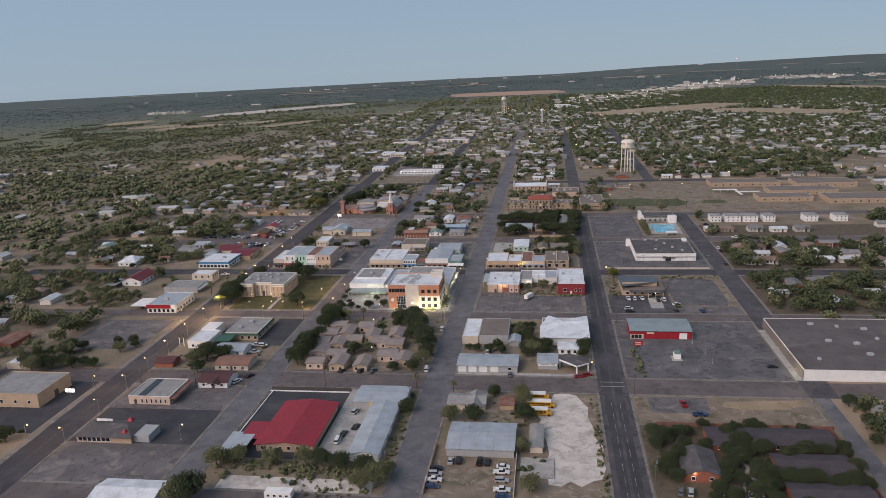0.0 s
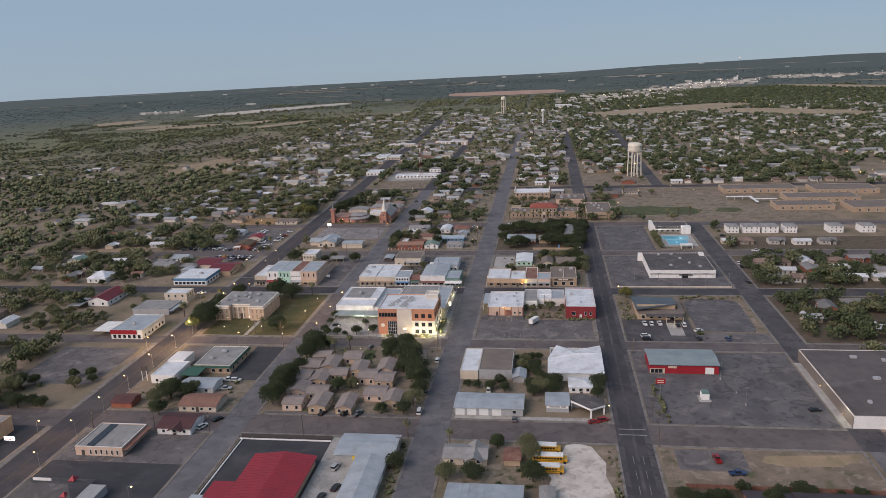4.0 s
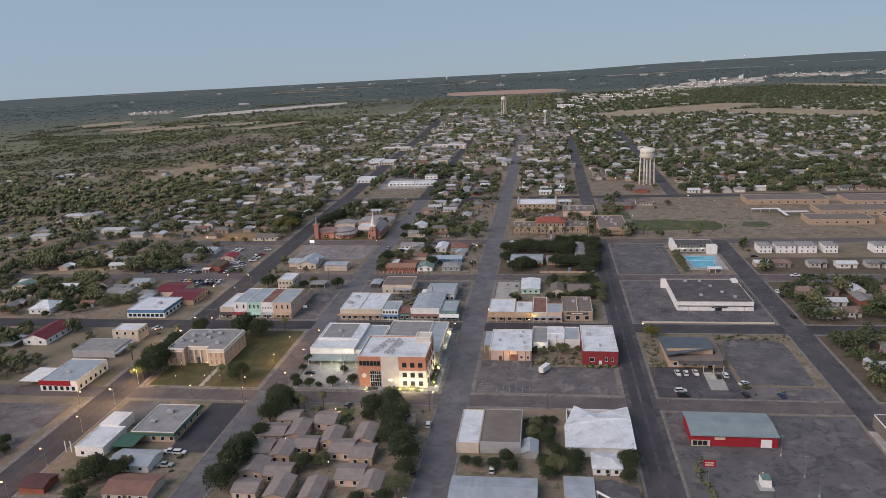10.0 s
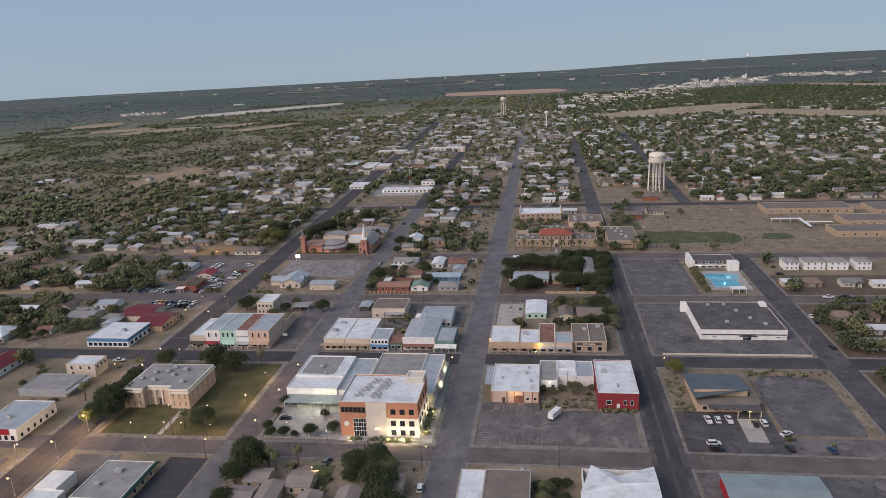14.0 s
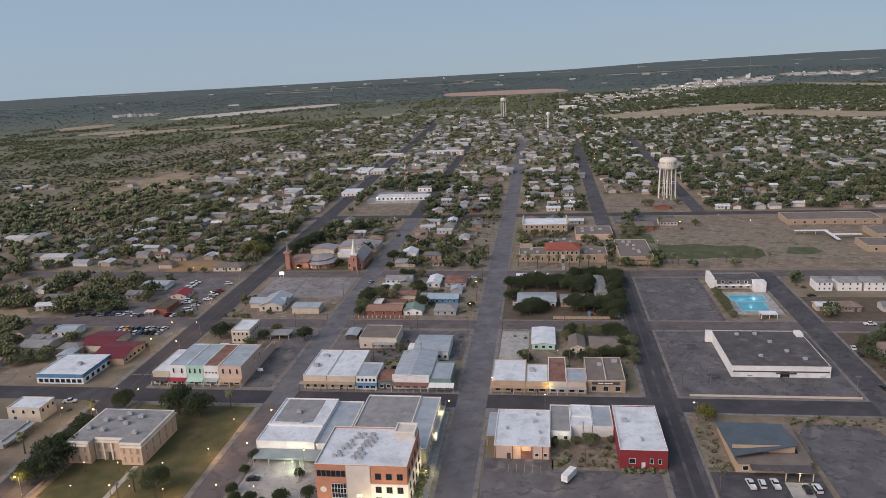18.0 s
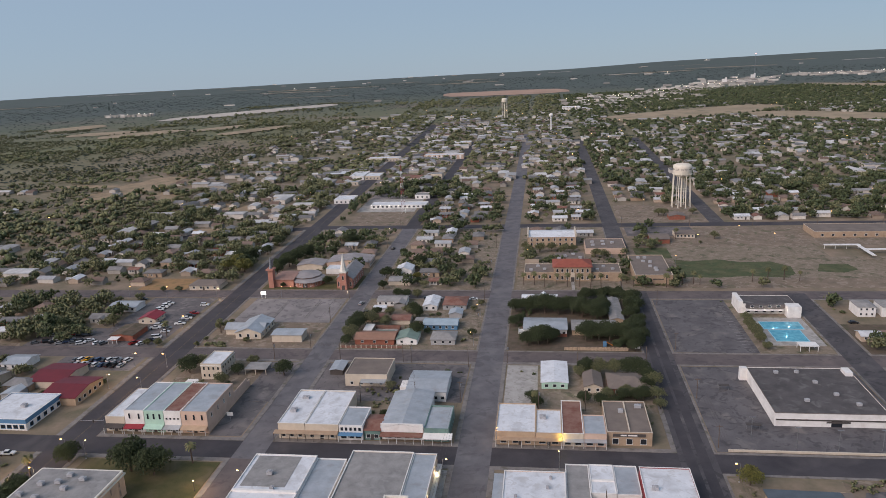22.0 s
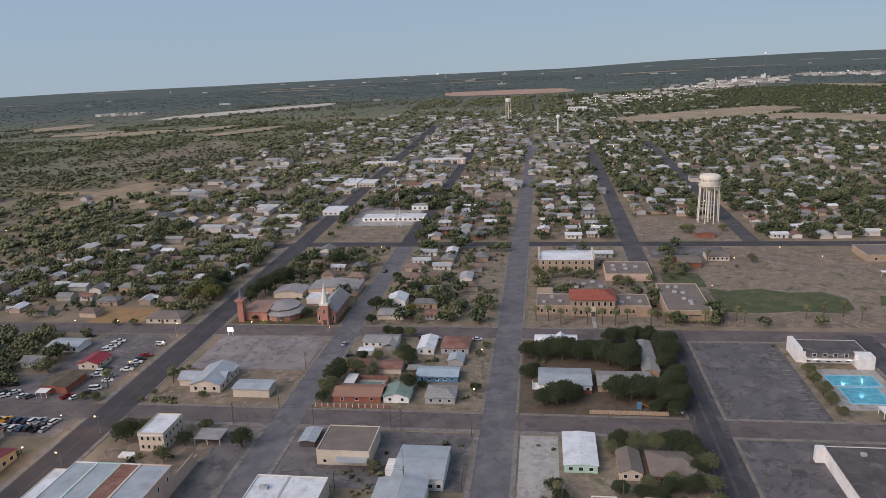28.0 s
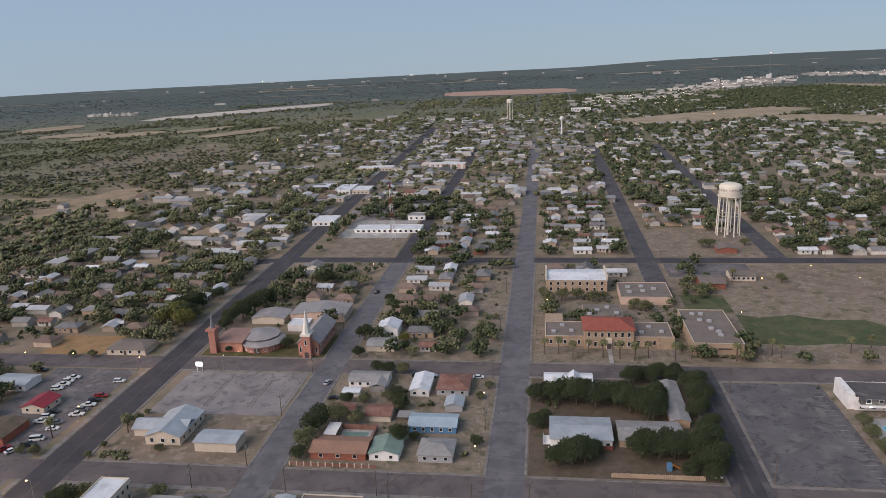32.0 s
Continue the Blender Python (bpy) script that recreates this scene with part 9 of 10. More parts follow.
lot("gravel_yard", -76, -22, -172, -155, M_GRAVEL, "pale gravel yard", 0.03)
t = thing("boat", -138, 72, 0, "pale upturned boat on bare ground", "boat")
part("hull", Geo().prism([(-140.5, 71), (-136, 71), (-135, 72.2), (-136, 73.4), (-140.5, 73.4)], 0.3, 1.1), M_WHITE, t)
part("trailer_frame", Geo().box(-140.5, -135.5, 71.6, 72.8, 0.1, 0.3), M_STEEL, t)

# ---------------------------------------------------------------- street lamps, poles and wires
M_BULB = glow("warm_lamp_glass", (1.0, 0.56, 0.18), 6)
M_BULB_C = glow("white_lamp_glass", (1.0, 0.88, 0.68), 5)
M_GLOBE = glow("pale_globe_glass", (1.0, 0.84, 0.55), 2.2)
M_WOOD = shader("weathered_pole_wood", (0.16, 0.12, 0.095), (0.11, 0.085, 0.07), size=1, fine=0.15, rough=0.95, bump=0.4)


def lamp_kind(tall):
    t = new("street_lamp")
    if tall:
        tagged(t, "tall steel street lamp with a glowing head", "street lamp", "street lamps")
        rpart("pole", Geo().tube((0, 0, 0), (0, 0, 6.6), 0.11, 0.07), M_STEEL, t)
        rpart("arm", Geo().tube((0, 0, 6.5), (1.2, 0, 6.9), 0.05, n=6), M_STEEL, t)
        rpart("base", Geo().lathe((0, 0), [(0.3, 0), (0.3, 0.25), (0.14, 0.4)], 10), M_CONCRETE, t)
        rpart("lamp_head", Geo().box(0.9, 1.6, -0.16, 0.16, 6.82, 6.98), M_STEEL, t)
        rpart("bulb", Geo().lathe((1.25, 0), [(0.06, 6.4), (0.3, 6.5), (0.3, 6.72), (0.14, 6.82)], 10), M_BULB, t, "glowing warm bulb")
    else:
        tagged(t, "short black post lamp with a glowing globe", "street lamp", "post lamps")
        rpart("pole", Geo().tube((0, 0, 0), (0, 0, 3.6), 0.09, 0.06), M_FRAME_D, t)
        rpart("base", Geo().lathe((0, 0), [(0.26, 0), (0.2, 0.3), (0.1, 0.5)], 10), M_FRAME_D, t)
        rpart("globe", Geo().lathe((0, 0), [(0.06, 3.6), (0.18, 3.7), (0.21, 3.85), (0.15, 4.0), (0.04, 4.07)], 12), M_GLOBE, t, "glowing globe")
    return t


TALL, SHORT = lamp_kind(True), lamp_kind(False)
FIRST = {}


def put_lamp(kind, u, v, turn=0.0, power=0, tone=(1.0, 0.62, 0.28)):
    m = Matrix.Translation(Q(u, v)) @ Matrix.Rotation(TURN_U + radians(turn), 4, "Z")
    if kind in FIRST:
        copy_thing(kind, m)
    else:
        kind.matrix_basis = m
        FIRST[kind] = True
    if power:
        l = new("lamp_light", bpy.data.lights.new("lamp_light", "POINT"))
        l.data.energy, l.data.color, l.data.shadow_soft_size = power, tone, 0.3
        l.location = Q(u, v, 6.2 if kind is TALL else 3.9) + Vector((1.9 * math.cos(radians(turn)), 1.9 * math.sin(radians(turn)) - 0.3, 0))


for u, v, p in ((-148, -124, 0), (-147.6, -142, 0), (-149.5, -106, 0), (-150, -91, 0), (-151, -75, 500), (-152.4, -57, 900), (-153, -39, 2200), (-153.5, -24, 2400), (-155.2, 12, 1500), (-156.3, 26, 0), (-155.8, 64.8, 0), (-157.5, 84, 0)):
    put_lamp(TALL, u, v, 180, max(1.2 * p, 420))
for u, v, p in ((-164.5, -141, 0), (-164.5, -107, 0), (-167, -41, 1500), (-171.3, 12.4, 0), (-172.4, 66.7, 0), (-173.2, 84, 0), (-174, 121, 0), (-175, 155.7, 0)):
    put_lamp(TALL, u, v, 0, max(1.2 * p, 420))
for u, v, t_, p in ((-103, -138, 0, 0), (-121.4, -36, 90, 130), (-98.5, -36.2, 90, 130), (-84.2, 14, 180, 0), (-84.2, -4.6, 180, 120), (-84.2, -24.1, 180, 120), (-20.2, 22, 0, 90), (-19, -36.6, 90, 0), (17.4, 26.4, 90, 0), (73, 24, 180, 0), (-3.9, 37.4, 90, 60), (-136.9, 157.4, 90, 0), (-20.2, 136, 180, 0), (-20.2, 106.6, 180, 0), (55, -89, 90, 0), (-230, 157, 90, 0), (-206.7, 157, 90, 0), (-148, 24.8, 90, 0), (-64, -8, 90, 0)):
    put_lamp(TALL, u, v, t_, p)
for u, v, p in ((-136, -23.5, 0), (-123, -22.8, 260), (-116, -22.8, 0), (-104, -23.5, 300), (-100, -4.5, 420), (-99.6, 12, 320), (-140, -13, 0), (-128, -12.5, 60), (-112, -12, 0), (-75, -21, 60), (-58, -25.3, 0), (-56, -44, 90), (-68, -62, 0), (-48, -73, 0), (-61, -80, 0)):
    put_lamp(SHORT, u, v, 0, 2 * p)


def point(u, v, z, power, tone=(1.0, 0.78, 0.42), size=0.25):
    l = new("lamp_light", bpy.data.lights.new("lamp_light", "POINT"))
    l.data.energy, l.data.color, l.data.shadow_soft_size = power, tone, size
    l.location = Q(u, v, z)


# floodlights: in the planters of city hall, on wall brackets, at the pool and the church
def floodlight(u, v, z, power, tone=(1.0, 0.82, 0.48), cool=False):
    t = thing("floodlight", u, v, z, "small glowing floodlight on a bracket", "floodlight", "floodlights")
    part("housing", Geo().box(u - 0.16, u + 0.16, v - 0.1, v + 0.1, z, z + 0.2), M_FRAME_D, t)
    part("lens", Geo().box(u - 0.1, u + 0.1, v - 0.13, v - 0.1, z + 0.05, z + 0.15), M_BULB_C if cool else M_BULB, t)
    part("bracket", Geo().box(u - 0.03, u + 0.03, v - 0.03, v + 0.03, z - 0.4, z), M_STEEL, t)
    point(u, v - 0.5, z + 0.5, power, tone)


for u in (-35, -30.4, -26.2):
    floodlight(u, -25, 0.8, 640)
for v in (-20, -14, -8):
    floodlight(-22, v, 0.8, 600)
floodlight(-21.6, 8, 3.6, 160), floodlight(-21.6, 20, 3.6, 160), floodlight(-50, -24.6, 0.8, 160), floodlight(-68, -7.9, 2.6, 1000, (0.85, 0.95, 0.7))
floodlight(9.5, -0.5, 3.6, 130, (1.0, 0.62, 0.2)), floodlight(-1.5, 11, 3.4, 90, (1.0, 0.75, 0.15)), floodlight(18.4, 38.2, 3.6, 150, (1.0, 0.72, 0.1)), floodlight(96.5, -6.8, 2.6, 130, (1.0, 0.92, 0.45))
floodlight(23, 67.6, 2.6, 80, (0.85, 1.0, 0.75)), floodlight(23, 8.8, 3.2, 40, (1, 1, 0.8))
for u in (116, 122, 129):
    floodlight(u, 139.2, 2.5, 130, (1.0, 0.9, 0.7), True)
for u, v in ((121, 126), (129, 128), (124, 118)):
    point(u, v, 1.2, 60, (0.75, 0.95, 1.0))
floodlight(-101, 165.8, 0.6, 70, (1.0, 0.8, 0.5)), floodlight(-138, 172, 0.6, 50), floodlight(83.5, -149.8, 3, 60, (1, 0.8, 0.5)), floodlight(140.6, -84, 3.2, 260, (1, 1, 0.75)), floodlight(140.6, -66, 3.2, 60, (1, 1, 0.75)), floodlight(94.4, -69.5, 2.6, 60, (0.9, 1, 1))
for i in range(7):
    floodlight(-138 + 8 * i, 341.4, 3.3, 0 if i % 2 else 90, (1, 0.97, 0.85), True)


def pole(u, v, high=9.0, turn="u", transformer=False):
    t = thing("utility_pole", u, v, 0, "weathered wooden utility pole with a crossarm", "utility pole", "utility poles")
    part("mast", Geo().tube((u, v, -0.2), (u, v, high), 0.16, 0.11, 8), M_WOOD, t)
    d = (1.1, 0.06) if turn == "u" else (0.06, 1.1)
    part("crossarm", Geo().box(u - d[0], u + d[0], v - d[1], v + d[1], high - 0.6, high - 0.45), M_WOOD, t)
    if transformer:
        part("transformer", Geo().tube((u + 0.35, v, high - 2.2), (u + 0.35, v, high - 1.1), 0.3, n=10), M_STEEL, t)


def wires(p, q, offs, high=8.8):
    """A span of wires, each one sagging tube."""
    t = thing("power_line", p[0], p[1], high, "thin sagging black power lines between poles", "power line")
    for o in offs:
        g, n = Geo(), 3
        for i in range(9):
            k = i / 8
            c = (p[0] + (q[0] - p[0]) * k + o[0], p[1] + (q[1] - p[1]) * k + o[1], high - 2.8 * k * (1 - k))
            du, dv = (0.022, 0) if abs(q[1] - p[1]) > abs(q[0] - p[0]) else (0, 0.022)
            g.v += [(c[0] - du, c[1] - dv, c[2]), (c[0] + du, c[1] + dv, c[2]), (c[0], c[1], c[2] + 0.038)]
            if i:
                m = n * i
                g.f += [(m - 3 + j, m - 3 + (j + 1) % 3, m + (j + 1) % 3, m + j) for j in range(3)]
        part("wire", g, M_FRAME_D, t)


def line(points, turn, tr=2):
    for i, (u, v) in enumerate(points):
        pole(u, v, 9.0, turn, i % tr == 0)
        if i:
            offs = [(s, 0) for s in (-0.95, 0, 0.95)] if turn == "u" else [(0, s) for s in (-0.95, 0, 0.95)]
            wires(points[i - 1], (u, v), offs)


line([(-20, -150), (-20, -112), (-20, -88), (-20.2, -38), (-20.3, 63), (-20.3, 88), (-20, 124), (-20, 156), (-20, 196), (-20, 240), (-20, 281)], "u")
line([(71, -150), (71, -102), (71, -88), (71, -38), (71, -12), (71.3, 40), (71.2, 68), (71, 104), (71.5, 150)], "u", 3)
line([(-146, -101.6), (-120, -101.6), (-97.6, -101.6), (-60, -101.7), (-19.5, -101.6)], "v")
line([(-110, 91.4), (-79, 91.4), (-50, 91.2), (-3.5, 91.3), (27, 91.2), (56, 91.2)], "v", 3)
line([(-97, 101.6), (-97.2, 128), (-97, 157.2), (-97, 196), (-97, 240), (-97.4, 281)], "u", 3)
line([(26, -35.4), (56, -35.2)], "v", 3)
line([(30.5, -2), (30.5, 8.5)], "v", 3)
line([(-118, -25.6), (-104, -25.7), (-97.2, -38)], "v", 3)
line([(-60, 61), (-38, 62), (-46.2, 90.8)], "v", 2)
line([(10.4, 58.2), (28, 58.4)], "v", 2)
line([(70.4, 283.4), (120, 283.4), (165, 283.4), (210, 283.4), (255, 283.4)], "v", 3)

# ---------------------------------------------------------------- signs, fences and small things
t = thing("pylon_sign", 77, -72, 0, "red store sign with pale lettering bars on a pole", "sign")
part("pole", Geo().tube((77, -72, 0), (77, -72, 6.6), 0.16), M_STEEL, t)
s_ = part("board", Geo().box(75.1, 78.9, -72.2, -71.8, 6.4, 8.8), M_RED, t)
part("lettering", Geo().box(75.6, 78.2, -72.26, -72.2, 7.8, 8.3).box(75.6, 78.2, -72.26, -72.2, 6.9, 7.4), M_PEACH, s_)
t = thing("ice_kiosk", 94.5, -71.5, 0, "small white and blue vending kiosk, lit", "kiosk")
part("body", Geo().box(93, 96, -73, -70.4, 0, 2.6), M_WHITE, t)
part("roof_sign", Geo().box(93.2, 95.8, -72.8, -70.6, 2.6, 3.4), M_TEAL, t)
part("slab", Geo().box(92, 96.6, -74.4, -70, 0, 0.12), M_CONCRETE, t)
for u, v in ((108, -68), (109, -76), (104.5, -58)):
    t = thing("lot_lamp", u, v, 0, "slim unlit parking lot lamp post", "lamp post", "lot lamps")
    part("pole", Geo().tube((u, v, 0), (u, v, 8), 0.12, 0.08), M_STEEL, t)
    part("base", Geo().tube((u, v, 0), (u, v, 0.8), 0.35), M_CONCRETE, t)
    part("lamp_head", Geo().box(u - 0.6, u + 0.6, v - 0.15, v + 0.15, 7.9, 8.1), M_STEEL, t)
for u, v in ((84, 46), (97, 41), (110, 40), (124, 40.5), (137.2, 41)):
    t = thing("lot_lamp", u, v, 0, "slim unlit parking lot lamp post", "lamp post", "lot lamps")
    part("pole", Geo().tube((u, v, 0), (u, v, 8), 0.12, 0.08), M_STEEL, t)
    part("lamp_head", Geo().box(u - 1.0, u + 1.0, v - 0.15, v + 0.15, 7.9, 8.1), M_STEEL, t)
solid("low_wall", Geo().box(74, 138, 38.0, 38.5, 0, 0.7), M_CREAM, "low pale wall along the supermarket lot", "wall")
for u, w in ((86, 5), (83, 4)):
    t = thing("cart_shelter", u, 50 if w == 5 else 74, 0, "dark low cart shelter on the lot", "shelter")
    part("roof", Geo().box(u - w / 2, u + w / 2, (50 if w == 5 else 74) - 0.7, (50 if w == 5 else 74) + 0.7, 2.2, 2.4), M_FRAME_D, t)
    for s in (-1, 1):
        part("post", Geo().tube((u + s * w * 0.45, 50 if w == 5 else 74, 0), (u + s * w * 0.45, 50 if w == 5 else 74, 2.2), 0.06), M_STEEL, t)
t = thing("billboard", -147.5, 161, 0, "bright white sign board beside the highway", "sign")
part("board", Geo().box(-149, -146, 156.8, 157.05, 2.4, 4.4), glow("lit_sign_face", (1.0, 0.97, 0.9), 1.6), t, "lit white face")
for u in (-148.6, -146.4):
    part("post", Geo().box(u - 0.1, u + 0.1, 156.85, 157.05, 0, 2.4), M_WHITE, t)
t = thing("motel_sign", -170.5, -113, 0, "lit white sign with plain red bars on a post", "sign")
part("post", Geo().tube((-170.5, -113, 0), (-170.5, -113, 2.6), 0.12), M_STEEL, t)
part("board", Geo().box(-172.6, -168.4, -113.15, -112.85, 2.6, 4.2), glow("lit_sign_panel", (1.0, 0.95, 0.9), 1.3), t)
part("lettering", Geo().box(-172.2, -168.8, -113.2, -113.15, 3.5, 3.8).box(-172.2, -169.4, -113.2, -113.15, 2.95, 3.2), M_RED, t)
t = thing("pylon_sign", -148.5, -68, 0, "dark two-post highway sign", "sign")
part("board", Geo().box(-150, -147, -68.2, -67.8, 5, 7.4), M_FRAME_D, t)
for u in (-149.6, -147.4):
    part("post", Geo().box(u - 0.12, u + 0.12, -68.1, -67.9, 0, 5), M_WHITE, t)
t = thing("street_sign", 54.4, 102.6, 0.15, "small white board sign at the corner", "sign")
part("board", Geo().box(52.8, 55.2, 102.5, 102.6, 1.5, 2.6), M_WHITE, t)
part("post", Geo().tube((54, 102.6, 0), (54, 102.6, 1.6), 0.06), M_STEEL, t)
f = thing("traffic_signal", -150.5, 37.5, 0, "traffic signal on a long mast arm", "traffic signal")
part("pole", Geo().tube((-151, 38.2, 0), (-151, 38.2, 6.2), 0.14), M_STEEL, f)
part("arm", Geo().tube((-151, 38.2, 5.9), (-160, 37.6, 6.1), 0.09), M_STEEL, f)
for u in (-155, -159.4):
    part("signal_head", Geo().box(u - 0.2, u + 0.2, 37.6, 37.9, 5.2, 6.2), M_FRAME_D, f)
fe = thing("chain_fence", -65, -102.5, 0.1, "dark wire fence with a white rail round a sealed lot", "fence")
for i in range(13):
    part("post", Geo().tube((-83.3 + i * 2.95, -103.6, 0), (-83.3 + i * 2.95, -103.6, 1.7), 0.05, n=6), M_FRAME_D, fe)
for i in range(15):
    part("post", Geo().tube((-83.7, -146 + i * 2.95, 0), (-83.7, -146 + i * 2.95, 1.7), 0.05, n=6), M_FRAME_D, fe)
part("rail", Geo().box(-83.6, -48, -104.9, -104.5, 0, 0.4).box(-82.6, -82.2, -143, -105, 0, 0.4), M_WHITE, fe)
part("wire_mesh", Geo().box(-83.5, -48, -103.63, -103.59, 0.05, 1.6), M_FRAME_D, fe)
fe = thing("red_fence", 107, -121.1, 0, "long dark red sheet fence round a care home", "fence")
for i in range(22):
    part("panel", Geo().box(76 + i * 2.9, 78.8 + i * 2.9, -121.2, -121.1, 0, 1.8), M_RUST, fe)
for i in range(14):
    part("panel", Geo().box(138.3, 138.4, -124.1 - i * 2.9, -121.3 - i * 2.9, 0, 1.8), M_RUST, fe)
b, q = shed("park_house", 80, 92, -150, -138, 3, 2.2, "v", M_BRICK, M_ROOF_D, "dark-roofed park house with a lit gable", "house")
windows(b, q, "S", 2, 1, 1.1, 1.2)
fe = thing("yard_fence", -4.6, -150, 0, "pale board fence round a dirt lot", "fence")
for i in range(12):
    part("board", Geo().box(-4.6, -4.5, -160 + i * 2, -158.1 + i * 2, 0, 1.7), M_TAN, fe)
for i in range(10):
    part("board", Geo().box(24.9, 25, -160 + i * 2, -158.1 + i * 2, 0, 1.7), M_WHITE, fe)
# dark-roofed wings round planted courts, behind the red fence
M_SHING_D = shader("dark_violet_shingles", (0.075, 0.062, 0.07), (0.055, 0.046, 0.052), size=4, fine=0.3, rough=0.92, bump=0.3)
for u0, u1, v0, v1 in ((92.5, 105.5, -134.5, -125), (107, 134.5, -133.5, -125), (111, 135, -147.5, -138.5), (111, 135, -160, -152)):
    b, q = shed("care_home_wing", u0, u1, v0, v1, 2.9, 1.5, "u", M_BRICK, M_SHING_D, "long low brick wing with a dark shingled roof", "building", 0.6, "wings behind the red fence")
    windows(b, q, "S", int((u1 - u0) / 5), 0.9, 1.2, 1.2)
for a_, b_ in (((96, -160), (99, -150)), ((99, -150), (103, -142)), ((103, -142), (100, -137)), ((101, -146), (109, -152))):
    d_ = (Vector(b_) - Vector(a_)).normalized()
    n_ = Vector((-d_.y, d_.x)) * 0.6
    solid("footpath", Geo().prism([(a_[0] - n_.x, a_[1] - n_.y), (b_[0] - n_.x, b_[1] - n_.y), (b_[0] + n_.x, b_[1] + n_.y), (a_[0] + n_.x, a_[1] + n_.y)][::-1 if n_.cross(d_) > 0 else 1], -0.1, 0.06), M_CONCRETE, "narrow concrete path through a courtyard", "path", kind="structure")
grove([(74, -127, 3), (80, -128, 2.6), (87, -126, 2.4), (95, -146, 3), (101, -156, 3), (106, -158, 2.6), (74, -134, 2.8), (137, -150, 2.4), (122, -124, 1.8), (77, -143, 3.2), (78, -150, 2.9), (97.5, -137, 2.9), (91, -134, 2.6), (99.8, -140, 2.9), (98, -151, 2.9), (93.5, -150, 2.6), (105, -145, 3.2), (108.5, -152, 2.6), (121, -136, 2.6), (120, -149.8, 2.4), (137, -136, 2.4), (110, -122.8, 2.2), (129, -122.8, 1.3), (129, -149.5, 2.6), (84, -133, 2.9), (105.5, -136.5, 2.4)], 0)
grove([(76, -131, 4), (80.5, -140, 3.6), (75, -147, 4), (103, -133, 4), (101, -140, 3.6), (105, -149, 4), (109.5, -136, 3.8), (103.5, -155, 4), (97, -143, 3.4), (113, -149.5, 3.6), (118, -150, 3.4), (124, -136, 3.6), (121, -149, 3.8), (110, -122.8, 3), (112.5, -123.4, 2.8), (130, -136, 3), (136.5, -143, 3.4), (94, -158, 3.2), (88, -158.6, 2.6), (127, -151, 3.4)], 0)
grove([(84, -127, 3.2), (93, -122.6, 2.6), (100, -128, 3.4), (108, -148, 3.4), (115, -161, 3), (126, -161, 3), (133, -150, 3.6), (137, -133, 3), (117, -138, 3), (104, -124, 2.8), (128, -123, 2.6), (90, -155, 3), (152, -106, 3.4), (156, -110, 3), (153, -118, 3.2), (158, -124, 3), (150.5, -128, 2.6)], 1)
put_house(4, 163, -112), put_house(2, 164, -130)
# low hedges and weeds along the verges
pts = []
for u0, u1, v0, v1, n in ((-42.2, -25.8, -25.3, -24.1, 70), (-23.2, -21.6, -21.5, -6.5, 60), (-49.7, -45.8, -25.3, -24.1, 16), (-82, -24, -153, -147.5, 130), (20, 42, -3, 3, 40), (42, 56, -5, -3.6, 40), (-50, -45, -156, -150, 40), (-151, -140, 101.8, 106, 40), (53, 56, -160, -104, 60), (-22, -18.6, -146, -104, 60), (104, 139, 21, 26, 40), (-42.4, -25.6, -25.6, -23.8, 46), (-23.4, -21.4, -21.8, -6.2, 46), (76, 78, -80, -70, 20), (71, 77, -4, 20, 40), (-46, -20, -172, -150, 90), (-80, -40, -176, -168, 60), (-60, -45, 60, 70, 20), (74, 78, -88, -60, 30), (62.5, 86, 174.8, 176.4, 40)):
    for _ in range(n):
        pts.append((rnd.uniform(u0, u1), rnd.uniform(v0, v1), rnd.uniform(0.35, 0.95)))
p = np.array(pts)
stuff("verge_weeds", [spread(FAR[0], np.array([tuple(Q(a, b_, -0.25 * c)) for a, b_, c in pts]), p[:, 2])], LEAVES[1], "low weeds and shrubs along verges", "weeds")
# far lamps of the town, small glowing heads on poles
g, h_ = Geo(), Geo()
for i in range(150):
    u, v = rnd.uniform(-420, 620), rnd.uniform(180, 1100)
    if is_free(u, v, 0.5, False):
        g.lathe((u, v), [(0.05, 6.4), (0.28, 6.6), (0.05, 6.9)], 6)
        h_.tube((u, v, -1), (u, v, 6.4), 0.08, n=4)
solid("distant_lamp_globes", g, M_BULB, "small glowing lamps far across the town", "street lamps", kind="stuff")
solid("distant_lamp_poles", h_, M_STEEL, "thin lamp poles far across the town", "street lamps", kind="stuff")

# ---------------------------------------------------------------- the far industrial edge of the town
g, gl, gd = Geo(), Geo(), Geo()


def far_box(geo, x, y, w, d, h):
    z = land(x, y)
    x, y = P(x, y)
    k = len(geo.v)
    geo.v += [(x + a, y + b_, zz) for zz in (z - 1, z + h) for a, b_ in ((-w / 2, -d / 2), (w / 2, -d / 2), (w / 2, d / 2), (-w / 2, d / 2))]
    geo.f += [tuple(k + i for i in q) for q in ((4, 5, 6, 7), (0, 1, 5, 4), (1, 2, 6, 5), (2, 3, 7, 6), (3, 0, 4, 7))]


def far_bulb(x, y, h, r):
    z = land(x, y) + h
    far_box(gd, x, y, 0.4, 0.4, h)
    x, y = P(x, y)
    k = len(gl.v)
    gl.v += [(x + r, y, z), (x - r, y, z), (x, y + r, z), (x, y - r, z), (x, y, z + r), (x, y, z - r)]
    gl.f += [tuple(k + i for i in t_) for t_ in ((0, 2, 4), (2, 1, 4), (1, 3, 4), (3, 0, 4), (2, 0, 5), (1, 2, 5), (3, 1, 5), (0, 3, 5))]


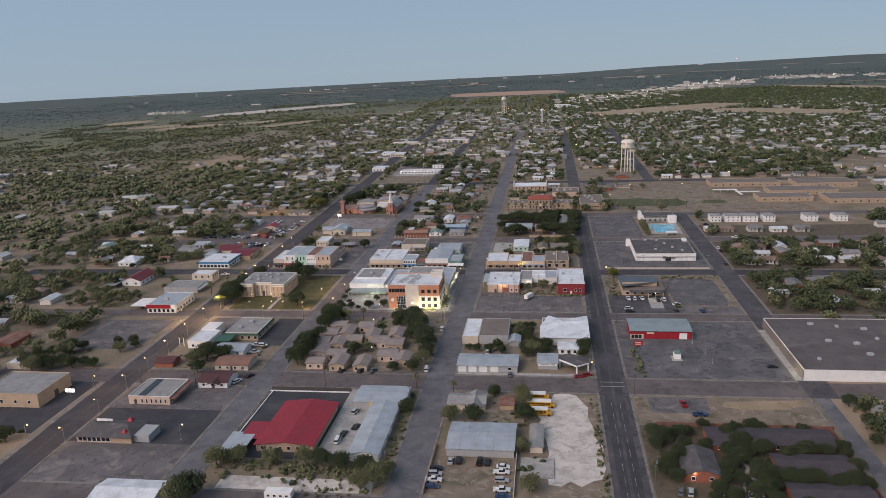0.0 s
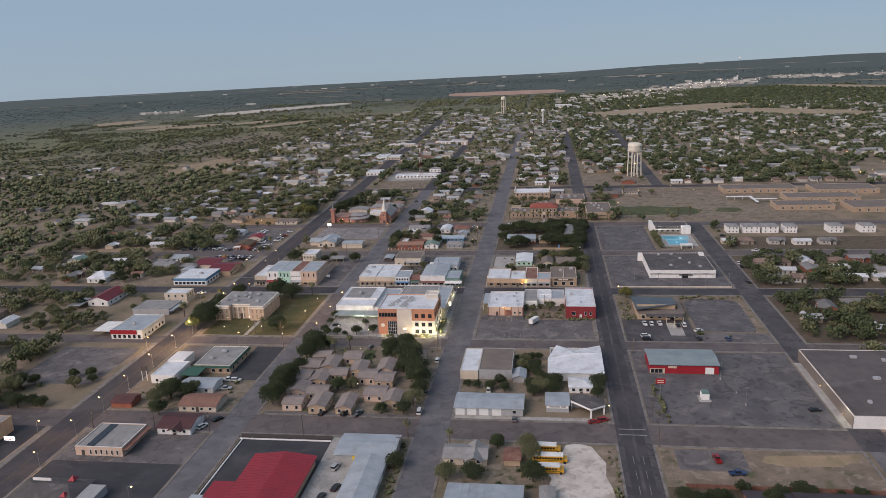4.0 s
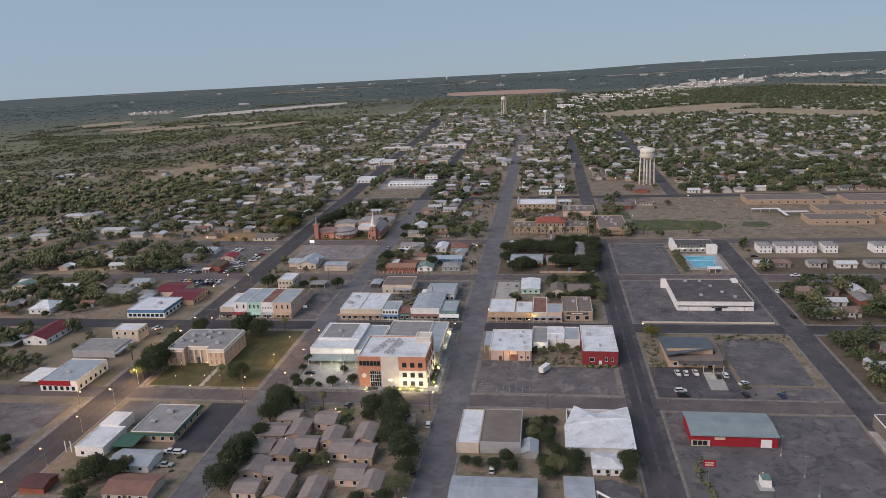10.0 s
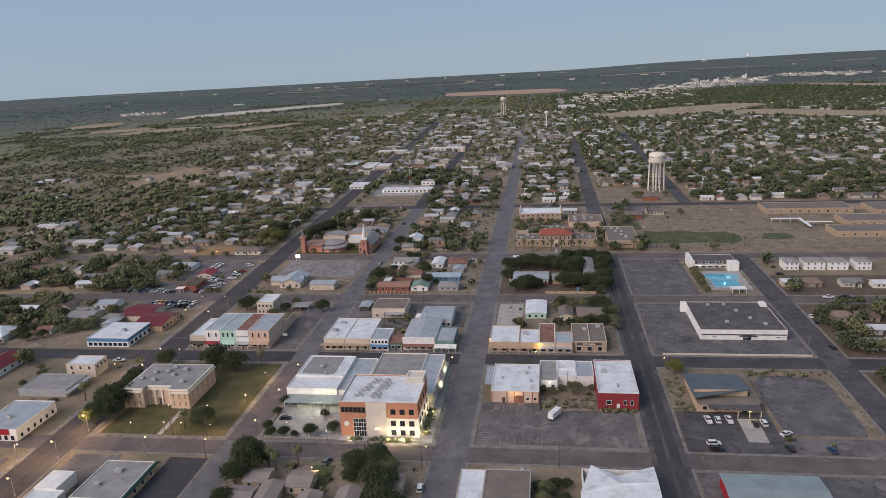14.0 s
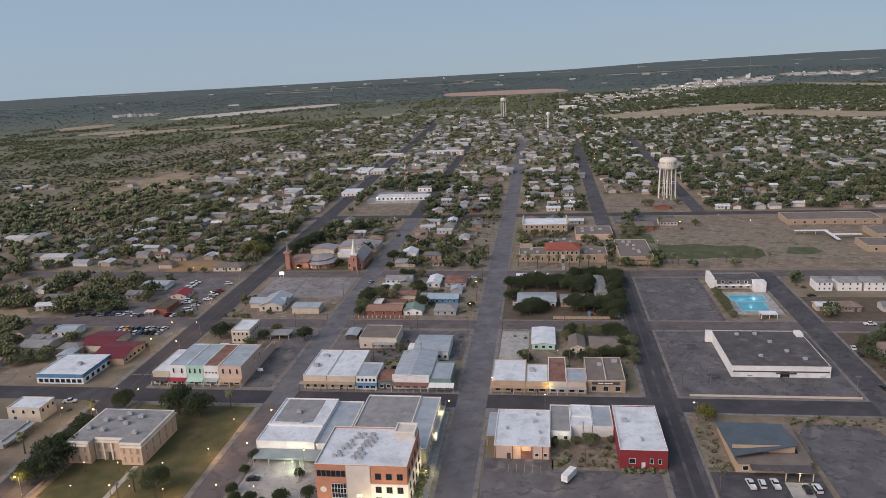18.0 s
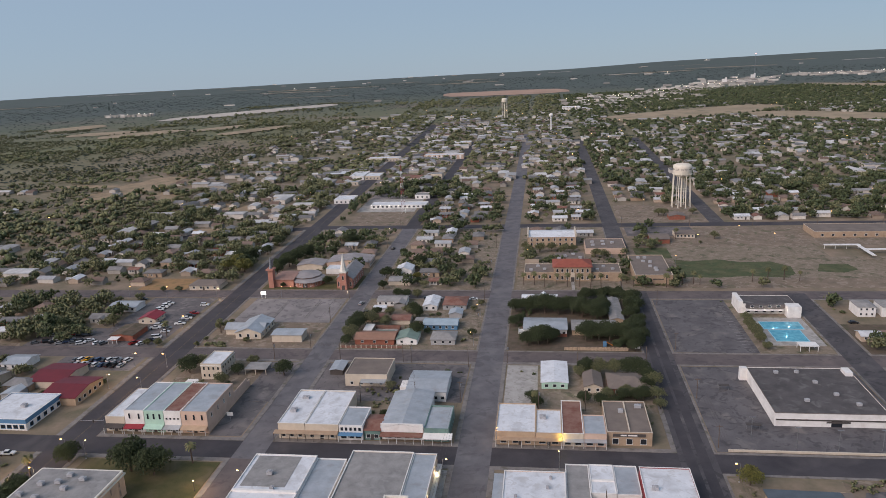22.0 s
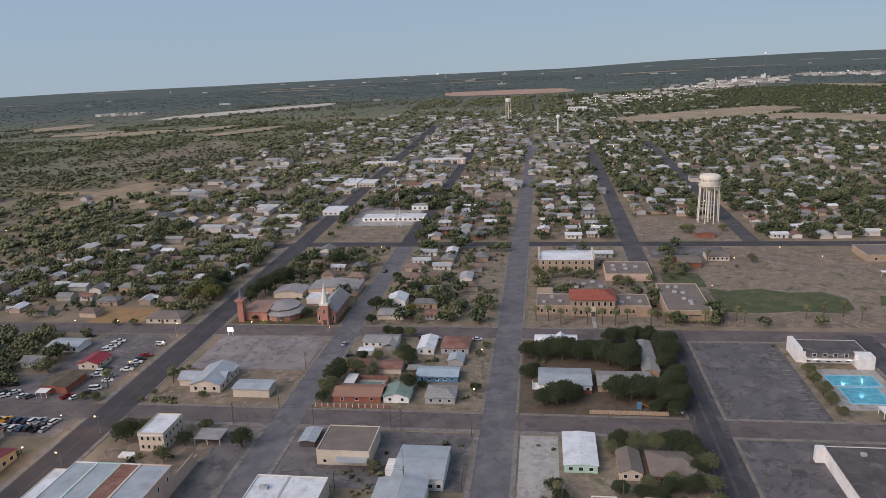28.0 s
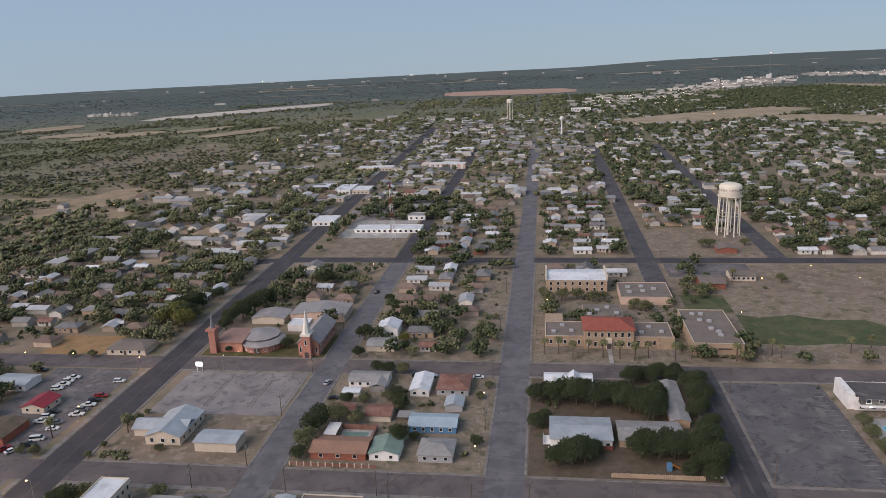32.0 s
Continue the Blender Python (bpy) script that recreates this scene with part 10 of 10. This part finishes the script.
for i in range(330):
    k = rnd.random()
    x, y = 230 + 700 * k + rnd.gauss(0, 45), 1180 + 600 * k + rnd.gauss(0, 60)
    if rnd.random() < 0.3:
        x, y = 1060 + 380 * k, 1870 - 90 * k + rnd.gauss(0, 30)
    far_box(g, x, y, rnd.uniform(8, 24), rnd.uniform(8, 16), rnd.uniform(3, 6))
    if rnd.random() < 0.4:
        far_bulb(x + 10, y - 12, 9, 0.5)
for i in range(26):
    far_box(g, -1010 + i * 5 + rnd.gauss(0, 8), 1362 + rnd.gauss(0, 10), rnd.uniform(6, 16), 8, rnd.uniform(4, 7))
for i in range(8):
    far_bulb(-1000 + i * 16, 1355, 8, 0.6)
for i in range(40):
    x, y = rnd.uniform(-1500, 1500), rnd.uniform(1500, 3800)
    far_box(g, x, y, rnd.uniform(8, 34), 10, rnd.uniform(3, 5))
    if i % 3 == 0:
        far_bulb(x, y, 9, 0.8)


def raw_stuff(name, geo, mat, label, category):
    tagged(new(name, geo.data(name, mat, None, grid=False)), label, category, kind="stuff")


raw_stuff("distant_sheds", g, M_FARWALL, "pale distant industrial sheds and stores", "buildings")
raw_stuff("distant_yard_lamps", gl, M_BULB_C, "small bright lamps at the edge of the land", "lamps")
raw_stuff("distant_yard_poles", gd, M_STEEL, "thin lamp poles at the edge of the land", "lamps")
b, q = hall("hospital", 52, 90, 1085, 1100, 6.5, M_WHITE, M_ROOF_W, "long cream hospital block far beyond the houses", "hospital", 0.5)
for z in (1.2, 4):
    windows(b, q, "S", 12, z, 1.6, 1.2)
for i, (x, y) in enumerate(((890, 1760), (742, 1620))):
    t = thing("grain_elevator", 0, 0, 0, "pale distant grain elevator", "grain elevator")
    t.location = (*P(x, y), land(x, y))
    ORIGIN[t] = Vector((0, 0, 0))
    for j in range(3):
        rpart("silo", Geo().tube((j * 5 - 5, 0, -1), (j * 5 - 5, 0, 15 if j < 2 else 19), 2.6, n=14), M_WHITE, t)
t = thing("radio_mast", 0, 0, 0, "thin distant radio mast with a red lamp", "radio mast")
t.location = (*P(960, 1900), land(960, 1900))
rpart("mast", Geo().tube((0, 0, -1), (0, 0, 74), 0.8, 0.4, 6), M_STEEL, t)
rpart("warning_lamp", Geo().lathe((0, 0), [(0.1, 74), (1.3, 75), (0.1, 76)], 8), glow("red_warning_lamp", (1.0, 0.25, 0.2), 8), t)
